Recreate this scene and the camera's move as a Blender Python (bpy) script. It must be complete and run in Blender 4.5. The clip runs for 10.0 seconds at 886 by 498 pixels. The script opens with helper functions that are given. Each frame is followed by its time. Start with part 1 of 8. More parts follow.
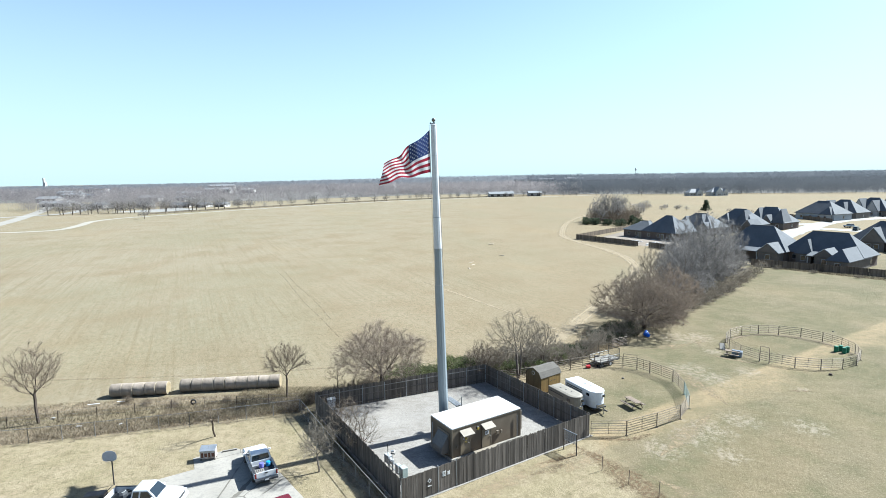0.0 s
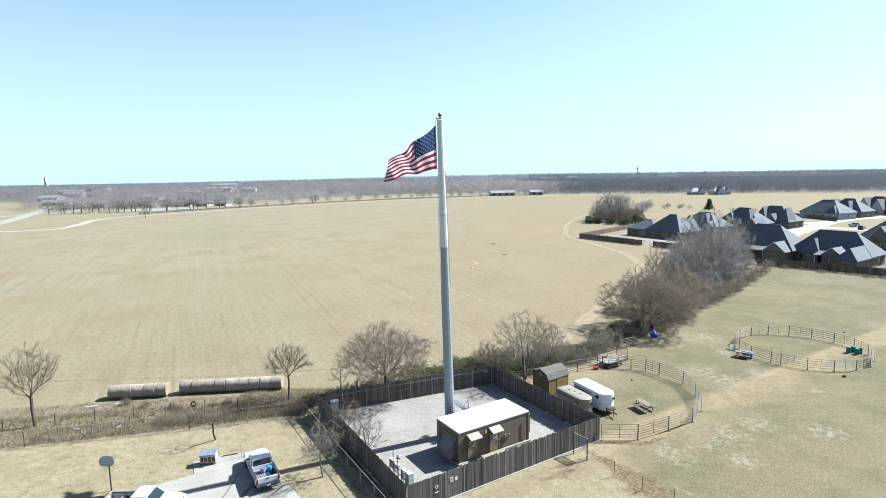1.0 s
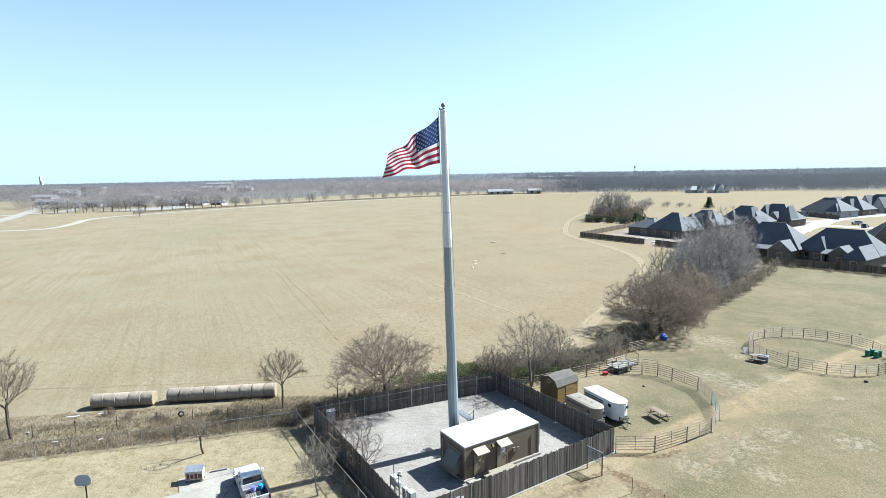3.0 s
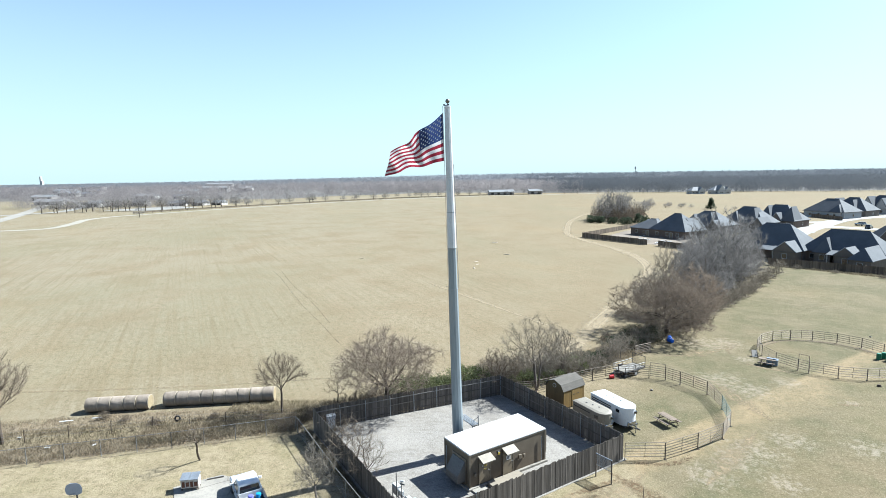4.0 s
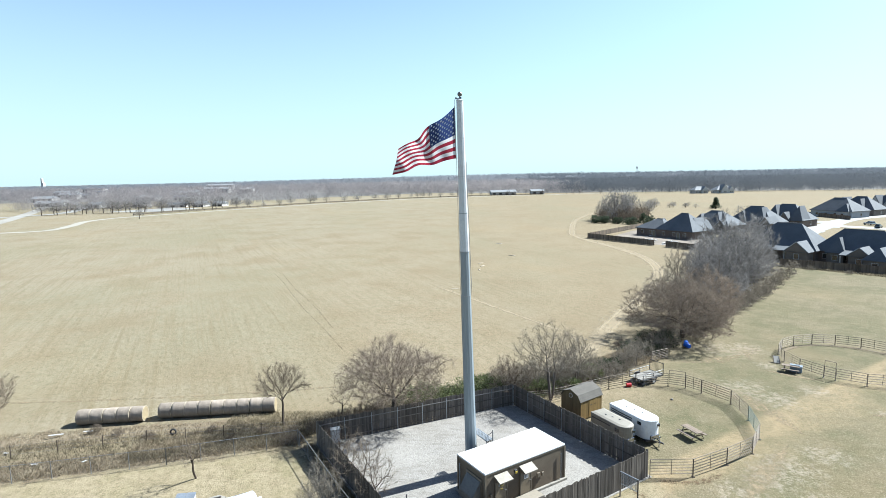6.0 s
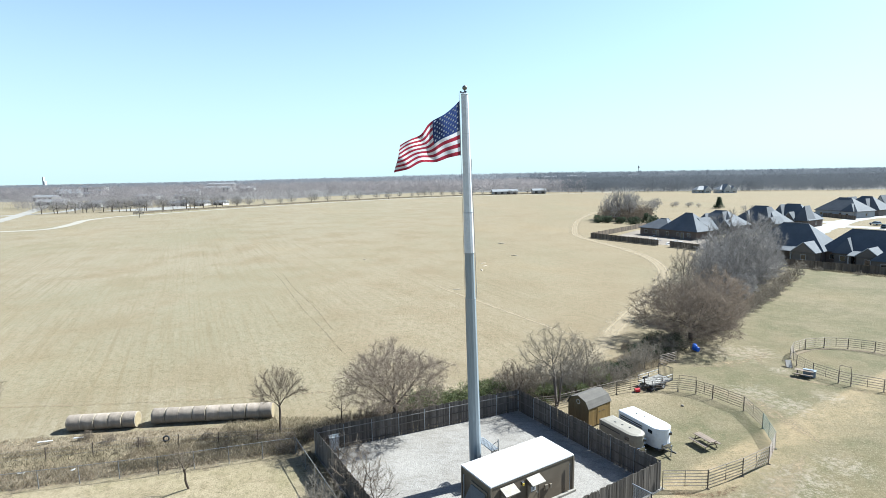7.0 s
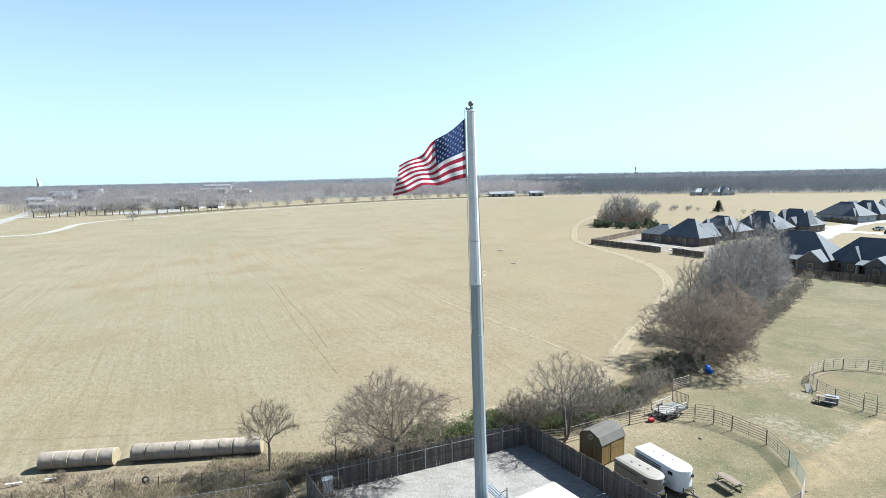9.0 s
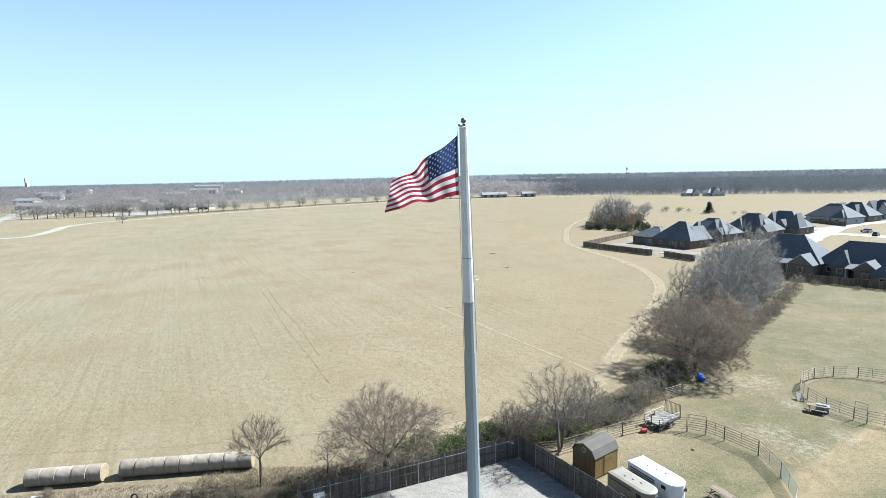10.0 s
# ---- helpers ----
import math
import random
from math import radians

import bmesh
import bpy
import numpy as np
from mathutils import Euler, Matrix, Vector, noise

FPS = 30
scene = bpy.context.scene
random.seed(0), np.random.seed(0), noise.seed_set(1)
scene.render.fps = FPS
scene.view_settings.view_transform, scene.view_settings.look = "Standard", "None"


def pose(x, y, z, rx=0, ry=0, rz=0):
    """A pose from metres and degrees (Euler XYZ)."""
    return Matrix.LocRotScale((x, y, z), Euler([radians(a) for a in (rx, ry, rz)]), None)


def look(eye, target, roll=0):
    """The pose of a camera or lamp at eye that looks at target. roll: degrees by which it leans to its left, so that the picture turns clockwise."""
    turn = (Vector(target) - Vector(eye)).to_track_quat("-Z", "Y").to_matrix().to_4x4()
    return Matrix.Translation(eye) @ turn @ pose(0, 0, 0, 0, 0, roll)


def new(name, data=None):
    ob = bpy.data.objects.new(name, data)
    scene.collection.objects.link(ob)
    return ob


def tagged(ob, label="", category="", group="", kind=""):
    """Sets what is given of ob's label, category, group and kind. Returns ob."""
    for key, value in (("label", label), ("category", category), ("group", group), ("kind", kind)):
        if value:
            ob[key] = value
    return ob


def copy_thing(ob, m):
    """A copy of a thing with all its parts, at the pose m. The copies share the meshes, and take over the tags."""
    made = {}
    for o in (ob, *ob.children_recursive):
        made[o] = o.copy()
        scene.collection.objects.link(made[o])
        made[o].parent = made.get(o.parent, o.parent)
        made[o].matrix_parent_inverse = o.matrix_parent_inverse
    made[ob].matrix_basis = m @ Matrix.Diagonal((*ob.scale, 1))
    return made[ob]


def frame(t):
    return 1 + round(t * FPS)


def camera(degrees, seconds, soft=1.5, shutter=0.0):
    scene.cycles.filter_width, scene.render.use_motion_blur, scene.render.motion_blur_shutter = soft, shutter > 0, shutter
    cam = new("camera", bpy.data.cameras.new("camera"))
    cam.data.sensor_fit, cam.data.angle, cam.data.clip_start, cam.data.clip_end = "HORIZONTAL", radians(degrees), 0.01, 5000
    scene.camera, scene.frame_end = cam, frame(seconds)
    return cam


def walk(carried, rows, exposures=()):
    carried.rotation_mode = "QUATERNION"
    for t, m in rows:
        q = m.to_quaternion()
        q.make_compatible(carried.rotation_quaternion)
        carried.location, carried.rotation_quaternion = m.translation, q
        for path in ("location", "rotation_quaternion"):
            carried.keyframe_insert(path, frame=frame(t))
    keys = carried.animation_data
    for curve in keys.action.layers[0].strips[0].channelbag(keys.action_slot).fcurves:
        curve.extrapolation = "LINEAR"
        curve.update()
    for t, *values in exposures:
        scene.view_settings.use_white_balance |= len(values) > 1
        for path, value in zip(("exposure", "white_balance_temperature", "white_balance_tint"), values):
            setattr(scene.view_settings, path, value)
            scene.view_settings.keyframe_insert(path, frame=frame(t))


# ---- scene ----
cam = camera(78.1, 10.0, soft=0.65)
PATH = [
    (0, (1.959, -51.801, 25.325), (1.911, -49.819, 25.063), -0.9),
    (0.5, (1.698, -51.041, 25.239), (1.646, -49.059, 24.975), -0.9),
    (1, (1.429, -50.418, 25.109), (1.377, -48.437, 24.844), -0.9),
    (1.5, (1.255, -49.804, 25.033), (1.205, -47.823, 24.765), -0.9),
    (2, (1.1, -48.908, 24.955), (1.056, -46.927, 24.686), -0.9),
    (2.5, (0.962, -47.981, 24.856), (0.92, -46.0, 24.586), -1.0),
    (4, (0.44, -45.631, 24.588), (0.397, -43.649, 24.321), -0.9),
    (4.5, (0.26, -45.219, 24.47), (0.218, -43.238, 24.201), -1.0),
    (5, (-0.002, -44.483, 24.467), (-0.045, -42.502, 24.198), -1.0),
    (5.5, (-0.273, -43.54, 24.474), (-0.318, -41.559, 24.206), -1.0),
    (5.7, (-0.365, -43.183, 24.471), (-0.411, -41.201, 24.206), -1.1),
    (7, (-0.716, -40.72, 24.339), (-0.767, -38.738, 24.071), -1.0),
    (7.5, (-0.871, -39.71, 24.289), (-0.917, -37.729, 24.021), -1.1),
    (8, (-1.085, -38.603, 24.494), (-1.134, -36.622, 24.225), -1.0),
    (8.5, (-1.176, -37.52, 25.082), (-1.222, -35.538, 24.814), -1.1),
    (9, (-1.255, -36.734, 25.921), (-1.294, -34.752, 25.656), -1.0),
    (9.5, (-1.248, -36.427, 26.681), (-1.279, -34.445, 26.416), -1.0),
    (10, (-1.258, -36.29, 27.046), (-1.269, -34.308, 26.78), -1.0),
]
walk(cam, [(t, look(eye, target, roll)) for t, eye, target, roll in PATH], [(0, 1.84, 5750, 4), (10, 1.84, 5750, 4)])

# ---- light ----
SUN_DIR = Vector((0.967, 0.447, 1.0)).normalized()
sun_elev = math.asin(SUN_DIR.z)
sun_az = math.atan2(SUN_DIR.x, SUN_DIR.y)
world = bpy.data.worlds.new("sky")
scene.world = world
world.use_nodes = True
wn = world.node_tree.nodes
sky = wn.new("ShaderNodeTexSky")
sky.sky_type = 'NISHITA'
sky.sun_disc = False
sky.sun_elevation, sky.sun_rotation = sun_elev, sun_az
sky.altitude, sky.air_density, sky.dust_density, sky.ozone_density = 200, 1.0, 0.9, 2.0
wn["Background"].inputs[1].default_value = 0.055
# haze over the clear sky, thickest at the horizon and thin overhead
haze = wn.new("ShaderNodeMix")
haze.data_type = 'RGBA'
haze.inputs[7].default_value = (4.15, 5.15, 5.2, 1)
height_in_sky = wn.new("ShaderNodeSeparateXYZ")
thickness = wn.new("ShaderNodeMapRange")
thickness.inputs[1].default_value, thickness.inputs[2].default_value = 0.0, 0.42
thickness.inputs[3].default_value, thickness.inputs[4].default_value = 0.88, 0.0
world.node_tree.links.new(wn.new("ShaderNodeTexCoord").outputs["Generated"], height_in_sky.inputs[0])
world.node_tree.links.new(height_in_sky.outputs[2], thickness.inputs[0])
world.node_tree.links.new(thickness.outputs[0], haze.inputs[0])
world.node_tree.links.new(sky.outputs[0], haze.inputs[6])
world.node_tree.links.new(haze.outputs[2], wn["Background"].inputs[0])
sun_data = bpy.data.lights.new("sun", 'SUN')
sun_data.energy, sun_data.angle, sun_data.color = 5.0, radians(0.53), (1.0, 0.97, 0.91)
sun = new("sun", sun_data)
sun.matrix_world = look(SUN_DIR * 100, (0, 0, 0))

# ---- materials ----


ALBEDO = 0.685      # scales every swatch below down, against raised exposure, to deepen rendered shade


class Nodes:
    """A small helper round one material's node tree."""

    def __init__(self, name):
        self.m = bpy.data.materials.new(name)
        self.m.use_nodes = True
        self.t = self.m.node_tree
        self.b = self.t.nodes["Principled BSDF"]
        self.co = None

    def n(self, kind):
        return self.t.nodes.new("ShaderNode" + kind)

    def link(self, a, b):
        self.t.links.new(a, b)

    def coords(self):
        if self.co is None:
            self.co = self.n("TexCoord").outputs["Object"]
        return self.co

    def noise(self, scale, detail=4.0, rough=0.6, vector=None, stretch=None):
        v = vector or self.coords()
        if stretch:
            mp = self.n("Mapping")
            mp.inputs["Scale"].default_value = stretch
            self.link(v, mp.inputs["Vector"])
            v = mp.outputs[0]
        t = self.n("TexNoise")
        t.inputs["Scale"].default_value = scale
        t.inputs["Detail"].default_value = detail
        t.inputs["Roughness"].default_value = rough
        self.link(v, t.inputs["Vector"])
        return t.outputs["Fac"]

    def step(self, value, lo, hi, out0=0.0, out1=1.0):
        r = self.n("MapRange")
        r.interpolation_type = 'SMOOTHSTEP'
        r.inputs["From Min"].default_value, r.inputs["From Max"].default_value = lo, hi
        r.inputs["To Min"].default_value, r.inputs["To Max"].default_value = out0, out1
        self.link(value, r.inputs["Value"])
        return r.outputs[0]

    def mix(self, fac, a, b):
        x = self.n("Mix")
        x.data_type = 'RGBA'
        for sock, v in ((x.inputs[0], fac), (x.inputs[6], a), (x.inputs[7], b)):
            if isinstance(v, (int, float)):
                sock.default_value = v
            elif isinstance(v, tuple):
                sock.default_value = (*[q * ALBEDO for q in v], 1)
            else:
                self.link(v, sock)
        return x.outputs[2]

    def math(self, op, a, b=0.0):
        x = self.n("Math")
        x.operation = op
        for sock, v in ((x.inputs[0], a), (x.inputs[1], b)):
            if isinstance(v, (int, float)):
                sock.default_value = v
            else:
                self.link(v, sock)
        return x.outputs[0]

    def plane(self, nx, ny, d):
        """Signed distance to the upright plane nx*x + ny*y = d."""
        x = self.n("VectorMath")
        x.operation = 'DOT_PRODUCT'
        self.link(self.coords(), x.inputs[0])
        x.inputs[1].default_value = (nx, ny, 0)
        return self.math('SUBTRACT', x.outputs["Value"], d)

    def bump(self, value, strength, distance):
        x = self.n("Bump")
        x.inputs["Strength"].default_value, x.inputs["Distance"].default_value = strength, distance
        self.link(value, x.inputs["Height"])
        self.link(x.outputs[0], self.b.inputs["Normal"])

    def done(self, colour, rough=0.8, metal=0.0, spec=0.5):
        if isinstance(colour, tuple):
            self.b.inputs["Base Color"].default_value = (*[q * ALBEDO for q in colour], 1)
        else:
            self.link(colour, self.b.inputs["Base Color"])
        if isinstance(rough, (int, float)):
            self.b.inputs["Roughness"].default_value = rough
        else:
            self.link(rough, self.b.inputs["Roughness"])
        self.b.inputs["Metallic"].default_value = metal
        self.b.inputs["Specular IOR Level"].default_value = spec
        return self.m


def surface(name, a, b, scale, rough=0.8, metal=0.0, bump=0.3, depth=0.01, fine=None, dirt=None, spec=0.4, stretch=None, island=0.0):
    """Two tones by coarse noise, a finer grain over it, optional dirt stains and a shift from piece to piece."""
    s = Nodes(name)
    col = s.mix(s.step(s.noise(scale, 5, stretch=stretch), 0.35, 0.65), a, b)
    g = s.noise(fine or scale * 8, 3, 0.7, stretch=stretch)
    dark = tuple(v * 0.72 for v in a)
    col = s.mix(s.step(g, 0.45, 0.75, 0, 0.6), col, dark)
    if dirt:
        col = s.mix(s.step(s.noise(scale * 0.45, 6, 0.65), 0.52, 0.72, 0, 0.7), col, dirt)
    if island:
        geo = s.n("NewGeometry")
        oi = s.n("ObjectInfo")
        rnd = s.math('FRACT', s.math('ADD', geo.outputs["Random Per Island"], oi.outputs["Random"]))
        hsv = s.n("HueSaturation")
        own = s.step(oi.outputs["Random"], 0, 1, 1 - island * 0.55, 1 + island * 0.55)
        s.link(s.math('MULTIPLY', own, s.step(rnd, 0, 1, 1 - island, 1 + island)), hsv.inputs["Value"])
        s.link(col, hsv.inputs["Color"])
        col = hsv.outputs[0]
    s.bump(g, bump, depth)
    return s.done(col, s.step(g, 0.3, 0.7, max(0.05, rough - 0.08), min(1, rough + 0.08)), metal, spec)


def plain(name, c, rough=0.5, metal=0.0, spec=0.5):
    """A plain coated surface with a faint unevenness."""
    s = Nodes(name)
    g = s.noise(3.0, 4)
    col = s.mix(s.step(g, 0.35, 0.7), c, tuple(v * 0.86 for v in c))
    return s.done(col, s.step(g, 0.3, 0.7, rough * 0.9, min(1, rough * 1.1)), metal, spec)


def ground_material():
    s = Nodes("winter_grass")
    big = s.noise(0.012, 5, 0.6)
    mid = s.noise(0.07, 5, 0.6)
    small = s.noise(0.9, 5, 0.7)
    fine = s.noise(9.0, 3, 0.7)
    tan = s.mix(s.step(big, 0.35, 0.65), (0.312, 0.268, 0.196), (0.288, 0.255, 0.184))
    # the ground turns warmer and barer towards the east
    east = s.step(s.math('ADD', s.plane(1.0, -0.12, 0.0), s.math('MULTIPLY', s.math('SUBTRACT', mid, 0.5), 90.0)), -130.0, 60.0)
    tan = s.mix(s.math('MULTIPLY', east, 0.85), tan, (0.268, 0.205, 0.125))
    tan = s.mix(s.step(mid, 0.42, 0.68, 0, 0.75), tan, (0.234, 0.174, 0.106))
    green = s.mix(s.step(small, 0.35, 0.65), (0.205, 0.197, 0.122), (0.238, 0.222, 0.146))
    # greener swathes across the field, and the pasture past the hedgerow
    col = s.mix(s.step(s.noise(0.02, 6, 0.62, stretch=(1.0, 0.45, 1.0)), 0.44, 0.68, 0, 0.5), tan, green)
    hedge = s.plane(0.79, -0.61, 4.0)
    wob = s.math('ADD', hedge, s.math('MULTIPLY', s.math('SUBTRACT', mid, 0.5), 16.0))
    past = s.step(wob, -2.0, 6.0)
    near = s.step(s.plane(0.0, 1.0, 110.0), -20.0, 20.0, 1.0, 0.0)
    past = s.math('MULTIPLY', past, near)
    turf = s.mix(s.step(s.noise(0.085, 7, 0.68), 0.42, 0.60), (0.108, 0.104, 0.052), (0.178, 0.148, 0.09))
    turf = s.mix(s.step(s.noise(0.35, 6, 0.7), 0.54, 0.68, 0, 0.8), turf, (0.19, 0.162, 0.1))
    turf = s.mix(s.step(s.noise(0.05, 5, 0.6), 0.53, 0.65, 0, 0.5), turf, (0.218, 0.162, 0.094))
    turf = s.mix(s.step(s.noise(0.13, 7, 0.7), 0.50, 0.62, 0, 0.7), turf, (0.118, 0.113, 0.056))
    turf = s.mix(s.step(s.noise(0.55, 7, 0.8), 0.56, 0.64, 0, 0.55), turf, (0.10, 0.088, 0.05))
    col = s.mix(past, col, turf)
    # faint drilled rows in the field
    mp = s.n("Mapping")
    mp.inputs["Rotation"].default_value = (0, 0, radians(-26.5))
    s.link(s.coords(), mp.inputs["Vector"])
    streak = s.noise(1.0, 5, 0.7, mp.outputs[0], (1.1, 0.02, 1.0))
    thin = s.noise(1.0, 4, 0.7, mp.outputs[0], (3.0, 0.022, 1.0))
    field = s.math('SUBTRACT', 1.0, past)
    rows = s.math('MULTIPLY', s.step(streak, 0.50, 0.64, 0, 0.5), s.step(s.noise(0.02, 3), 0.38, 0.6))
    col = s.mix(s.math('MULTIPLY', rows, field), col, (0.165, 0.124, 0.066))
    col = s.mix(s.math('MULTIPLY', s.step(thin, 0.50, 0.60, 0, 0.6), field), col, (0.222, 0.178, 0.108))
    # dry orange-tan drifts
    warm = s.step(s.noise(0.018, 6, 0.65, mp.outputs[0], (1.0, 0.5, 1.0)), 0.52, 0.66, 0, 0.26)
    col = s.mix(warm, col, (0.325, 0.238, 0.135))
    # worn dry turf along the front of the wooden fence
    front = s.step(s.math('ADD', s.plane(0.5576, -0.8301, 9.0), s.math('MULTIPLY', s.math('SUBTRACT', s.noise(0.16, 5, 0.65), 0.5), 14.0)), 1.0, 6.0, 0.8, 0.0)
    front = s.math('MULTIPLY', s.math('MULTIPLY', front, past), s.step(s.plane(0.5576, -0.8301, 8.0), 0.0, 1.0))
    col = s.mix(front, col, s.mix(s.step(s.noise(0.3, 6, 0.7), 0.42, 0.6), (0.355, 0.262, 0.152), (0.275, 0.212, 0.122)))
    # trampled spots where pale clods show through the turf
    spots = None
    for cx, cy, r in ((36.6, 31.1, 5.5), (39.2, 31.3, 4.5), (31.9, 17.1, 4.5), (33.5, 14.1, 4.0), (26.5, 0.2, 4.2), (24.3, -1.3, 3.2), (31.1, 2.3, 3.0), (39.1, 16.2, 2.6), (42.2, 10.3, 1.5), (38.6, 24.4, 2.2), (20.8, -3.7, 3.2), (37.0, 0.5, 3.0), (26.3, -4.7, 2.6)):
        far = s.n("VectorMath")
        far.operation = 'DISTANCE'
        s.link(s.coords(), far.inputs[0])
        far.inputs[1].default_value = (cx, cy, 0)
        spot = s.step(far.outputs["Value"], r * 0.2, r * 1.25, 1.0, 0.0)
        spots = spot if spots is None else s.math('MAXIMUM', spots, spot)
    clods = s.step(s.math('ADD', s.noise(1.5, 8, 0.8), s.math('MULTIPLY', spots, 0.12)), 0.57, 0.66, 0, 0.62)
    col = s.mix(s.math('MULTIPLY', spots, clods), col, (0.39, 0.33, 0.262))
    # the dry lawn south of the fences
    lawn = s.math('MULTIPLY', s.step(s.plane(0.2196, -0.9756, -6.9), -0.6, 0.6), s.step(s.math('ADD', s.plane(-0.968, -0.25, -14.3), s.math('MULTIPLY', s.math('SUBTRACT', small, 0.5), 5.0)), -1.0, 1.5))
    dry = s.mix(s.step(s.noise(0.25, 5, 0.65), 0.4, 0.62), (0.335, 0.275, 0.178), (0.285, 0.237, 0.143))
    dry = s.mix(s.step(s.noise(0.16, 4, 0.6), 0.54, 0.66, 0, 0.4), dry, (0.21, 0.19, 0.098))
    col = s.mix(lawn, col, dry)
    # tufts and thatch
    col = s.mix(s.step(s.noise(0.45, 6, 0.75), 0.46, 0.62, 0, 0.4), col, (0.255, 0.20, 0.125))
    col = s.mix(s.step(small, 0.48, 0.64, 0, 0.38), col, (0.138, 0.120, 0.062))
    col = s.mix(s.step(s.noise(2.1, 7, 0.8), 0.48, 0.62, 0, 0.42), col, (0.128, 0.107, 0.058))
    col = s.mix(s.step(s.noise(4.4, 5, 0.8), 0.50, 0.64, 0, 0.4), col, (0.33, 0.272, 0.178))
    col = s.mix(s.step(fine, 0.48, 0.62, 0, 0.5), col, (0.115, 0.095, 0.052))
    col = s.mix(s.step(s.noise(3.1, 6, 0.8, stretch=(1.0, 0.6, 1.0)), 0.54, 0.60, 0, 0.5), col, (0.105, 0.088, 0.046))
    col = s.mix(s.step(s.noise(6.5, 4, 0.8), 0.55, 0.62, 0, 0.45), col, (0.40, 0.335, 0.235))
    s.bump(s.math('ADD', fine, s.math('MULTIPLY', small, 2.0)), 0.85, 0.07)
    return s.done(col, 0.95, 0, 0.1)


def gravel_material():
    """Pale crushed limestone with raked streaks, damp patches and single dark and light stones."""
    s = Nodes("limestone_gravel")
    col = s.mix(s.step(s.noise(0.4, 5), 0.38, 0.62), (0.315, 0.292, 0.262), (0.27, 0.246, 0.215))
    col = s.mix(s.step(s.noise(1.3, 6, 0.7, stretch=(0.5, 1.6, 1.0)), 0.48, 0.60, 0, 0.6), col, (0.205, 0.185, 0.158))
    col = s.mix(s.step(s.noise(0.18, 5, 0.6), 0.5, 0.62, 0, 0.6), col, (0.36, 0.335, 0.30))
    col = s.mix(s.step(s.noise(4.0, 5, 0.75), 0.48, 0.60, 0, 0.35), col, (0.18, 0.165, 0.15))
    col = s.mix(s.step(s.noise(5.5, 5, 0.75), 0.52, 0.62, 0, 0.4), col, (0.41, 0.385, 0.352))
    g = s.noise(9, 4, 0.75)
    col = s.mix(s.step(g, 0.5, 0.62, 0, 0.5), col, (0.14, 0.13, 0.12))
    s.bump(g, 0.9, 0.05)
    return s.done(col, 0.95, 0, 0.2)


def concrete_material():
    """Broom-finished concrete, stained and cracked."""
    s = Nodes("driveway_concrete")
    col = s.mix(s.step(s.noise(0.3, 5), 0.38, 0.62), (0.345, 0.318, 0.275), (0.30, 0.275, 0.235))
    col = s.mix(s.step(s.noise(1.1, 6, 0.7), 0.5, 0.64, 0, 0.5), col, (0.20, 0.188, 0.168))
    col = s.mix(s.step(s.noise(5, 4, 0.75), 0.48, 0.62, 0, 0.35), col, (0.19, 0.18, 0.165))
    warp = s.n("Mix")
    warp.data_type = 'VECTOR'
    warp.inputs[0].default_value = 0.12
    nz = s.n("TexNoise")
    nz.inputs["Scale"].default_value = 0.9
    nz.inputs["Detail"].default_value = 5
    s.link(s.coords(), nz.inputs["Vector"])
    s.link(s.coords(), warp.inputs[4])
    s.link(nz.outputs["Color"], warp.inputs[5])
    vo = s.n("TexVoronoi")
    vo.feature = 'DISTANCE_TO_EDGE'
    vo.inputs["Scale"].default_value = 0.26
    s.link(warp.outputs[1], vo.inputs["Vector"])
    crack = s.math('MULTIPLY', s.math('LESS_THAN', vo.outputs["Distance"], 0.008), s.step(s.noise(0.25, 2), 0.45, 0.55, 0, 0.75))
    col = s.mix(crack, col, (0.10, 0.088, 0.07))
    return s.done(col, 0.85, 0, 0.3)


def worn_track(name, a, b, cover_most=0.9, ragged=0.75, grain=0.8, broken=0.0):
    """Bare soil that thins out into the grass along its edges (u runs across the strip)."""
    s = Nodes(name)
    col = s.mix(s.step(s.noise(0.6, 5), 0.35, 0.65), a, b)
    col = s.mix(s.step(s.noise(6.0, 4, 0.7), 0.5, 0.75, 0, 0.4), col, tuple(v * 0.7 for v in a))
    uv = s.n("TexCoord").outputs["UV"]
    sep = s.n("SeparateXYZ")
    s.link(uv, sep.inputs[0])
    off = s.math('ABSOLUTE', s.math('SUBTRACT', sep.outputs[0], 0.5))
    edge = s.math('ADD', off, s.math('MULTIPLY', s.math('SUBTRACT', s.noise(grain, 8, 0.75), 0.5), ragged))
    cover = s.step(edge, 0.10, 0.42, 1.0, 0.0)
    if broken:
        cover = s.math('MULTIPLY', cover, s.step(s.noise(broken, 6, 0.75), 0.44, 0.58, 0.12, 1.0))
    s.link(s.math('MULTIPLY', cover, cover_most), s.b.inputs["Alpha"])
    return s.done(col, 0.95, 0, 0.1)


def chain_link_material():
    """Woven wire: thin diagonal strands with open air between."""
    s = Nodes("chain_link_mesh")
    uv = s.n("TexCoord").outputs["UV"]
    sep = s.n("SeparateXYZ")
    s.link(uv, sep.inputs[0])
    strands = None
    for sign in (1, -1):
        d = s.math('ADD', sep.outputs[0], s.math('MULTIPLY', sep.outputs[1], float(sign)))
        f = s.math('ABSOLUTE', s.math('SUBTRACT', s.math('FRACT', s.math('MULTIPLY', d, 14.0)), 0.5))
        on = s.math('LESS_THAN', f, 0.026)
        strands = on if strands is None else s.math('MAXIMUM', strands, on)
    s.link(strands, s.b.inputs["Alpha"])
    return s.done((0.34, 0.335, 0.325), 0.6, 0.4)


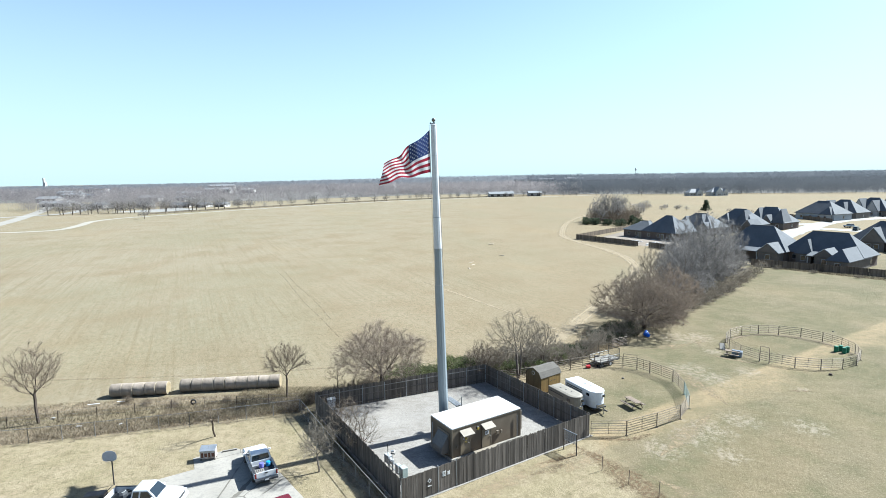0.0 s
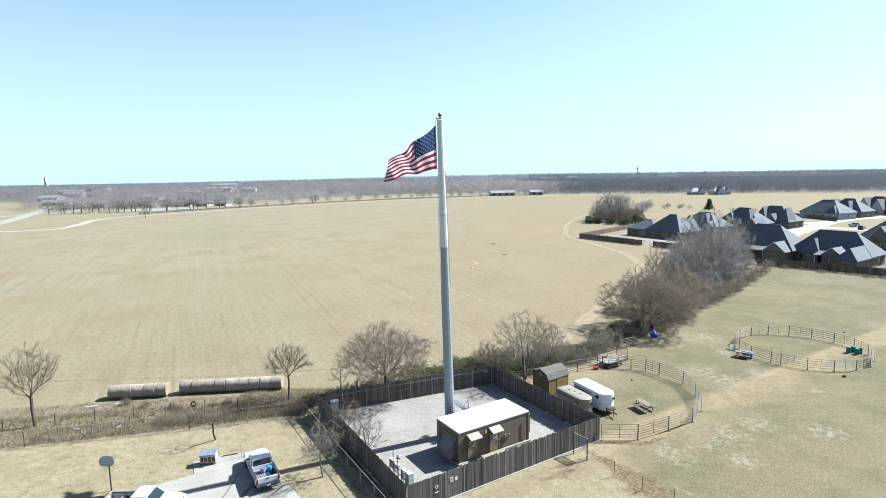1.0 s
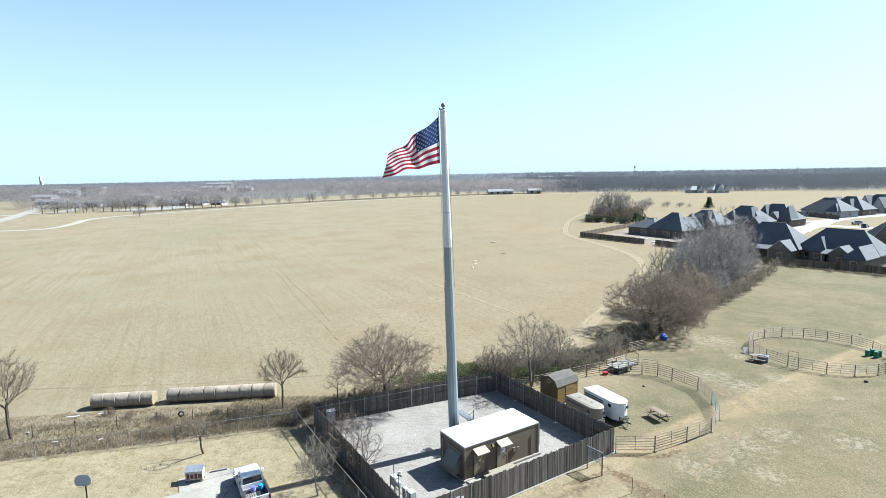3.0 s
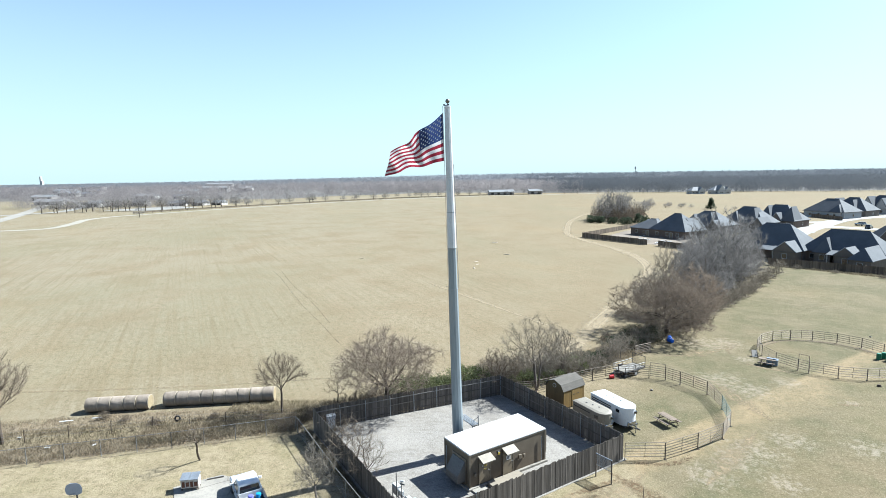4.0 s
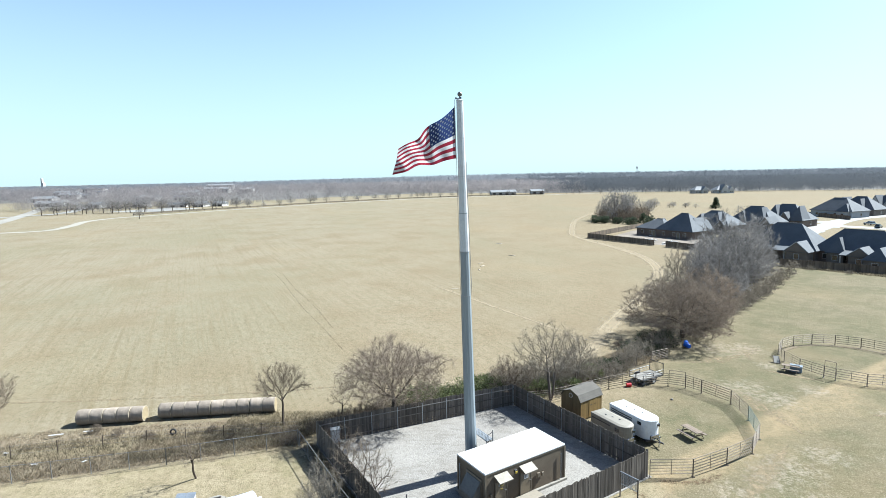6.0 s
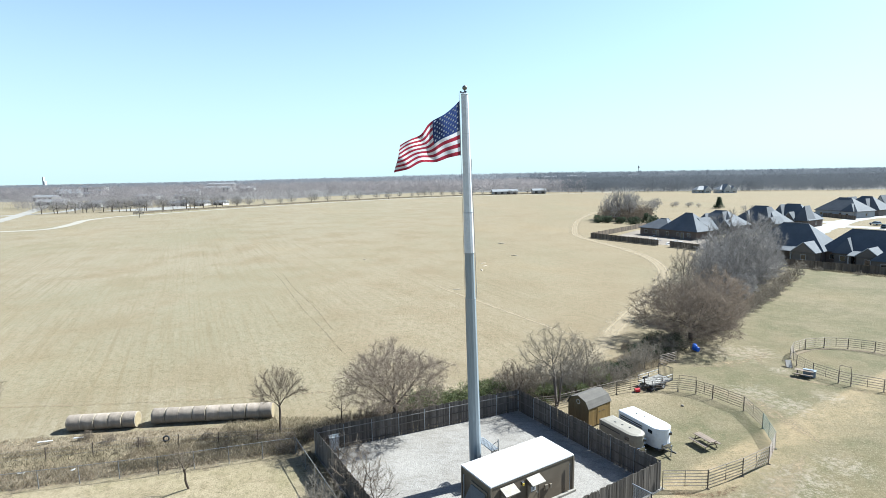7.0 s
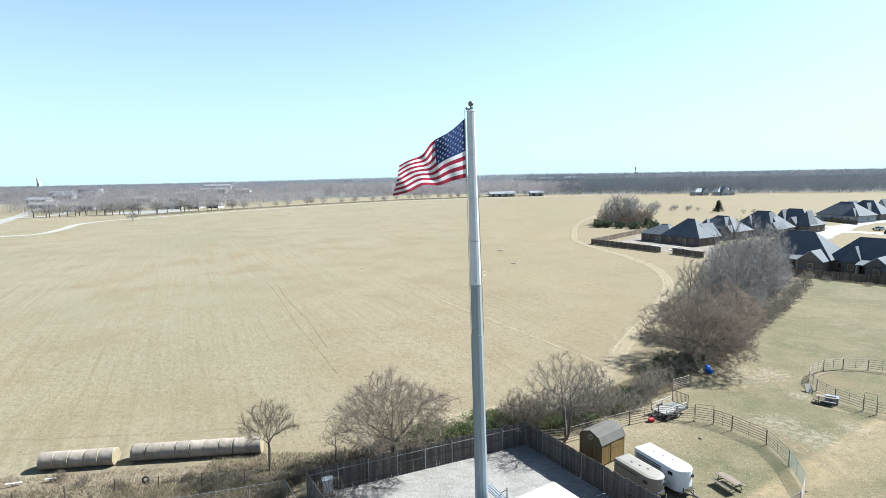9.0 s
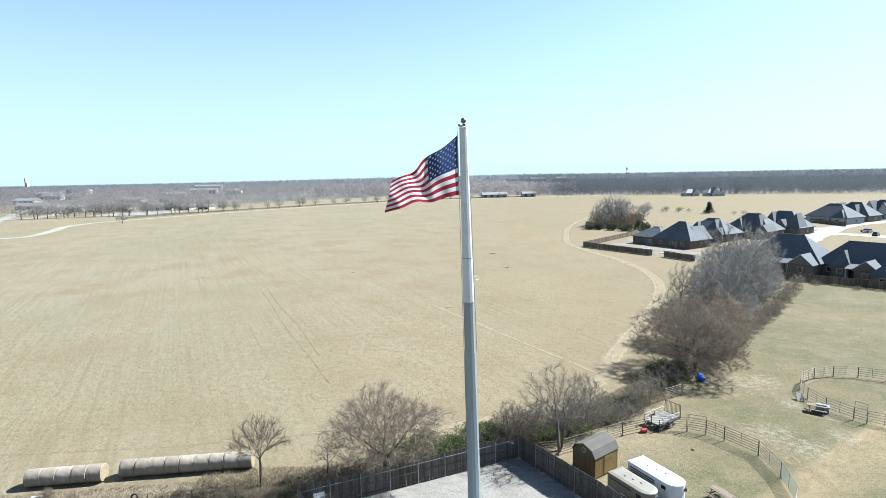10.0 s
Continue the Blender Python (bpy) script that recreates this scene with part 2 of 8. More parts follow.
M_GROUND = ground_material()
M_GRAVEL = gravel_material()
M_CONCRETE = concrete_material()
M_STREET = surface("street_concrete", (0.31, 0.295, 0.265), (0.27, 0.257, 0.232), 0.1, 0.85, bump=0.1, depth=0.01, fine=1.5)
M_TRACK = worn_track("worn_track", (0.37, 0.30, 0.195), (0.42, 0.345, 0.235), 0.65, 1.2, 0.7)
M_DIRT = worn_track("bare_dirt", (0.30, 0.235, 0.15), (0.34, 0.262, 0.165), 0.7, 1.0, 0.45, 1.3)
M_CLODS = worn_track("dark_turned_soil", (0.135, 0.09, 0.052), (0.20, 0.14, 0.083), 0.85, 1.3, 0.7, 3.2)
M_FAINT = worn_track("faint_track", (0.335, 0.27, 0.178), (0.375, 0.305, 0.205), 0.7, 1.3, 0.35)
M_ROWMARK = worn_track("drilled_row_mark", (0.19, 0.148, 0.09), (0.225, 0.178, 0.11), 0.35, 0.9, 0.4, 0.5)
# litter whose dark colour also paints the shade below brush and hedgerow
M_LITTER_SHADE = worn_track("shade_darkened_litter", (0.085, 0.07, 0.048), (0.13, 0.105, 0.07), 0.9, 0.9, 0.5)
M_FLOOR = surface("woodland_floor", (0.11, 0.10, 0.088), (0.14, 0.128, 0.11), 0.02, 0.95, fine=0.5)
M_THATCH = worn_track("weed_thatch", (0.215, 0.168, 0.112), (0.30, 0.245, 0.17), 0.8, 1.5, 0.6)
M_DIRT_FLAT = surface("graded_soil", (0.165, 0.13, 0.095), (0.24, 0.195, 0.15), 0.15, 0.95, bump=0.4, depth=0.05, fine=1.5)
M_RAIL = surface("fence_rail", (0.20, 0.185, 0.17), (0.27, 0.25, 0.23), 0.8, 0.9, bump=0.2, depth=0.005)
M_DECK = surface("bleached_deck_board", (0.27, 0.25, 0.22), (0.22, 0.205, 0.18), 0.8, 0.85, bump=0.2, depth=0.005, island=0.12)
M_BACKBOARD = surface("grey_backboard", (0.46, 0.48, 0.52), (0.40, 0.42, 0.46), 1.2, 0.5)
M_RUST = surface("rust_stain", (0.11, 0.045, 0.028), (0.17, 0.08, 0.05), 3, 0.9, dirt=(0.05, 0.03, 0.025))
M_HUTCH = surface("stained_white_paint", (0.60, 0.57, 0.52), (0.45, 0.40, 0.35), 2.5, 0.8, dirt=(0.16, 0.075, 0.045))
M_ROAD = surface("pale_worn_road", (0.30, 0.28, 0.245), (0.34, 0.318, 0.28), 0.1, 1.0, bump=0.2, depth=0.02, fine=2, spec=0.05)
M_LANE = surface("crushed_stone_lane", (0.36, 0.33, 0.27), (0.31, 0.282, 0.23), 0.1, 0.95, bump=0.2, depth=0.02, fine=2)
M_BOARD = surface("weathered_cedar", (0.13, 0.112, 0.095), (0.175, 0.152, 0.131), 0.7, 0.9, bump=0.5, depth=0.01, fine=9, stretch=(6, 6, 0.7), island=0.25, spec=0.2)
M_BOARD_NEW = surface("newer_fence_board", (0.20, 0.155, 0.115), (0.155, 0.125, 0.098), 0.3, 0.9, bump=0.3, depth=0.01, fine=4, stretch=(5, 5, 0.6), island=0.25, spec=0.2)
M_GALV = surface("galvanised_steel", (0.40, 0.42, 0.44), (0.33, 0.35, 0.37), 1.5, 0.5, 0.55, 0.1, 0.004)
M_OLD_GALV = surface("dull_old_galvanised_pipe", (0.26, 0.258, 0.25), (0.21, 0.208, 0.20), 1.5, 0.65, 0.3, 0.1, 0.004)
M_LID = surface("dull_lid_metal", (0.23, 0.255, 0.29), (0.18, 0.20, 0.23), 1, 0.6, 0.2, dirt=(0.16, 0.12, 0.09))
M_WIRE = plain("dull_wire", (0.27, 0.27, 0.27), 0.6, 0.5)
M_CHAIN = chain_link_material()
M_POLE_WHITE = surface("white_painted_pole", (0.660, 0.690, 0.710), (0.600, 0.630, 0.660), 0.25, 0.45, bump=0.05, depth=0.003, fine=2.5, spec=0.5)
M_POLE_GREY = surface("weathered_grey_pole", (0.30, 0.345, 0.37), (0.255, 0.295, 0.32), 0.4, 0.5, 0.1, bump=0.08, depth=0.003, fine=3, stretch=(3, 3, 0.25), dirt=(0.355, 0.39, 0.405))
M_WALL_AGG = surface("brown_exposed_aggregate", (0.20, 0.158, 0.11), (0.172, 0.135, 0.094), 0.8, 0.9, bump=0.7, depth=0.012, fine=26, spec=0.25)
M_ROOF_WHITE = surface("white_membrane_roof", (0.82, 0.81, 0.79), (0.77, 0.76, 0.74), 0.5, 0.7, bump=0.08, depth=0.004, fine=4)
M_BROWN_METAL = plain("brown_coated_steel", (0.18, 0.145, 0.10), 0.5)
M_DOOR_BROWN = plain("brown_door", (0.225, 0.178, 0.115), 0.55)
M_HOOD = plain("cream_door_canopy", (0.285, 0.245, 0.188), 0.6)
M_DUCT = surface("grey_hood_metal", (0.19, 0.18, 0.165), (0.16, 0.152, 0.14), 0.8, 0.5, 0.2)
M_CABINET = surface("pale_grey_cabinet", (0.493, 0.510, 0.510), (0.442, 0.459, 0.468), 0.8, 0.55, bump=0.05, depth=0.003)
M_GREENCAB = surface("pale_green_cabinet", (0.42, 0.50, 0.47), (0.36, 0.44, 0.41), 0.8, 0.55, bump=0.05, depth=0.003)
M_YELLOW = plain("yellow_plastic", (0.52, 0.38, 0.05), 0.6)
M_WHITE = plain("white_sign", (0.78, 0.78, 0.76), 0.55)
M_BLACK = plain("black_rubber", (0.02, 0.02, 0.021), 0.8)
M_DARK = plain("dark_plastic", (0.035, 0.035, 0.038), 0.55)
M_CARPAINT = plain("white_car_paint", (0.78, 0.79, 0.80), 0.25)
M_REDPAINT = plain("red_car_paint", (0.13, 0.012, 0.018), 0.25)
M_CHROME = plain("chrome", (0.62, 0.63, 0.65), 0.2, 0.95)
M_GLASS = plain("dark_window_glass", (0.018, 0.026, 0.032), 0.06, 0.0, 0.8)
M_BEDLINER = surface("bed_liner", (0.024, 0.027, 0.033), (0.042, 0.046, 0.054), 2, 0.7)
M_LAMP_RED = plain("tail_lamp_red", (0.2, 0.012, 0.012), 0.25)
M_LAMP_CLEAR = plain("clear_lamp", (0.55, 0.57, 0.6), 0.15)
M_BLUE = plain("blue_plastic", (0.02, 0.15, 0.72), 0.4)
M_LIGHTBLUE = plain("light_blue_plastic", (0.03, 0.30, 0.62), 0.4)
M_VIOLET = plain("violet_plastic", (0.17, 0.17, 0.55), 0.4)
M_RED = plain("red_plastic", (0.62, 0.012, 0.02), 0.4)
M_GREEN = plain("green_plastic", (0.006, 0.19, 0.10), 0.45)
M_HAY = surface("hay_bale_net_wrap", (0.30, 0.245, 0.19), (0.375, 0.312, 0.25), 0.8, 0.95, bump=0.8, depth=0.03, fine=12, stretch=(3, 1, 1), dirt=(0.21, 0.17, 0.128), island=0.15)
M_STRAW = surface("pale_straw", (0.44, 0.375, 0.28), (0.34, 0.285, 0.21), 3, 0.95, fine=16)
M_HAY_END = surface("hay_bale_end", (0.312, 0.247, 0.143), (0.260, 0.202, 0.117), 2, 0.95, bump=0.9, depth=0.03, fine=16)
M_SHED = surface("stained_pine_siding", (0.26, 0.165, 0.05), (0.205, 0.128, 0.04), 0.6, 0.7, bump=0.3, depth=0.006, fine=8, stretch=(6, 6, 0.5), island=0.14)
# the same siding for the gables, with their shaded side put into the colour
M_SHED_SHADED = surface("stained_gable_shade_tone", (0.16, 0.12, 0.058), (0.13, 0.098, 0.048), 0.6, 0.75, bump=0.3, depth=0.006, fine=8, stretch=(6, 6, 0.5), island=0.14)
M_SHINGLE_SHED = surface("grey_brown_shingle", (0.135, 0.122, 0.104), (0.112, 0.10, 0.086), 1.2, 0.95, bump=0.5, depth=0.008, fine=14, island=0.05)
M_SHINGLE = surface("charcoal_shingle", (0.105, 0.113, 0.125), (0.128, 0.137, 0.150), 0.3, 0.8, bump=0.3, depth=0.015, fine=5, spec=0.2)
M_BRICK = surface("house_brick", (0.147, 0.108, 0.087), (0.182, 0.140, 0.115), 0.5, 0.9, bump=0.4, depth=0.01, fine=8)
M_STONE = surface("pale_stone_veneer", (0.195, 0.172, 0.148), (0.16, 0.14, 0.12), 0.7, 0.9, bump=0.4, depth=0.01, fine=5)
M_SIDING = surface("grey_siding", (0.40, 0.42, 0.44), (0.36, 0.38, 0.40), 0.5, 0.8, bump=0.2, depth=0.01, fine=4)
M_TRIM = plain("pale_trim", (0.46, 0.45, 0.43), 0.6)
M_TRAILER_WHITE = surface("white_trailer_skin", (0.78, 0.80, 0.82), (0.72, 0.745, 0.775), 0.6, 0.4, bump=0.05, depth=0.003, fine=3)
M_TRAILER_TAN = surface("faded_tan_trailer", (0.255, 0.236, 0.195), (0.203, 0.188, 0.154), 0.9, 0.55, bump=0.08, depth=0.004, dirt=(0.158, 0.143, 0.112))
M_TRAILER_TOP = surface("faded_trailer_roof", (0.27, 0.242, 0.195), (0.22, 0.198, 0.16), 0.8, 0.6, bump=0.08, depth=0.004)
M_PANEL = surface("rusted_panel_tube", (0.19, 0.15, 0.12), (0.25, 0.215, 0.175), 2, 0.75, 0.3, dirt=(0.15, 0.085, 0.05))
M_PANEL_GREY = surface("weathered_panel_tube", (0.28, 0.225, 0.185), (0.34, 0.27, 0.22), 2, 0.7, 0.2, dirt=(0.24, 0.135, 0.09))
M_PANEL_TEAL = surface("teal_gate_paint", (0.06, 0.125, 0.125), (0.09, 0.15, 0.145), 2, 0.6)
M_PICNIC = surface("weathered_table_board", (0.225, 0.172, 0.128), (0.18, 0.135, 0.10), 0.8, 0.9, bump=0.4, depth=0.006, fine=9, stretch=(1, 6, 6), island=0.15)
M_TROUGH = surface("grey_box_metal", (0.30, 0.34, 0.40), (0.25, 0.29, 0.34), 1, 0.5, 0.3)
M_BARK_DARK = surface("dark_bark", (0.085, 0.066, 0.052), (0.12, 0.096, 0.078), 2.5, 0.95, bump=0.8, depth=0.02, fine=12, spec=0.1)
M_BARK = surface("grey_bark", (0.16, 0.135, 0.115), (0.22, 0.19, 0.165), 2.5, 0.95, bump=0.8, depth=0.02, fine=12, spec=0.1)
M_TWIG_BROWN = surface("brown_twigs", (0.17, 0.137, 0.105), (0.3, 0.24, 0.18), 0.8, 0.95, fine=4, island=0.35, spec=0.1)
M_TWIG_RUST = surface("rust_twigs", (0.23, 0.185, 0.145), (0.33, 0.265, 0.205), 0.8, 0.95, fine=4, island=0.35, spec=0.1)
M_TWIG_GREY = surface("grey_twigs", (0.21, 0.197, 0.185), (0.36, 0.338, 0.318), 0.5, 0.95, fine=3, island=0.4, spec=0.1)
M_TWIG_TAN = surface("tan_twigs", (0.22, 0.19, 0.15), (0.37, 0.32, 0.255), 0.8, 0.95, fine=4, island=0.3, spec=0.1)
M_LEAF = surface("evergreen_leaf", (0.095, 0.12, 0.036), (0.195, 0.215, 0.072), 1.2, 0.7, fine=5, island=0.45, spec=0.3)
M_JUNIPER = surface("juniper_leaf", (0.034, 0.052, 0.024), (0.065, 0.085, 0.04), 0.8, 0.85, fine=5, island=0.4, spec=0.2)
M_WEED = surface("dry_weed", (0.28, 0.222, 0.145), (0.43, 0.35, 0.24), 0.6, 0.95, fine=5, island=0.4, spec=0.1)
M_WEED_DARK = surface("brown_weed", (0.205, 0.172, 0.11), (0.36, 0.30, 0.205), 0.6, 0.95, fine=5, island=0.4, spec=0.1)
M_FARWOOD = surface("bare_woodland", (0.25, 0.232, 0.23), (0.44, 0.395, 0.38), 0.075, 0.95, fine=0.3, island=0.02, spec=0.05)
# backlit shade and blue distance haze are put into this wood colour
M_SHADEWOOD = surface("shade_toned_woodland", (0.128, 0.137, 0.15), (0.145, 0.153, 0.165), 0.03, 0.95, fine=0.3, island=0.04, spec=0.05)
# aerial haze is painted into the next two colours, one paler, one bluer
M_FARHAZE = surface("haze_paled_woodland", (0.26, 0.272, 0.292), (0.31, 0.32, 0.34), 0.01, 0.95, fine=0.05, island=0.06, spec=0.05)
M_FARHAZE_BLUE = surface("haze_blued_woodland", (0.17, 0.185, 0.205), (0.21, 0.222, 0.242), 0.01, 0.95, fine=0.05, island=0.03, spec=0.05)
M_FLAG_RED = plain("flag_red_cloth", (0.33, 0.03, 0.055), 0.8)
M_FLAG_WHITE = plain("flag_white_cloth", (0.78, 0.77, 0.77), 0.8)
M_STAR = plain("flag_star_cloth", (0.80, 0.84, 0.92), 0.8)
M_FLAG_BLUE = plain("flag_blue_cloth", (0.036, 0.058, 0.165), 0.8)
M_GOLD = plain("dull_metal_ball", (0.2, 0.19, 0.165), 0.45, 0.6)
M_FARWHITE = plain("pale_metal_roof", (0.28, 0.285, 0.29), 0.75, 0.0, 0.2)
M_STUCCO = plain("pale_stucco", (0.5, 0.48, 0.45), 0.85)
M_TOWER = plain("pale_tower_stone", (0.6, 0.6, 0.58), 0.8)
# thin cloth, twigs and stalks let light through
for thin, share in ((M_FLAG_RED, 0.4), (M_FLAG_WHITE, 0.4), (M_FLAG_BLUE, 0.4), (M_FARWOOD, 0.6), (M_SHADEWOOD, 0.5), (M_FARHAZE, 0.6), (M_FARHAZE_BLUE, 0.5), (M_TWIG_BROWN, 0.25), (M_TWIG_RUST, 0.3), (M_TWIG_GREY, 0.3), (M_TWIG_TAN, 0.25), (M_WEED, 0.4), (M_WEED_DARK, 0.4), (M_LEAF, 0.35), (M_JUNIPER, 0.3)):
    nt = thin.node_tree
    tr = nt.nodes.new("ShaderNodeBsdfTranslucent")
    mx = nt.nodes.new("ShaderNodeMixShader")
    bs = nt.nodes["Principled BSDF"]
    nt.links.new(bs.inputs["Base Color"].links[0].from_socket, tr.inputs["Color"])
    nt.links.new(bs.outputs[0], mx.inputs[1])
    nt.links.new(tr.outputs[0], mx.inputs[2])
    mx.inputs[0].default_value = share
    nt.links.new(mx.outputs[0], nt.nodes["Material Output"].inputs["Surface"])

# ---- mesh helpers ----


def thing(name, m, label, category, group="", kind=""):
    ob = new(name)
    ob.empty_display_size = 0.2
    ob.matrix_world = m
    return tagged(ob, label, category, group, kind)


def part(name, bm, material, parent, label="", bevel=0.0, smooth=False):
    """Links a bmesh as one mesh object under a thing or a part."""
    if bevel:
        bmesh.ops.bevel(bm, geom=bm.edges[:], offset=bevel, segments=2 if bevel >= 0.05 else 1, affect='EDGES')
    bmesh.ops.recalc_face_normals(bm, faces=bm.faces)
    me = bpy.data.meshes.new(name)
    bm.to_mesh(me)
    bm.free()
    return mesh_part(name, me, material, parent, label, smooth)


def mesh_part(name, me, material, parent, label="", smooth=False):
    for m in material if isinstance(material, (list, tuple)) else [material]:
        me.materials.append(m)
    if smooth:
        for p in me.polygons:
            p.use_smooth = True
    ob = new(name, me)
    if parent is not None:
        ob.parent = parent
    return tagged(ob, label) if label else ob


def raw_mesh(name, verts, faces):
    me = bpy.data.meshes.new(name)
    me.from_pydata(verts, [], faces)
    me.update()
    return me


def box(c, s, rot=None, bm=None):
    bm = bm or bmesh.new()
    m = Matrix.Translation(c) @ (rot.to_4x4() if rot else Matrix()) @ Matrix.Diagonal((*s, 1))
    bmesh.ops.create_cube(bm, size=1, matrix=m)
    return bm


def turn_z(deg):
    return Matrix.Rotation(radians(deg), 3, 'Z')


def tube(p0, p1, r0, r1=None, n=8, bm=None, cap=True):
    bm = bm or bmesh.new()
    p0, p1 = Vector(p0), Vector(p1)
    d = p1 - p0
    m = Matrix.Translation((p0 + p1) / 2) @ d.to_track_quat('Z', 'Y').to_matrix().to_4x4()
    bmesh.ops.create_cone(bm, cap_ends=cap, segments=n, radius1=r0, radius2=r0 if r1 is None else r1, depth=d.length, matrix=m)
    return bm


def prism(poly, axis, lo, hi, bm=None):
    """Extrudes a 2D outline along 'x' (poly in y, z), 'y' (poly in x, z) or 'z'."""
    bm = bm or bmesh.new()
    at = {'x': lambda a, b, w: (w, a, b), 'y': lambda a, b, w: (a, w, b), 'z': lambda a, b, w: (a, b, w)}[axis]
    v0 = [bm.verts.new(at(a, b, lo)) for a, b in poly]
    v1 = [bm.verts.new(at(a, b, hi)) for a, b in poly]
    n = len(poly)
    bm.faces.new(v0), bm.faces.new(v1[::-1])
    for i in range(n):
        bm.faces.new((v0[i], v1[i], v1[(i + 1) % n], v0[(i + 1) % n]))
    return bm


def loft(rings, bm=None, cap=True):
    bm = bm or bmesh.new()
    rows = [[bm.verts.new(p) for p in r] for r in rings]
    n = len(rows[0])
    for a, b in zip(rows, rows[1:]):
        for i in range(n):
            bm.faces.new((a[i], a[(i + 1) % n], b[(i + 1) % n], b[i]))
    if cap:
        bm.faces.new(rows[0][::-1]), bm.faces.new(rows[-1])
    return bm


def slab(name, outline, z0, z1, material, label, category):
    ob = thing(name, Matrix(), label, category, kind="structure")
    part("slab", prism(outline, 'z', z0, z1), material, ob)
    return ob


def ribbon(name, line, width, z, material, label, category, kind="structure", taper=True):
    """A strip along a smooth line, with u across and v along; its ends run out to points."""
    pts = []
    P = [Vector((*p, 0)) for p in line]
    P = [P[0] * 2 - P[1]] + P + [P[-1] * 2 - P[-2]]
    for a, b, c, d in zip(P, P[1:], P[2:], P[3:]):
        for k in range(8):
            t = k / 8
            pts.append(0.5 * (2 * b + (c - a) * t + (2 * a - 5 * b + 4 * c - d) * t * t + (3 * b - a - 3 * c + d) * t ** 3))
    pts.append(P[-2])
    verts, faces, run = [], [], [0.0]
    whole = sum((b - a).length for a, b in zip(pts, pts[1:]))
    for i, p in enumerate(pts):
        if i:
            run.append(run[-1] + (p - pts[i - 1]).length)
        end = min(1.0, 0.05 + min(run[-1], whole - run[-1]) / (width * 1.5)) if taper else 1.0
        d = (pts[min(i + 1, len(pts) - 1)] - pts[max(i - 1, 0)]).normalized()
        s = Vector((-d.y, d.x, 0)) * width / 2 * end
        verts += [(*(p + s).xy, z), (*(p - s).xy, z)]
        if i:
            faces.append((2 * i - 2, 2 * i - 1, 2 * i + 1, 2 * i))
    me = raw_mesh(name, verts, faces)
    uv = me.uv_layers.new(name="uv")
    for loop in me.loops:
        uv.data[loop.index].uv = (loop.vertex_index % 2, run[loop.vertex_index // 2] / width)
    return tagged(mesh_part(name, me, material, None), label, category, kind=kind)

# ---- ground, lanes and hard surfaces ----
ground = new("ground", raw_mesh("ground", [(-4900, -600, 0), (4900, -600, 0), (4900, 4900, 0), (-4900, 4900, 0)], [(0, 1, 2, 3)]))
ground.data.materials.append(M_GROUND)
tagged(ground, "dry winter grass field with faint green swathes and drilled rows", "ground", kind="structure")

FN, FR, FF, FL = Vector((-2.55, -12.55, 0)), Vector((14.72, -0.95, 0)), Vector((5.4, 13.25, 0)), Vector((-13.55, 4.75, 0))
FENCE_H = 2.3

slab("gravel_yard", [(-2.9, -13.0), (15.1, -0.95), (5.45, 13.5), (-13.7, 4.85)], -0.2, 0.03, M_GRAVEL,
     "pale crushed limestone gravel inside the wooden fence", "gravel yard")
slab("driveway", [(-19.3, -3.2), (-22.45, -5.05), (-21.4, -7.0), (-25.2, -9.6), (-33, -14.6), (-27, -24), (-8.5, -24), (-8.3, -14), (-16.2, -4.4)], -0.2, 0.04,
     M_CONCRETE, "pale cracked concrete driveway pad", "driveway")
ribbon("street", [(118, 150), (140, 176), (162, 198), (186, 221), (216, 238), (300, 265)], 8.5, 0.05, M_STREET, "bright concrete street of the new subdivision", "street", taper=False)
ribbon("street", [(160, 197), (172, 180), (182, 160), (188, 130), (182, 90)], 9.0, 0.056, M_STREET, "bright concrete side street of the subdivision", "street", taper=False)
for line, w in (([(112, 166), (124, 158)], 7.0), ([(134, 180), (143, 172)], 6.0), ([(152, 194), (160, 188)], 6.0), ([(176, 168), (150, 126)], 6.0), ([(205, 247), (212, 236)], 7.0), ([(228, 253), (234, 243)], 7.0), ([(160, 214), (176, 213)], 9.0), ([(182, 150), (158, 108)], 6.0)):
    ribbon("house_driveway", line, w, 0.065, M_STREET, "bright concrete driveway before a house", "driveway", taper=False)
slab("building_lot", [(88, 150), (105, 158), (114, 148), (106, 130), (86, 133), (78, 141)], -0.2, 0.03, M_DIRT_FLAT, "bare graded soil of a building lot", "bare lot")

ribbon("weed_strip", [(-78, -8.2), (-45, -1.2), (-30, 2.3), (-15.5, 6.2)], 5.4, 0.014, M_THATCH, "matted dead brown weeds between the fences", "weed strip")
ribbon("weed_strip", [(-26, 8.2), (-16, 8.6), (-9, 11.5), (-2, 14), (6, 18), (16, 22), (25, 30), (33, 36)], 7.0, 0.018, M_LITTER_SHADE, "matted dead weeds, darkened in colour as the shade under the brush", "weed strip")
ribbon("weed_strip", [(32, 36), (43.5, 49), (56, 63), (70, 80), (82, 96)], 8.5, 0.02, M_LITTER_SHADE, "leaf litter, darkened in colour as the shade under the hedgerow", "weed strip")
ribbon("weed_strip", [(-15.6, 6.0), (-10, -3.3), (-3.2, -13.4)], 2.2, 0.034, M_THATCH, "dead weeds between the chain-link and wooden fences", "weed strip")
# two wheel ruts round the field's edge
TRACK = [(130, 372), (91.6, 309), (64, 248), (48.4, 187), (46.9, 168.5), (49.4, 150), (52.9, 130.7), (53.5, 110.7), (48.9, 90), (37.9, 66.7), (28.2, 50.6), (22.2, 40), (16, 29), (9, 23.5), (0, 20), (-12, 17.5), (-30, 15.5), (-60, 13)]


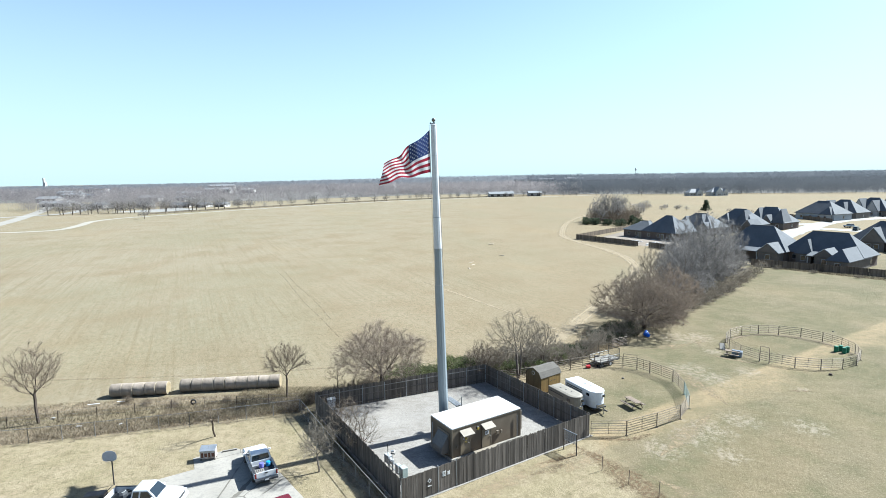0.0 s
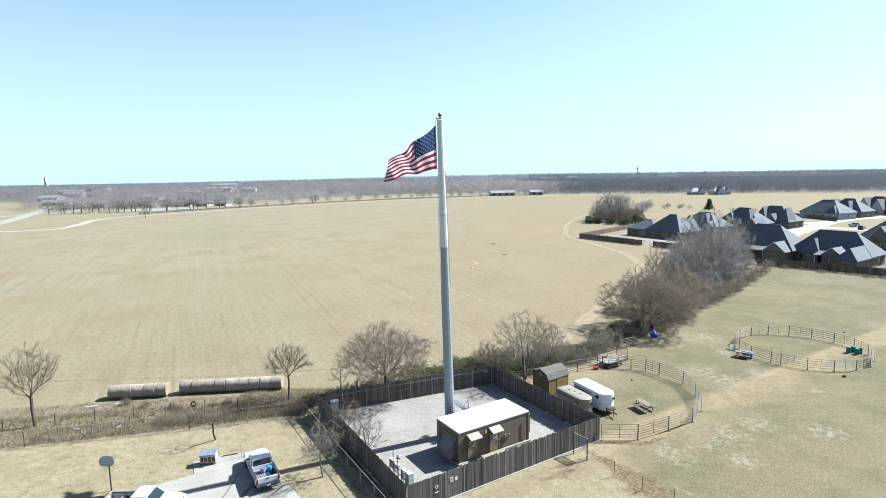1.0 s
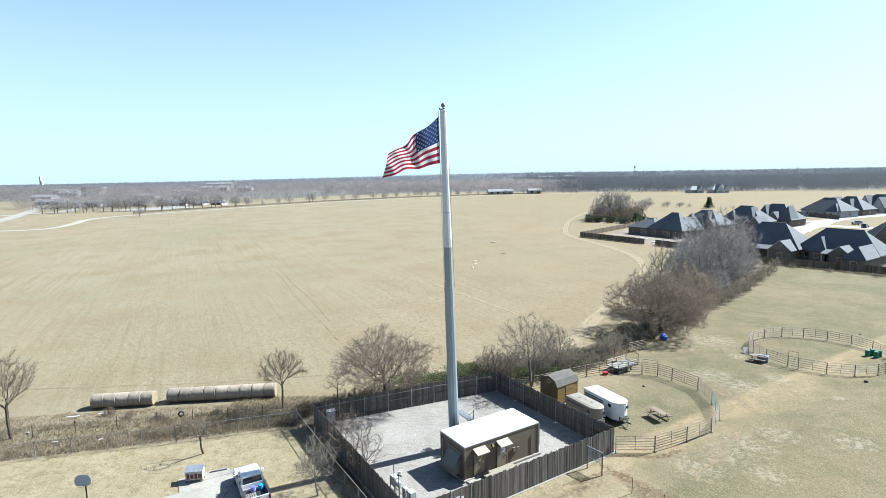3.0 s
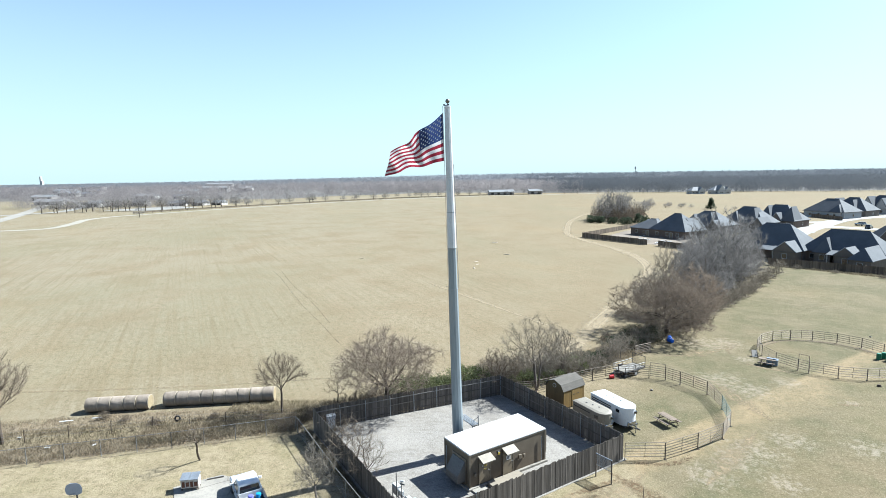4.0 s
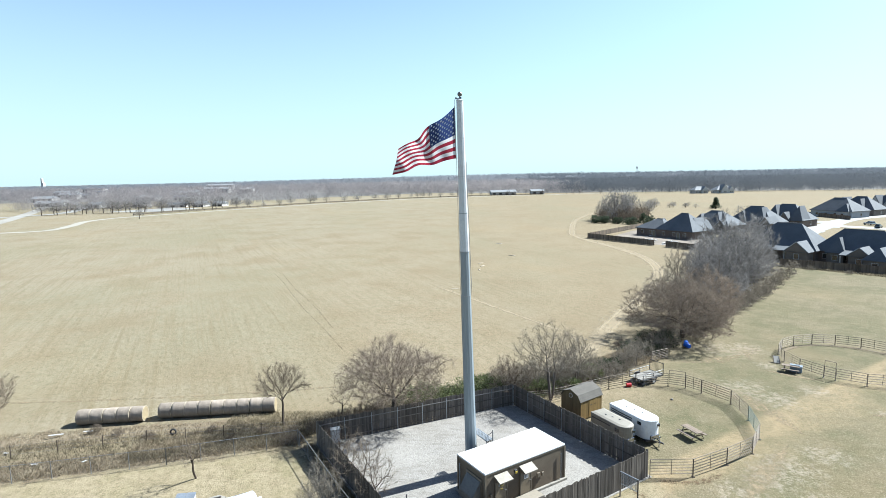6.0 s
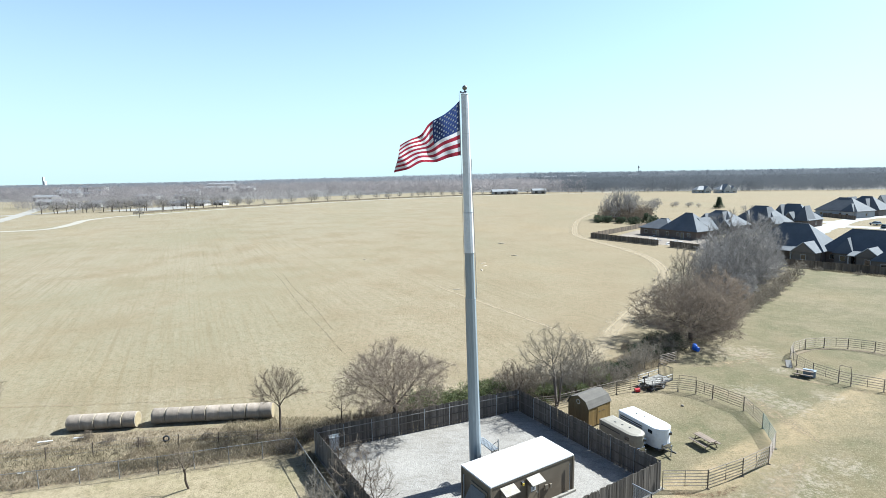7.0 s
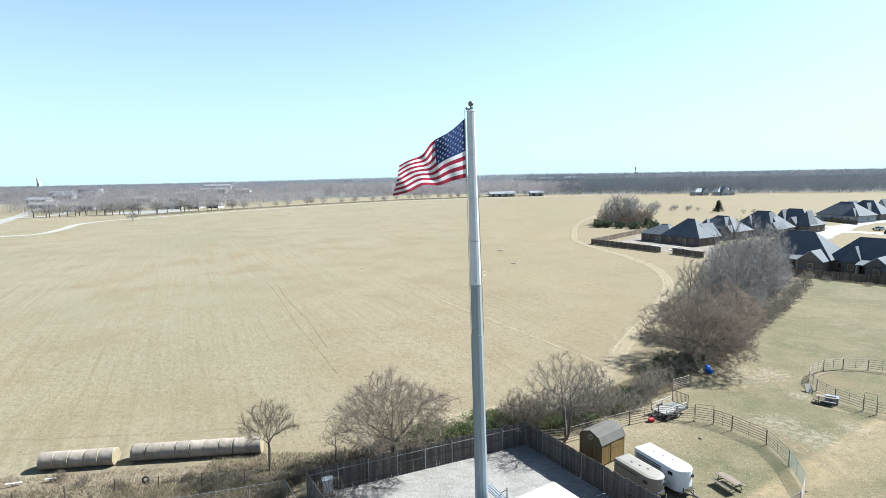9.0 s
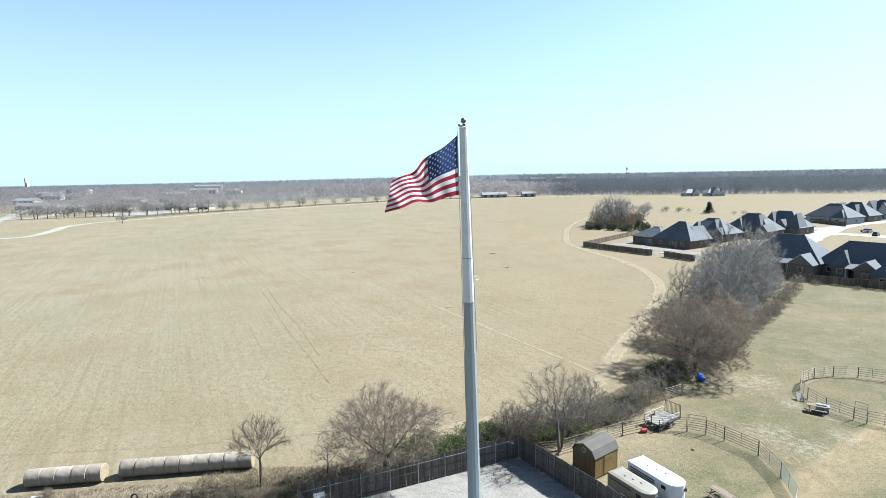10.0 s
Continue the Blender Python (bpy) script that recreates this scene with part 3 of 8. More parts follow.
def offset_line(line, d):
    out = []
    for i, p in enumerate(line):
        a, b = Vector(line[max(i - 1, 0)]), Vector(line[min(i + 1, len(line) - 1)])
        t = (b - a).normalized()
        out.append((p[0] - t.y * d, p[1] + t.x * d))
    return out


ribbon("wheel_rut", TRACK[:12], 5.0, 0.024, M_FAINT, "trodden pale grass along the field track", "track")
for d, w in ((0.9, 1.2), (-0.9, 1.2)):
    ribbon("wheel_rut", offset_line(TRACK[:12], d), w, 0.03, M_TRACK, "worn pale wheel rut in the field grass", "track")
ribbon("turned_soil", [(-58, 14.6), (-40, 15.6), (-26, 17.0), (-12, 19.3)], 0.8, 0.021, M_DIRT, "thin dark line of scuffed stubble behind the bales", "bare patch")
ribbon("weed_strip", [(-60, 2.5), (-44, 5.4), (-32, 8.0), (-18, 9.6)], 5.0, 0.016, M_THATCH, "trampled brown weeds before the hay bales", "weed strip")
ribbon("wheel_rut", TRACK[8:16], 5.5, 0.022, M_FAINT, "faint worn track along the field's edge", "track")
ribbon("wheel_rut", [(20, 33.5), (14.6, 43.2), (4.7, 60.6), (-6, 79)], 1.6, 0.02, M_FAINT, "faint worn track across the field grass", "track")
ribbon("gravel_lane", [(-330, 205), (-250, 222), (-219, 231), (-214, 243), (-222, 268), (-234, 298), (-233, 325), (-221, 345), (-181, 410), (-124, 483), (-54, 548), (39, 596), (105, 606), (220, 640)],
       5.5, 0.06, M_LANE, "pale crushed stone lane along the far field edge", "lane")
ribbon("far_road", [(-230, 150), (-262, 235), (-287, 288), (-323, 352), (-376, 439), (-470, 580)], 9.0, 0.05, M_ROAD, "pale worn road beyond the lane", "road", taper=False)
ribbon("far_road", [(-520, 300), (-380, 330), (-330, 365), (-330, 420), (-420, 560), (-700, 900)], 9.0, 0.06, M_STREET, "pale road behind the far trees", "road")
for line, w in (([(28, 26), (34, 27), (38, 29)], 6.0), ([(25, 21), (29, 17), (31, 12), (31.5, 6)], 3.4), ([(29, 4), (24, -1), (20, -5)], 3.0), ([(16, -3), (13, -6), (8, -8)], 3.5),
                ([(-2, -15), (6, -9), (14, -4)], 2.6), ([(40, 9.6), (41.8, 9.9), (43.5, 9.4)], 1.0), ([(18, -8), (21, -12), (25, -17)], 3.0), ([(37, 23), (39, 21.4), (42, 19)], 2.0), ([(37.5, 26.5), (38.5, 29), (41, 31)], 2.4)):
    ribbon("bare_patch", line, w, 0.016, M_DIRT, "bare trampled soil in the pasture grass", "bare patch")

for line, w in (([(12.8, -2.6), (14.0, -4.6), (15.4, -7.0), (16.4, -9.4), (17.6, -12.4), (19, -16)], 4.6), ([(15.2, -1.6), (18.5, -1.8), (21.0, -0.6)], 1.1), ([(9.0, -6.2), (11.5, -5.2), (13.5, -4.0)], 1.4)):
    ribbon("turned_soil", line, w, 0.03, M_CLODS, "dark scuffed clods of turned soil along the stakes", "bare patch")
u = Vector((31.2, -65.1)).normalized()
for off, run0, run1, w in ((0, 0, 72, 0.4), (1.7, 0, 60, 0.4)):
    p0 = Vector((-48.1, 97.3)) + Vector((-u.y, u.x)) * off
    line = [tuple(p0 + u * (run0 + (run1 - run0) * k / 5) + Vector((-u.y, u.x)) * 0.25 * math.sin(k * 1.7 + off)) for k in range(6)]
    ribbon("row_mark", line, w, 0.018, M_ROWMARK, "faint dark drilled row across the field", "row mark")
ribbon("pen_rim", [(49.4 + 7.6 * math.cos(radians(a)), 24.75 + 7.6 * math.sin(radians(a))) for a in range(-20, 150, 10)], 1.1, 0.02, M_THATCH, "dark trodden soil along the round pen's panels", "bare patch")

# ---- fences ----


def board_fence(name, a, b, height, pitch, material, label, boards_out=1, board=0.14, post_r=0.035, post_mat=None, rail=None, lean=0.015):
    """Upright boards on three rails and round posts; each bay between two posts is one panel."""
    a, b = Vector(a), Vector(b)
    d = (b - a)
    L = d.length
    ang = math.degrees(math.atan2(d.y, d.x))
    ob = thing(name, pose(a.x, a.y, 0, 0, 0, ang), label, "fence", kind="structure")
    n = max(1, round(L / pitch))
    w = L / n
    rnd = random.Random(round(L * 1000))
    out = 0.05 * boards_out
    for i in range(n + 1):
        part("post", tube((i * w, -out, -0.05), (i * w, -out, height - 0.12), post_r, n=6), post_mat or M_GALV, ob)
    for i in range(n):
        bm = bmesh.new()
        k = max(1, round(w / board))
        bw = w / k
        for j in range(k):
            h = height + rnd.choice((-0.07, -0.03, -0.01, 0.0, 0.02, 0.05)) + rnd.uniform(-0.02, 0.02)
            x = i * w + (j + 0.5) * bw
            rot = Matrix.Rotation(rnd.gauss(0, lean * 0.55), 3, 'Y') @ Matrix.Rotation(rnd.gauss(0, 0.06), 3, 'Z')
            box((x, out * 0.4 + rnd.uniform(-0.008, 0.008), h / 2 + 0.03), (bw * rnd.uniform(0.95, 1.0), 0.02, h), rot, bm)
        part("fence_panel", bm, material, ob)
        for z, rm in ((0.35, material), (height * 0.5, material), (height - 0.45, rail or material)):
            part("rail", box(((i + 0.5) * w, -out * 0.6, z), (w, 0.04, 0.08)), rm, ob)
    return ob


board_fence("board_fence", FL, FN, FENCE_H, 2.45, M_BOARD, "tall weathered grey-brown cedar privacy fence beside the chain-link", -1)
board_fence("board_fence", FF, FL, FENCE_H, 2.45, M_BOARD, "tall weathered cedar privacy fence with galvanised posts before the bushes", -1, rail=M_RAIL)
board_fence("board_fence", FR, FF, FENCE_H, 2.45, M_BOARD, "tall weathered cedar privacy fence beside the horse trailers", -1)
GA, GB, GC = FN.lerp(FR, 0.03), FN.lerp(FR, 0.165), FN.lerp(FR, 0.25)
board_fence("board_fence", GC, FR, FENCE_H, 2.5, M_BOARD, "tall weathered cedar privacy fence facing the pasture", -1)


def board_gate():
    d = GC - GA
    ob = thing("board_gate", pose(GA.x, GA.y, 0, 0, 0, math.degrees(math.atan2(d.y, d.x))), "closed double gate of weathered cedar boards with small signs", "gate")
    L, m = d.length, (GB - GA).length
    for x in (-0.25, m, L):
        part("post", tube((x, 0.09, 0), (x, 0.06, FENCE_H + 0.02), 0.05, n=8), M_GALV, ob)
    rnd = random.Random(5)
    for x0, x1 in ((0.02 - (GA - FN).length, m - 0.06), (m + 0.06, L - 0.06)):
        bm = bmesh.new()
        k = round((x1 - x0) / 0.14)
        for j in range(k):
            h = FENCE_H - 0.1 + rnd.uniform(-0.03, 0.03)
            box((x0 + (j + 0.5) * (x1 - x0) / k, rnd.uniform(-0.01, 0.01), h / 2 + 0.08), ((x1 - x0) / k * 0.94, 0.02, h), None, bm)
        leaf = part("gate_leaf", bm, M_BOARD, ob)
        for z in (0.4, 2.0):
            part("rail", box(((x0 + x1) / 2, 0.035, z), (x1 - x0, 0.04, 0.09)), M_RAIL, leaf)
    part("gap_strip", box((m, -0.02, 1.15), (0.05, 0.02, 2.2)), M_GALV, ob, "pale galvanised gate post seam")
    part("gap_strip", box((L, -0.02, 1.15), (0.05, 0.02, 2.2)), M_GALV, ob, "pale galvanised gate post seam")
    sg = part("sign", box((m - 0.85, -0.03, 1.35), (0.27, 0.012, 0.27), Matrix.Rotation(radians(45), 3, 'Y')), M_WHITE, ob, "white diamond warning sign")
    part("sign_print", box((m - 0.85, -0.038, 1.35), (0.15, 0.006, 0.15), Matrix.Rotation(radians(45), 3, 'Y')), M_DARK, sg)
    part("sign", box((m - 0.85, -0.03, 0.9), (0.36, 0.012, 0.09)), M_WHITE, ob, "narrow white sign")
    sg = part("sign", box((m + 0.55, -0.03, 1.5), (0.32, 0.012, 0.42)), M_WHITE, ob, "white sign with dark print")
    for z in (1.6, 1.5, 1.4):
        part("sign_print", box((m + 0.55, -0.038, z), (0.24, 0.006, 0.03)), M_DARK, sg)
    part("sign", box((m + 0.98, -0.03, 1.45), (0.24, 0.012, 0.3)), M_WHITE, ob, "small white sign")


board_gate()


def chain_link(name, line, height, spacing, label):
    ob = thing(name, Matrix(), label, "fence", kind="structure")
    for a, b in zip(line, line[1:]):
        a, b = Vector((*a, 0)), Vector((*b, 0))
        L = (b - a).length
        n = max(1, round(L / spacing))
        for i in range(n + 1):
            p = a.lerp(b, i / n)
            part("post", tube(p, p + Vector((0, 0, height + 0.05)), 0.035, n=6), M_OLD_GALV, ob)
        part("top_rail", tube(a + Vector((0, 0, height)), b + Vector((0, 0, height)), 0.028, n=6), M_OLD_GALV, ob)
        me = raw_mesh("wire_mesh", [(*a.xy, 0.02), (*b.xy, 0.02), (*b.xy, height), (*a.xy, height)], [(0, 1, 2, 3)])
        uv = me.uv_layers.new(name="uv")
        for loop, c in zip(me.loops, ((0, 0), (L, 0), (L, height), (0, height))):
            uv.data[loop.index].uv = c
        mesh_part("wire_mesh", me, M_CHAIN, ob)
    return ob


chain_link("chain_link_fence", [(-75, -8.9), (-40.2, -2.1), (-25.9, 1.4), (-15.3, 4.6)], 1.55, 3.0, "grey galvanised chain-link fence along the dry weed strip")
chain_link("chain_link_fence", [(-15.1, 4.4), (-9.7, -4.3), (-3.75, -13.4), (3, -24)], 1.55, 2.8, "grey galvanised chain-link fence beside the wooden fence")


def wire_fence(line, spacing, label):
    ob = thing("wire_fence", Matrix(), label, "fence", kind="structure")
    for a, b in zip(line, line[1:]):
        a, b = Vector((*a, 0)), Vector((*b, 0))
        n = max(1, round((b - a).length / spacing))
        for i in range(n):
            p = a.lerp(b, i / n)
            part("post", tube(p, p + Vector((0.04, 0.02, 1.3)), 0.04, n=5), M_BARK_DARK, ob)
        for z in (0.4, 0.8, 1.2):
            part("wire", tube(a + Vector((0, 0, z)), b + Vector((0, 0, z)), 0.008, n=3), M_WIRE, ob)


wire_fence([(-70, -5), (-45.1, 1.2), (-40.7, 2.6), (-29.9, 5.4), (-16, 7.2)], 3.6, "sagging farm wire fence on dark posts in dry weeds")

# ---- flagpole ----


def ring(r, z, n=12):
    return [(r * math.cos(2 * math.pi * (k + 0.5) / n), r * math.sin(2 * math.pi * (k + 0.5) / n), z) for k in range(n)]


POLE_FOOT = 0.56


def flagpole():
    ob = thing("flagpole", pose(POLE_FOOT, 0, 0) @ Matrix.Rotation(-POLE_FOOT / 30, 4, 'Y'), "very tall white and grey tapered twelve-sided steel flagpole", "flagpole")

    def seg(name, z0, z1, r0, r1, mat, label):
        return part(name, loft([ring(r0, z0), ring(r1, z1)]), mat, ob, label)

    seg("base_plate", 0.0, 0.12, 0.75, 0.75, M_GALV, "round galvanised base plate")
    for k in range(12):
        a = 2 * math.pi * k / 12
        part("bolt", tube((0.63 * math.cos(a), 0.63 * math.sin(a), 0.1), (0.63 * math.cos(a), 0.63 * math.sin(a), 0.3), 0.03, n=6), M_GALV, ob)
    seg("lower_shaft", 0.1, 15.0, 0.50, 0.405, M_POLE_GREY, "weathered blue-grey steel")
    seg("lower_shaft", 14.4, 18.55, 0.385, 0.365, M_POLE_GREY, "weathered blue-grey steel")
    seg("upper_shaft", 18.5, 21.6, 0.385, 0.362, M_POLE_WHITE, "white painted shroud")
    seg("upper_shaft", 21.5, 30.1, 0.345, 0.265, M_POLE_WHITE, "white painted shroud")
    for z, r in ((18.53, 0.392), (21.55, 0.366), (15.0, 0.41)):
        part("seam_band", loft([ring(r, z - 0.03), ring(r, z + 0.03)]), M_GALV, ob)
    for z in (24.4, 27.3):
        part("seam_band", loft([ring(0.326 - (z - 24) * 0.0093, z - 0.012), ring(0.326 - (z - 24) * 0.0093, z + 0.012)]), M_CABINET, ob)
    part("cap", loft([ring(0.28, 30.08), ring(0.28, 30.14), ring(0.12, 30.2)]), M_POLE_WHITE, ob)
    truck = part("halyard_truck", box((-0.1, -0.05, 30.24), (0.42, 0.12, 0.09)), M_GALV, ob, "dull metal halyard pulley head", bevel=0.02)
    for x in (-0.28, 0.08):
        part("pulley", tube((x, -0.09, 30.29), (x, 0.0, 30.29), 0.07, n=12), M_DARK, truck)
    part("spindle", tube((0, 0, 30.15), (0, 0, 30.45), 0.05, n=8), M_GALV, ob)
    bm = bmesh.new()
    bmesh.ops.create_uvsphere(bm, u_segments=20, v_segments=12, radius=0.18, matrix=Matrix.Translation((0.02, 0, 30.58)))
    part("ball", bm, M_GOLD, ob, "dull gold ball finial", smooth=True)
    part("halyard", tube((-0.43, -0.05, 1.6), (-0.40, -0.05, 30.2), 0.012, n=4), M_WIRE, ob)
    part("halyard", tube((0.47, 0.0, 15.0), (0.35, 0.0, 25.5), 0.02, n=4), M_WIRE, ob, "dark cable down the pole")
    part("access_box", box((0.15, -0.52, 1.3), (0.35, 0.12, 0.7)), M_POLE_GREY, ob, bevel=0.01)


flagpole()

HOIST = 3.85


def cloth(u, v):
    """A point of the drooping flag: u from hoist to fly, v from top to bottom, both 0 to 1."""
    top = Vector((-4.55 * u, 1.9 * u, -3.3 * u ** 0.95 + 0.35 * u * u))
    low = Vector((-4.95 * u + 0.06, 1.2 * u, -HOIST - 1.2 * u ** 1.2))
    p = top.lerp(low, v)
    ph = 7.4 * u + 2.1 * v
    p.y += (0.40 * math.sin(ph) + 0.22 * math.sin(14 * u - 4.5 * v) + 0.10 * math.sin(24 * u + 7 * v)) * min(1, 2.5 * u)
    p.x += (0.10 * math.sin(ph * 1.1 + 1.0) + 0.07 * math.sin(11 * u + 5 * v)) * min(1, 2 * u)
    p.z += (0.13 * math.sin(6.2 * u + 3.0 * v + 0.6) + 0.08 * math.sin(14 * u + 2 + 4 * v)) * min(1, 2 * u)
    return p + Vector((-0.42, -0.05, 29.62))


def cloth_piece(u0, u1, v0, v1, nu, nv):
    verts = [cloth(u0 + (u1 - u0) * i / nu, v0 + (v1 - v0) * j / nv) for j in range(nv + 1) for i in range(nu + 1)]
    faces = [(j * (nu + 1) + i, j * (nu + 1) + i + 1, (j + 1) * (nu + 1) + i + 1, (j + 1) * (nu + 1) + i) for j in range(nv) for i in range(nu)]
    return verts, faces


def flag():
    ob = thing("flag", pose(0, 0, 0), "large United States flag of nylon cloth flying from the tall pole", "flag")
    for k in range(13):
        u0 = 0.4 if k < 7 else 0.0
        v, f = cloth_piece(u0, 1, k / 13, (k + 1) / 13, 60, 3)
        mesh_part("stripe", raw_mesh("stripe", v, f), M_FLAG_WHITE if k % 2 else M_FLAG_RED, ob, "white stripe" if k % 2 else "red stripe", smooth=True)
    v, f = cloth_piece(0, 0.4, 0, 7 / 13, 30, 20)
    canton = mesh_part("canton", raw_mesh("canton", v, f), M_FLAG_BLUE, ob, "dark blue canton", smooth=True)
    for row in range(9):
        for col in range(6 if row % 2 == 0 else 5):
            u = 0.4 * (2 * col + (1 if row % 2 == 0 else 2)) / 12
            w = 7 / 13 * (row + 1) / 10
            c = cloth(u, w)
            e1 = (cloth(u + 0.01, w) - c).normalized()
            e2 = (cloth(u, w + 0.01) - c).normalized()
            nrm = e1.cross(e2).normalized()
            verts, faces = [], []
            for side in (0.012, -0.012):
                base = len(verts)
                for k in range(10):
                    r = 0.105 if k % 2 == 0 else 0.042
                    a = math.pi * k / 5
                    verts.append(c + nrm * side + e1 * r * math.sin(a) - e2 * r * math.cos(a))
                faces.append([base + k for k in range(10)])
            mesh_part("star", raw_mesh("star", verts, faces), M_STAR, canton)
    part("header_band", tube(cloth(0, 0) + Vector((0.03, 0, 0.05)), cloth(0, 1) + Vector((0.03, 0, -0.05)), 0.03, n=6), M_FLAG_WHITE, ob)


flag()

# ---- equipment shelter ----


def shelter():
    ob = thing("equipment_shelter", pose(3.69, -1.97, 0.03, 0, 0, 33.8), "brown aggregate equipment shelter with a flat white roof", "shelter")
    L, W, H = 8.0, 3.6, 3.0
    part("plinth", box((0, 0, 0.08), (L + 0.3, W + 0.3, 0.22)), M_CONCRETE, ob, "concrete foundation slab", bevel=0.02)
    part("wall", box((0, 0, 1.55), (L - 0.08, W - 0.08, 2.75)), M_WALL_AGG, ob, bevel=0.02)
    roof = part("roof", box((0, 0, H - 0.05), (L, W, 0.12)), M_ROOF_WHITE, ob, "flat white membrane roof", bevel=0.02)
    part("roof_edge", box((0, 0, H - 0.16), (L - 0.02, W - 0.02, 0.12)), M_BROWN_METAL, roof)
    for x in (-L / 2 + 0.06, L / 2 - 0.06):
        for y in (-W / 2 + 0.06, W / 2 - 0.06):
            part("corner_post", box((x, y, 1.5), (0.14, 0.14, 2.8)), M_BROWN_METAL, ob)
    front = -W / 2
    for x, w in ((-2.55, 1.0), (-0.15, 1.0)):
        door = part("door", box((x, front - 0.02, 1.3), (w, 0.06, 2.05)), M_DOOR_BROWN, ob, "brown steel door", bevel=0.01)
        part("door_frame", prism([(x - w / 2 - 0.07, 0.27), (x - w / 2, 0.27), (x - w / 2, 2.33), (x + w / 2, 2.33), (x + w / 2, 0.27), (x + w / 2 + 0.07, 0.27), (x + w / 2 + 0.07, 2.4), (x - w / 2 - 0.07, 2.4)], 'y', front - 0.07, front + 0.02), M_BROWN_METAL, door)
        part("handle", box((x + 0.38, front - 0.08, 1.25), (0.14, 0.06, 0.04)), M_CHROME, door, "metal lever handle")
        hood = part("door_canopy", prism([(front + 0.02, 2.62), (front - 0.72, 2.34), (front - 0.72, 2.28), (front + 0.02, 2.50)], 'x', x - 0.62, x + 0.62), M_HOOD, ob, "cream sloping metal canopy")
        for s in (-0.57, 0.57):
            part("canopy_side", prism([(front, 2.5), (front - 0.68, 2.29), (front, 2.1)], 'x', x + s - 0.015, x + s + 0.015), M_BROWN_METAL, hood)
    for x, z, w, h, m in ((-2.5, 1.75, 0.24, 0.24, M_YELLOW), (-2.75, 1.75, 0.12, 0.14, M_WHITE), (-2.5, 1.4, 0.22, 0.14, M_YELLOW), (-0.15, 1.65, 0.42, 0.36, M_WHITE)):
        sg = part("sign", box((x, front - 0.065, z), (w, 0.012, h)), m, ob, "small warning sign")
        for dz in (0.22, 0.0, -0.22):
            part("sign_print", box((x, front - 0.073, z + h * dz), (w * 0.7, 0.006, h * 0.1)), M_DARK, sg)
    lamp = part("lamp", box((-1.25, front - 0.12, 2.45), (0.22, 0.2, 0.26)), M_DARK, ob, "small wall lamp", bevel=0.03)
    part("lamp_lens", box((-1.25, front - 0.24, 2.4), (0.18, 0.05, 0.16)), M_YELLOW, lamp, "yellow lamp lens")
    for x, w, h, z in ((1.1, 0.28, 0.36, 1.35), (1.55, 0.2, 0.3, 1.3), (-3.5, 0.16, 0.25, 1.2)):
        part("wall_box", box((x, front - 0.06, z), (w, 0.12, h)), M_BROWN_METAL, ob, bevel=0.01)
    # scoop-shaped air hood on one end
    e = -L / 2
    duct = part("air_hood", prism([(e + 0.02, 2.2), (e - 0.10, 2.2), (e - 0.8, 1.15), (e - 0.8, 0.55), (e + 0.02, 0.55)], 'y', -1.3, 0.4), M_DUCT, ob, "grey scoop-shaped air hood", bevel=0.015)
    part("hood_frame", box((e - 0.02, -0.45, 1.4), (0.06, 1.95, 2.0)), M_BROWN_METAL, duct)
    part("exhaust_pipe", tube((e - 0.12, 1.3, 0.3), (e - 0.12, 1.3, 2.5), 0.05, n=8), M_GALV, ob)
    # wall-hung air conditioners on the other end
    for y in (-0.95, 0.75):
        ac = part("air_conditioner", box((L / 2 + 0.22, y, 1.55), (0.44, 1.0, 1.9)), M_BROWN_METAL, ob, "brown wall-hung air conditioner", bevel=0.02)
        for k in range(6):
            part("louvre", box((L / 2 + 0.45, y, 0.85 + k * 0.12), (0.02, 0.8, 0.05), Matrix.Rotation(0.5, 3, 'Y')), M_DUCT, ac)
    part("conduit", tube((L / 2 - 0.5, front - 0.05, 0.3), (L / 2 - 0.5, front - 0.05, 2.4), 0.03, n=6), M_GALV, ob)
    part("cable_port", box((0.3, W / 2 + 0.03, 2.4), (0.7, 0.1, 0.5)), M_BROWN_METAL, ob, bevel=0.01)


shelter()
step = thing("concrete_landing", pose(3.69, -1.97, 0.03, 0, 0, 33.8), "pale concrete landing along the shelter doors", "landing")
part("slab", box((-0.75, -2.3, 0.12), (3.2, 0.95, 0.24)), M_HOOD, step, bevel=0.02)
step = thing("concrete_landing", pose(3.69, -1.97, 0.03, 0, 0, 33.8), "narrow concrete kerb before the shelter corner", "landing")
part("slab", box((-3.3, -2.3, 0.06), (1.2, 0.85, 0.12)), M_CONCRETE, step, bevel=0.02)


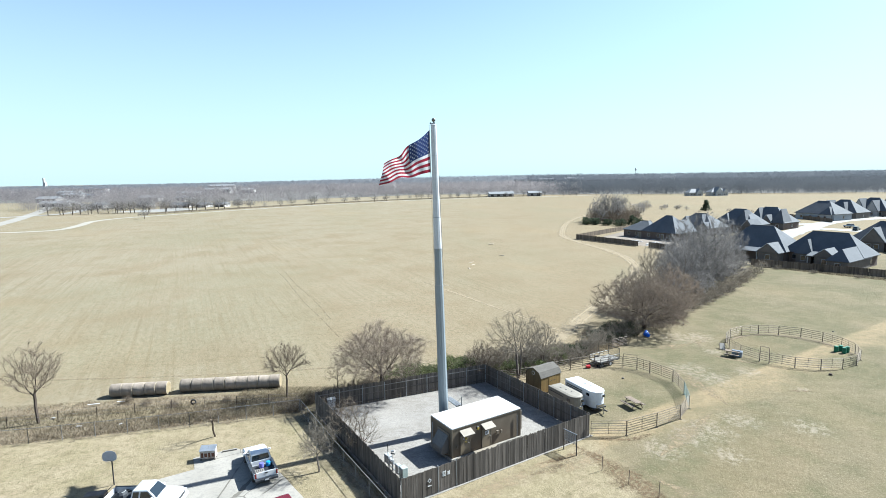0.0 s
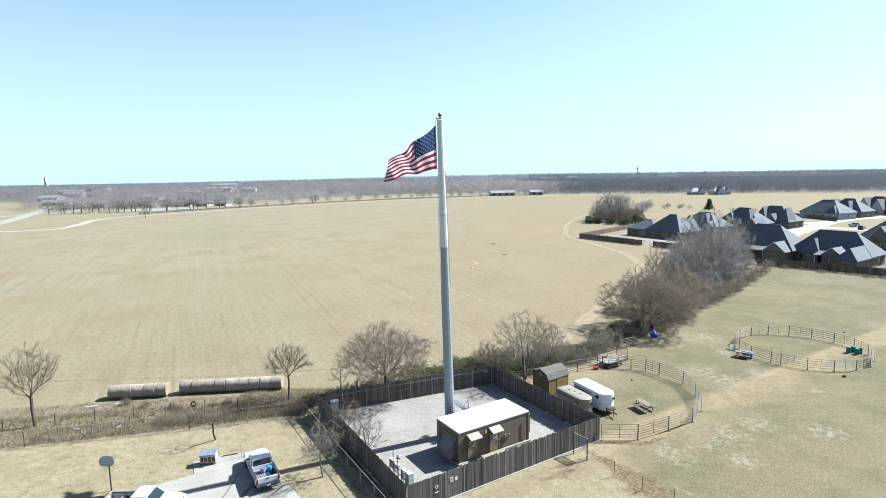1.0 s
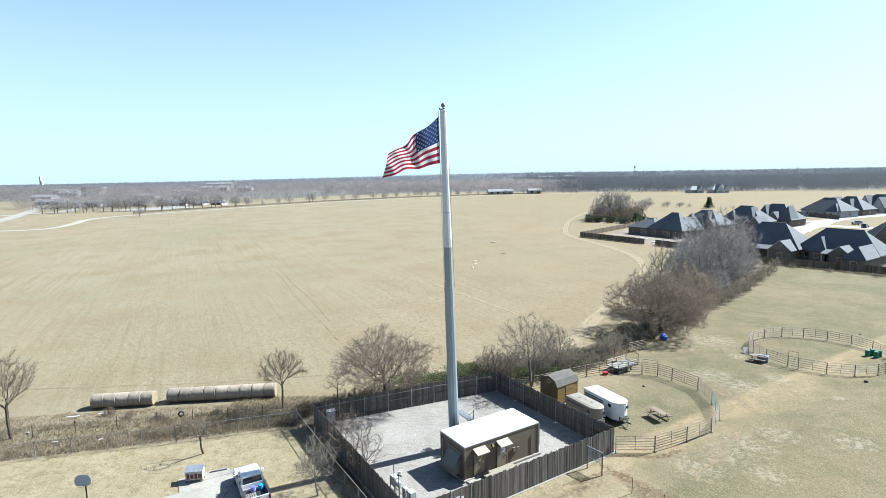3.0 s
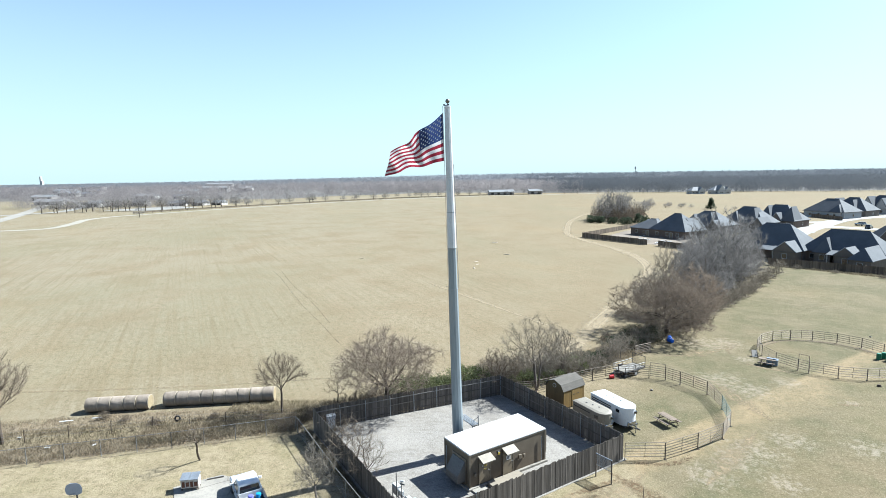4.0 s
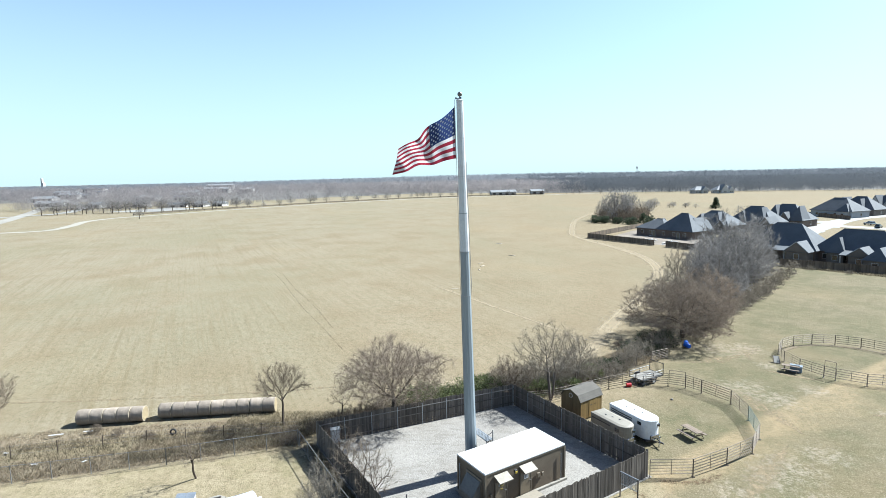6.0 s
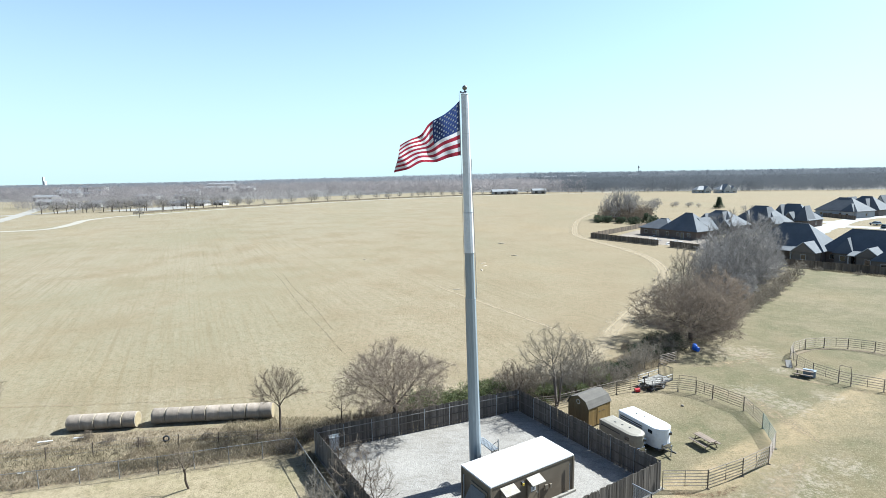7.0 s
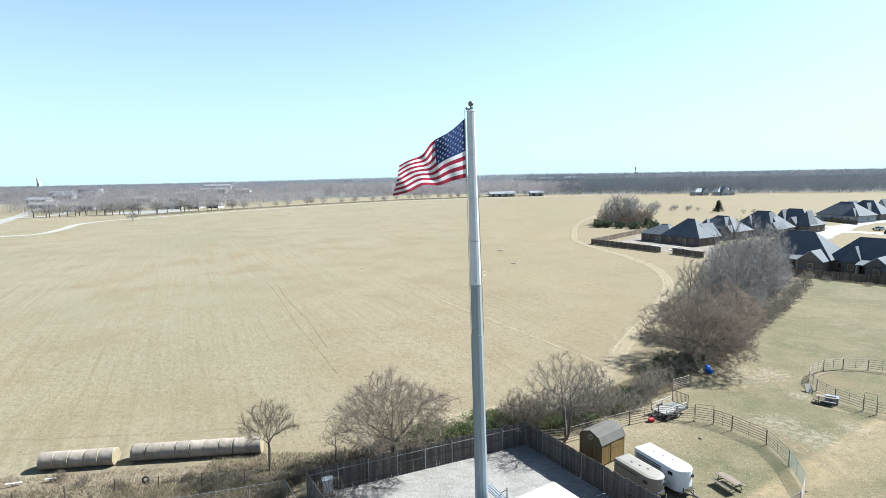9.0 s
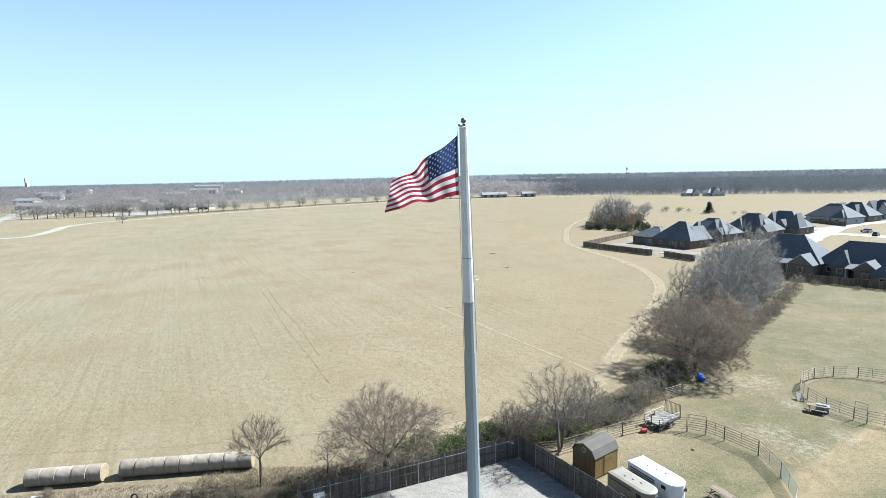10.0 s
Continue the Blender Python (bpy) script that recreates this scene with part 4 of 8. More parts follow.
def ice_bridge():
    ob = thing("cable_bridge", pose(0, 0, 0.03), "galvanised cable bridge grating between the pole and the shelter", "cable bridge")
    a, b = Vector((0.92, 1.25, 3.05)), Vector((2.05, -0.42, 2.95))
    d = (b - a).normalized()
    s = Vector((-d.y, d.x, 0)) * 0.31
    for k in (-1, 1):
        part("rail", tube(a + s * k, b + s * k, 0.04, n=6), M_GALV, ob)
    n = 15
    rot = Matrix.Rotation(math.atan2(d.y, d.x), 3, 'Z')
    for k in range(n + 1):
        p = a.lerp(b, k / n)
        part("grating_bar", box(p + Vector((0, 0, 0.03)), (0.085, 0.6, 0.02), rot), M_GALV, ob)
    for k in (-1, 1):
        q = b + s * k
        part("post", tube((q.x, q.y, 0), (q.x, q.y, 3.75 if k > 0 else 3.0), 0.045, n=8), M_OLD_GALV, ob)
        part("brace", tube(q + Vector((0, 0, 0.65 if k > 0 else 0.0)), b.lerp(a, 0.35) + s * k, 0.025, n=6), M_OLD_GALV, ob)
        part("bracket", tube(a + s * k, Vector((0.55, 0.2, 3.3)), 0.03, n=6), M_OLD_GALV, ob)
    part("collar", tube((0.78, 0.15, 2.6), (0.78, 0.15, 3.7), 0.05, n=8), M_DARK, ob, "dark cable clamp on the pole")
    for k in range(4):
        o = s * (k - 1.5) * 0.42
        part("cable", tube(a + o - Vector((0, 0, 0.10)), b + o - Vector((0, 0, 0.14)), 0.035, n=6), M_BLACK, ob)


ice_bridge()


def meter_rack():
    ob = thing("utility_rack", pose(-3.72, -7.75, 0.03, 0, 0, -55), "utility rack with pale grey electrical cabinets on steel posts", "utility rack")
    for x in (-1.5, -0.6, 0.5, 1.45):
        part("post", tube((x, 0.0, 0), (x, 0.0, 1.15), 0.04, n=8), M_GALV, ob)
    for z in (0.45, 0.95):
        part("strut", box((0, 0.03, z), (3.2, 0.05, 0.06)), M_GALV, ob)
    for x, w, h, z, dep, m in ((-1.3, 0.72, 0.75, 0.72, 0.42, M_CABINET), (-0.55, 0.55, 0.42, 0.82, 0.25, M_CABINET), (0.62, 0.4, 0.85, 0.62, 0.3, M_CABINET), (1.3, 0.62, 1.0, 0.6, 0.5, M_GREENCAB)):
        cab = part("cabinet", box((x, 0.06 + dep / 2, z), (w, dep, h)), m, ob, "pale grey steel cabinet", bevel=0.015)
        part("cabinet_door", box((x, 0.075 + dep, z), (w * 0.86, 0.02, h * 0.86)), m, cab)
        part("latch", box((x + w * 0.32, 0.095 + dep, z), (0.03, 0.02, 0.12)), M_DARK, cab)
    part("mast", tube((-0.85, 0, 0), (-0.85, 0, 2.35), 0.035, n=8), M_DARK, ob, "thin dark steel mast")
    mast = part("mast", tube((-0.1, 0, 0), (-0.1, 0, 2.0), 0.03, n=8), M_DARK, ob)
    part("antenna", tube((-0.1, 0, 2.0), (0.18, 0.1, 2.12), 0.1, 0.07, n=10), M_WHITE, mast, "white dome camera")
    part("antenna", box((-0.1, 0.08, 1.75), (0.42, 0.1, 0.1), turn_z(30)), M_DARK, mast, bevel=0.02)
    part("conduit", tube((0.1, -0.04, 0), (0.1, -0.04, 1.1), 0.03, n=6), M_GALV, ob)


meter_rack()


def pedestal():
    ob = thing("utility_pedestal", pose(-11.95, 5.15, 0.03, 0, 0, 20), "white metal utility pedestal on the gravel", "utility box")
    part("base", box((0, 0, 0.08), (1.1, 0.95, 0.16)), M_CONCRETE, ob, bevel=0.02)
    body = part("body", box((0, 0, 0.75), (0.85, 0.7, 1.2)), M_CABINET, ob, bevel=0.03)
    part("lid", box((0, 0, 1.38), (0.92, 0.77, 0.08)), M_CABINET, ob, bevel=0.02)
    part("door", box((0, -0.36, 0.75), (0.7, 0.03, 1.0)), M_WHITE, body)


pedestal()


def goal_frame():
    ob = thing("pipe_frame", pose(12.2, -4.2, 0, 0, 0, -52), "rusty pipe frame with a sagging net beside the fence", "pipe frame")
    for x in (-0.75, 0.75):
        part("post", tube((x, 0, 0), (x, 0, 2.0), 0.05, n=8), M_PANEL if x < 0 else M_DARK, ob)
    part("crossbar", tube((-0.78, 0, 2.0), (0.78, 0, 2.0), 0.045, n=8), M_GALV, ob)
    part("crossbar", tube((-0.78, 0, 1.05), (0.78, 0, 1.05), 0.03, n=6), M_GALV, ob)
    for k in range(1, 14):
        part("net_cord", tube((-0.75 + k * 1.5 / 14, 0, 1.05), (-0.75 + k * 1.5 / 14, 0, 2.0), 0.014, n=4), M_GALV, ob)
        if k < 9:
            part("net_cord", tube((-0.75, 0, 1.05 + k * 0.95 / 9), (0.75, 0, 1.05 + k * 0.95 / 9), 0.014, n=4), M_GALV, ob)
    me = raw_mesh("net", [(-0.75, 0, 1.05), (0.75, 0, 1.05), (0.75, 0, 1.98), (-0.75, 0, 1.98)], [(0, 1, 2, 3)])
    uv = me.uv_layers.new(name="uv")
    for loop, c in zip(me.loops, ((0, 0), (1.5, 0), (1.5, 0.93), (0, 0.93))):
        uv.data[loop.index].uv = c
    mesh_part("net", me, M_CHAIN, ob)


goal_frame()
for x, y in ((15.9, -9.5), (17.7, -11.3), (14.3, -7.3)):
    ob = thing("fence_stake", pose(x, y, 0, 2, 1, 0), "rusty steel stake standing in the grass", "stake", "row of stakes")
    part("stake", tube((0, 0, -0.1), (0, 0, 1.35), 0.03, n=5), M_PANEL, ob)

# ---- pasture: shed, trailers, corral ----


def barn_shed():
    """A small gambrel-roofed garden shed; local x runs along the ridge."""
    ob = thing("garden_shed", pose(12.15, 11.05, 0, 0, 0, 37), "small stained wooden barn shed with a grey shingle gambrel roof", "shed")
    L, W, H = 3.2, 2.5, 1.95
    prof = [(-W / 2, H), (-W / 2 * 0.72, H + 0.62), (0, H + 1.0), (W / 2 * 0.72, H + 0.62), (W / 2, H)]
    part("skid", box((0, 0, 0.08), (L - 0.1, W - 0.3, 0.16)), M_BARK_DARK, ob)
    for x in (-L / 2, L / 2):
        wall = part("gable_wall", prism([(-W / 2, 0.12), *prof, (W / 2, 0.12)], 'x', x - 0.03, x + 0.03), M_SHED_SHADED, ob)
        for k in range(6):
            y = -W / 2 + (k + 0.5) * W / 6
            part("batten", box((x + (0.04 if x > 0 else -0.04), y, 1.15), (0.03, 0.05, 2.0)), M_SHED_SHADED, wall)
        hole = part("round_vent", tube((x - 0.06, 0, H + 0.42), (x + 0.06, 0, H + 0.42), 0.24, n=16), M_TRIM, ob, "white round gable vent")
        part("vent_panel", tube((x - 0.075, 0, H + 0.42), (x + 0.075, 0, H + 0.42), 0.17, n=16), M_SHED_SHADED, hole)
    for y in (-W / 2, W / 2):
        for k in range(16):
            part("siding_board", box((-L / 2 + (k + 0.5) * L / 16, y, 1.04), (L / 16 * 0.96, 0.04, 1.84)), M_SHED, ob)
    big = [(y * 1.06, z + 0.03) for y, z in prof]
    for a, b in zip(big, big[1:]):
        rows = 5
        for r in range(rows):
            p, q = Vector(a).lerp(Vector(b), r / rows), Vector(a).lerp(Vector(b), (r + 1.12) / rows)
            out = 0.035
            part("shingle_course", prism([(p.x, p.y), (q.x, q.y), (q.x, q.y + out), (p.x, p.y + out)], 'x', -L / 2 - 0.12, L / 2 + 0.12), M_SHINGLE_SHED, ob)
    door = part("door", box((0.25, -W / 2 - 0.03, 1.0), (1.2, 0.04, 1.7)), M_SHED, ob)
    for s in (-0.3, 0.3):
        part("hinge", box((0.25 + s, -W / 2 - 0.06, 1.4), (0.3, 0.01, 0.05)), M_DARK, door)


barn_shed()


def horse_trailer(m, L, W, H, skin, top, label, slats):
    """A rounded-nose stock trailer; local +x is the nose."""
    ob = thing("horse_trailer", m, label, "trailer")

    def outline(w, l, r):
        pts = [(-l / 2, -w / 2), (l / 2 - r, -w / 2)]
        pts += [(l / 2 - r + r * math.sin(a), -w / 2 + (w / 2) * (1 - math.cos(a))) for a in [math.pi / 2 * k / 6 for k in range(1, 7)]]
        pts += [(x, -y) for x, y in pts[::-1][1:]]
        return pts

    z0 = 0.5
    body = part("body", loft([[(x, y, z0) for x, y in outline(W, L, 0.9)], [(x, y, H - 0.12) for x, y in outline(W, L, 0.9)]]), skin, ob)
    part("roof", loft([[(x, y, H - 0.12) for x, y in outline(W + 0.06, L + 0.06, 0.92)], [(x, y, H - 0.04) for x, y in outline(W + 0.02, L + 0.02, 0.9)], [(x, y, H + 0.03) for x, y in outline(W - 0.5, L - 0.5, 0.7)]]), top, ob)
    for s in (-1, 1):
        for k in range(slats):
            part("air_slat", box((-L * 0.18, s * (W / 2 + 0.005), H - 0.42 - 0.2 * k), (L * 0.55, 0.03, 0.11)), M_DARK, body, "dark open ventilation slot")
        part("window", box((L * 0.28, s * (W / 2 + 0.005), H - 0.5), (0.45, 0.03, 0.3)), M_GLASS, body)
        fender = part("fender", prism([(-0.95, 0.45), (-0.75, 0.88), (0.75, 0.88), (0.95, 0.45)], 'y', s * (W / 2 + 0.02), s * (W / 2 + 0.26)), skin, ob)
        for x in (-0.45, 0.45):
            w = part("wheel", tube((x, s * (W / 2 - 0.02), 0.34), (x, s * (W / 2 + 0.2), 0.34), 0.34, n=18), M_BLACK, ob)
            part("rim", tube((x, s * (W / 2 + 0.18), 0.34), (x, s * (W / 2 + 0.215), 0.34), 0.19, n=12), M_CHROME, w)
        part("clearance_lamp", box((L / 2 - 0.75, s * (W / 2 - 0.06), H - 0.2), (0.12, 0.06, 0.05)), M_LAMP_RED, body)
    part("nose_window", box((L / 2 - 0.12, 0.32, H - 0.52), (0.3, 0.42, 0.2), turn_z(-35)), M_GLASS, body)
    part("gravel_guard", box((L / 2 - 0.18, 0, z0 + 0.22), (0.36, W * 0.55, 0.4)), M_CHROME, body, bevel=0.03)
    part("floor_frame", box((0, 0, z0 - 0.06), (L - 0.3, W - 0.1, 0.12)), M_DARK, ob)
    for s in (-1, 1):
        part("tongue", tube((L / 2 - 0.7, s * 0.5, z0 - 0.04), (L / 2 + 0.75, 0, z0 - 0.04), 0.05, n=6), M_DARK, ob)
    part("coupler", box((L / 2 + 0.82, 0, z0), (0.3, 0.12, 0.12)), M_DARK, ob, bevel=0.02)
    part("jack", tube((L / 2 + 0.45, 0, 0.0), (L / 2 + 0.45, 0, 0.95), 0.04, n=8), M_GALV, ob)
    part("rear_door", box((-L / 2 - 0.02, 0, 1.3), (0.05, W - 0.25, H - 0.95)), skin, ob)
    for k in range(3):
        part("roof_vent", box((-L * 0.2 + k * L * 0.17, 0.15 * (k - 1), H + 0.045), (0.16, 0.1, 0.04)), M_DARK, ob)
    return ob


horse_trailer(pose(16.15, 6.55, 0, 0, 0, -63), 4.9, 1.8, 2.3, M_TRAILER_WHITE, M_TRAILER_WHITE, "white two-horse trailer with a rounded nose on the grass", 3)
horse_trailer(pose(13.85, 5.6, 0, 0, 0, -61), 4.2, 1.65, 2.02, M_TRAILER_TAN, M_TRAILER_TOP, "faded tan horse trailer with a rounded nose on the grass", 1)


def utility_trailer():
    ob = thing("utility_trailer", pose(21.85, 19.95, 0, 0, 0, 33), "black open utility trailer with a pale deck and mesh tailgate", "trailer")
    L, W, z = 3.6, 1.9, 0.62
    for k in range(9):
        part("deck_board", box((0, -W / 2 + (k + 0.5) * W / 9, z), (L, W / 9 * 0.93, 0.05)), M_DECK, ob)
    for s in (-1, 1):
        part("frame_rail", box((0, s * W / 2, z - 0.08), (L, 0.08, 0.12)), M_DARK, ob)
        part("side_rail", tube((-L / 2, s * W / 2, z + 0.6), (L / 2, s * W / 2, z + 0.6), 0.045, n=6), M_DARK, ob)
        part("side_rail", tube((-L / 2, s * W / 2, z + 0.3), (L / 2, s * W / 2, z + 0.3), 0.03, n=6), M_DARK, ob)
        for x in (-L / 2, 0, L / 2):
            part("stake", tube((x, s * W / 2, z - 0.1), (x, s * W / 2, z + 0.6), 0.04, n=6), M_DARK, ob)
        w = part("wheel", tube((-0.2, s * (W / 2 + 0.08), 0.33), (-0.2, s * (W / 2 + 0.28), 0.33), 0.33, n=18), M_BLACK, ob)
        part("rim", tube((-0.2, s * (W / 2 + 0.1), 0.33), (-0.2, s * (W / 2 + 0.29), 0.33), 0.18, n=12), M_CABINET, w)
        part("fender", prism([(-0.7, 0.55), (-0.5, 0.75), (0.1, 0.75), (0.3, 0.55)], 'y', s * (W / 2 + 0.05), s * (W / 2 + 0.3)), M_DARK, ob)
        part("tongue", tube((-L / 2, s * 0.6, z - 0.1), (-L / 2 - 1.2, 0, z - 0.1), 0.04, n=6), M_DARK, ob)
        part("axle", tube((-0.2, 0, 0.33), (-0.2, s * W / 2, 0.33), 0.04, n=6), M_DARK, ob)
    gate = part("tailgate", tube((L / 2, -W / 2, z), (L / 2, -W / 2, z + 1.35), 0.035, n=6), M_DARK, ob)
    part("gate_bar", tube((L / 2, W / 2, z), (L / 2, W / 2, z + 1.35), 0.035, n=6), M_DARK, gate)
    for h in (0.03, 1.33):
        part("gate_bar", tube((L / 2, -W / 2, z + h), (L / 2, W / 2, z + h), 0.035, n=6), M_DARK, gate)
    for k in range(1, 12):
        y = -W / 2 + W * k / 12
        part("gate_bar", tube((L / 2, y, z), (L / 2, y, z + 1.33), 0.02, n=4), M_DARK, gate)
    part("jack_stand", tube((-L / 2 - 1.0, 0, 0), (-L / 2 - 1.0, 0, 0.7), 0.04, n=6), M_DARK, ob)


utility_trailer()
ob = thing("lawn_mower", pose(20.9, 18.35, 0, 0, 0, 30), "small dark push mower on the grass", "mower")
part("deck", box((0, 0, 0.2), (0.75, 0.55, 0.18)), M_DARK, ob, bevel=0.05)
part("engine", tube((0.05, 0, 0.28), (0.05, 0, 0.5), 0.17, n=10), M_DARK, ob)
for x in (-0.3, 0.3):
    for y in (-0.28, 0.28):
        part("wheel", tube((x, y - 0.03, 0.13), (x, y + 0.03, 0.13), 0.13, n=12), M_BLACK, ob)
part("push_bar", tube((-0.3, 0, 0.3), (-0.95, 0, 0.95), 0.02, n=5), M_DARK, ob)
ob = thing("barrel", pose(19.12, 17.95, 0) @ Matrix.Scale(0.75, 4), "red plastic barrel lying beside the corral panels", "barrel")
part("body", tube((-0.3, 0, 0.3), (0.35, 0.1, 0.3), 0.27, 0.3, n=16), M_RED, ob, smooth=False)
part("rim", tube((0.33, 0.1, 0.3), (0.38, 0.11, 0.3), 0.33, n=16), M_RED, ob)


def corral_panel(L, H=1.5, bars=6, material=None, tall=0.0):
    """One welded tube panel along local x with its feet; tall adds a walk-through arch."""
    ob = thing("corral_panel", Matrix(), "rusty welded tube corral panel", "corral panel", "corral panels")
    m = material or M_PANEL
    for x in (0.03, L - 0.03):
        part("upright", tube((x, 0, 0), (x, 0, H + tall), 0.028, n=6), m, ob)
        part("foot", tube((x, -0.16, 0.03), (x, 0.16, 0.03), 0.028, n=6), m, ob)
    for k in range(bars):
        z = 0.3 + (H - 0.3) * k / (bars - 1)
        part("bar", tube((0.03, 0, z), (L - 0.03, 0, z), 0.029, n=6), m, ob)
    if tall:
        part("arch_bar", tube((0.03, 0, H + tall), (L - 0.03, 0, H + tall), 0.028, n=6), m, ob)
    else:
        part("brace", tube((L / 2, 0, 0.2), (L / 2, 0, H), 0.022, n=5), m, ob)
    return ob


def run_of_panels(line, panel_for):
    for i, (a, b) in enumerate(zip(line, line[1:])):
        a, b = Vector(a), Vector(b)
        d = b - a
        ob = panel_for(i, d.length)
        ob.matrix_world = pose(a.x, a.y, 0, 0, 0, math.degrees(math.atan2(d.y, d.x)))


CORRAL = [(14.85, -1.05), (18.35, -1.0), (21.9, 0.75), (25.0, 2.6), (26.95, 5.1), (28.0, 9.0), (28.25, 12.9), (26.5, 15.9), (25.35, 17.35), (23.75, 18.1)]
run_of_panels(CORRAL, lambda i, L: corral_panel(L, 1.55, 6, M_PANEL_TEAL if i == 4 else M_PANEL, 0.35 if i == 8 else 0.0))
run_of_panels([(23.7, 18.1), (20.2, 18.75), (16.7, 17.35), (13.0, 15.4), (9.3, 13.5), (5.7, 12.9)], lambda i, L: corral_panel(L, 1.5, 6, M_PANEL))
run_of_panels([(24.6, 26.1), (27.2, 27.5)], lambda i, L: corral_panel(L, 1.4, 6, M_PANEL_GREY))
PEN_C, PEN_R = Vector((49.4, 24.75)), 8.1
pen = []
for k in range(19):
    a = radians(-137.4 + 351.6 * min(k, 17) / 17 + (8.4 if k == 18 else 0.0))
    pen.append((PEN_C.x + PEN_R * math.cos(a), PEN_C.y + PEN_R * math.sin(a)))
run_of_panels(pen, lambda i, L: corral_panel(L, 1.42, 5, M_PANEL_GREY if i % 5 < 3 else M_PANEL, 0.0 if i != 17 else 0.7))


def picnic_table(m, label):
    ob = thing("picnic_table", m, label, "picnic table")
    for k in range(5):
        part("table_board", box((0, -0.3 + k * 0.15, 0.75), (1.85, 0.14, 0.04)), M_PICNIC, ob)
    for s in (-1, 1):
        for k in range(2):
            part("seat_board", box((0, s * (0.66 + k * 0.14), 0.44), (1.85, 0.13, 0.04)), M_PICNIC, ob)
        for x in (-0.65, 0.65):
            part("leg", tube((x, s * 0.25, 0.73), (x, s * 0.72, 0), 0.045, n=4), M_PICNIC, ob)
    for x in (-0.65, 0.65):
        part("seat_beam", box((x, 0, 0.40), (0.05, 1.55, 0.09)), M_PICNIC, ob)
        part("top_beam", box((x, 0, 0.70), (0.05, 0.7, 0.06)), M_PICNIC, ob)
    return ob


picnic_table(pose(21.15, 5.8, 0, 0, 0, -68) @ Matrix.Scale(1.05, 4), "weathered brown wooden picnic table on the corral grass")
picnic_table(pose(40.1, 22.3, 0, 0, 0, -35), "weathered picnic table beside the round pen")
ob = thing("storage_box", pose(40.75, 22.3, 0.0, 0, 0, -35), "blue-grey metal feed box beside the round pen", "feed box")
part("body", box((0, 0, 0.36), (1.25, 0.8, 0.7)), M_TROUGH, ob, bevel=0.03)
part("lid", box((0, 0, 0.74), (1.32, 0.86, 0.06)), M_TROUGH, ob, bevel=0.02)
ob = thing("loading_ramp", pose(40.3, 25.6, 0, 0, 0, 70), "pale wooden ramp leaning on the round pen", "ramp")
part("board", box((0, 0, 0.37), (1.2, 0.6, 0.05), Matrix.Rotation(radians(-32), 3, 'Y')), M_DECK, ob)
for s in (-0.4, 0.4):
    part("side", box((0, s * 0.85, 0.36), (1.2, 0.05, 0.1), Matrix.Rotation(radians(-32), 3, 'Y')), M_PICNIC, ob)


def drum(m, label, material, r=0.29, h=0.88, group="barrels"):
    ob = thing("barrel", m, label, "barrel", group)
    part("body", loft([ring(r * 0.94, 0, 18), ring(r, 0.05, 18), ring(r, h * 0.33, 18), ring(r * 1.04, h * 0.35, 18), ring(r, h * 0.37, 18), ring(r, h * 0.66, 18), ring(r * 1.04, h * 0.68, 18), ring(r, h * 0.7, 18), ring(r, h - 0.04, 18), ring(r * 0.93, h, 18)]), material, ob)
    part("lid", loft([ring(r * 0.85, h, 18), ring(r * 0.85, h + 0.02, 18)]), material, ob)
    return ob


for x, y in ((55.35, 23.9), (56.0, 23.2), (56.7, 23.6), (56.2, 24.2)):
    drum(pose(x, y, 0), "green plastic barrel inside the round pen", M_GREEN, 0.27, 0.8)
for x, y, a in ((31.5, 32.4, 20), (32.1, 33.5, -15)):
    ob = drum(pose(x, y, 0.3, 90, 0, a), "blue plastic barrel lying under the bare tree", M_BLUE, 0.3, 0.9)
ob = thing("stump", pose(48.55, 14.85, 0), "small dark tree stump in the pasture", "stump")
part("wood", loft([ring(0.24, 0, 9), ring(0.18, 0.14, 9), ring(0.16, 0.22, 9)]), M_BARK_DARK, ob)
for x, y in ((22.6, 14.2), (61.5, 33.6), (46.0, 2.0)):
    ob = thing("rock", pose(x, y, 0, 0, 0, x * 40), "small stone lying in the grass", "stone")
    part("stone", loft([ring(0.15, 0, 7), ring(0.16, 0.08, 7), ring(0.08, 0.15, 7)]), M_STONE, ob)

# ---- hay bales ----


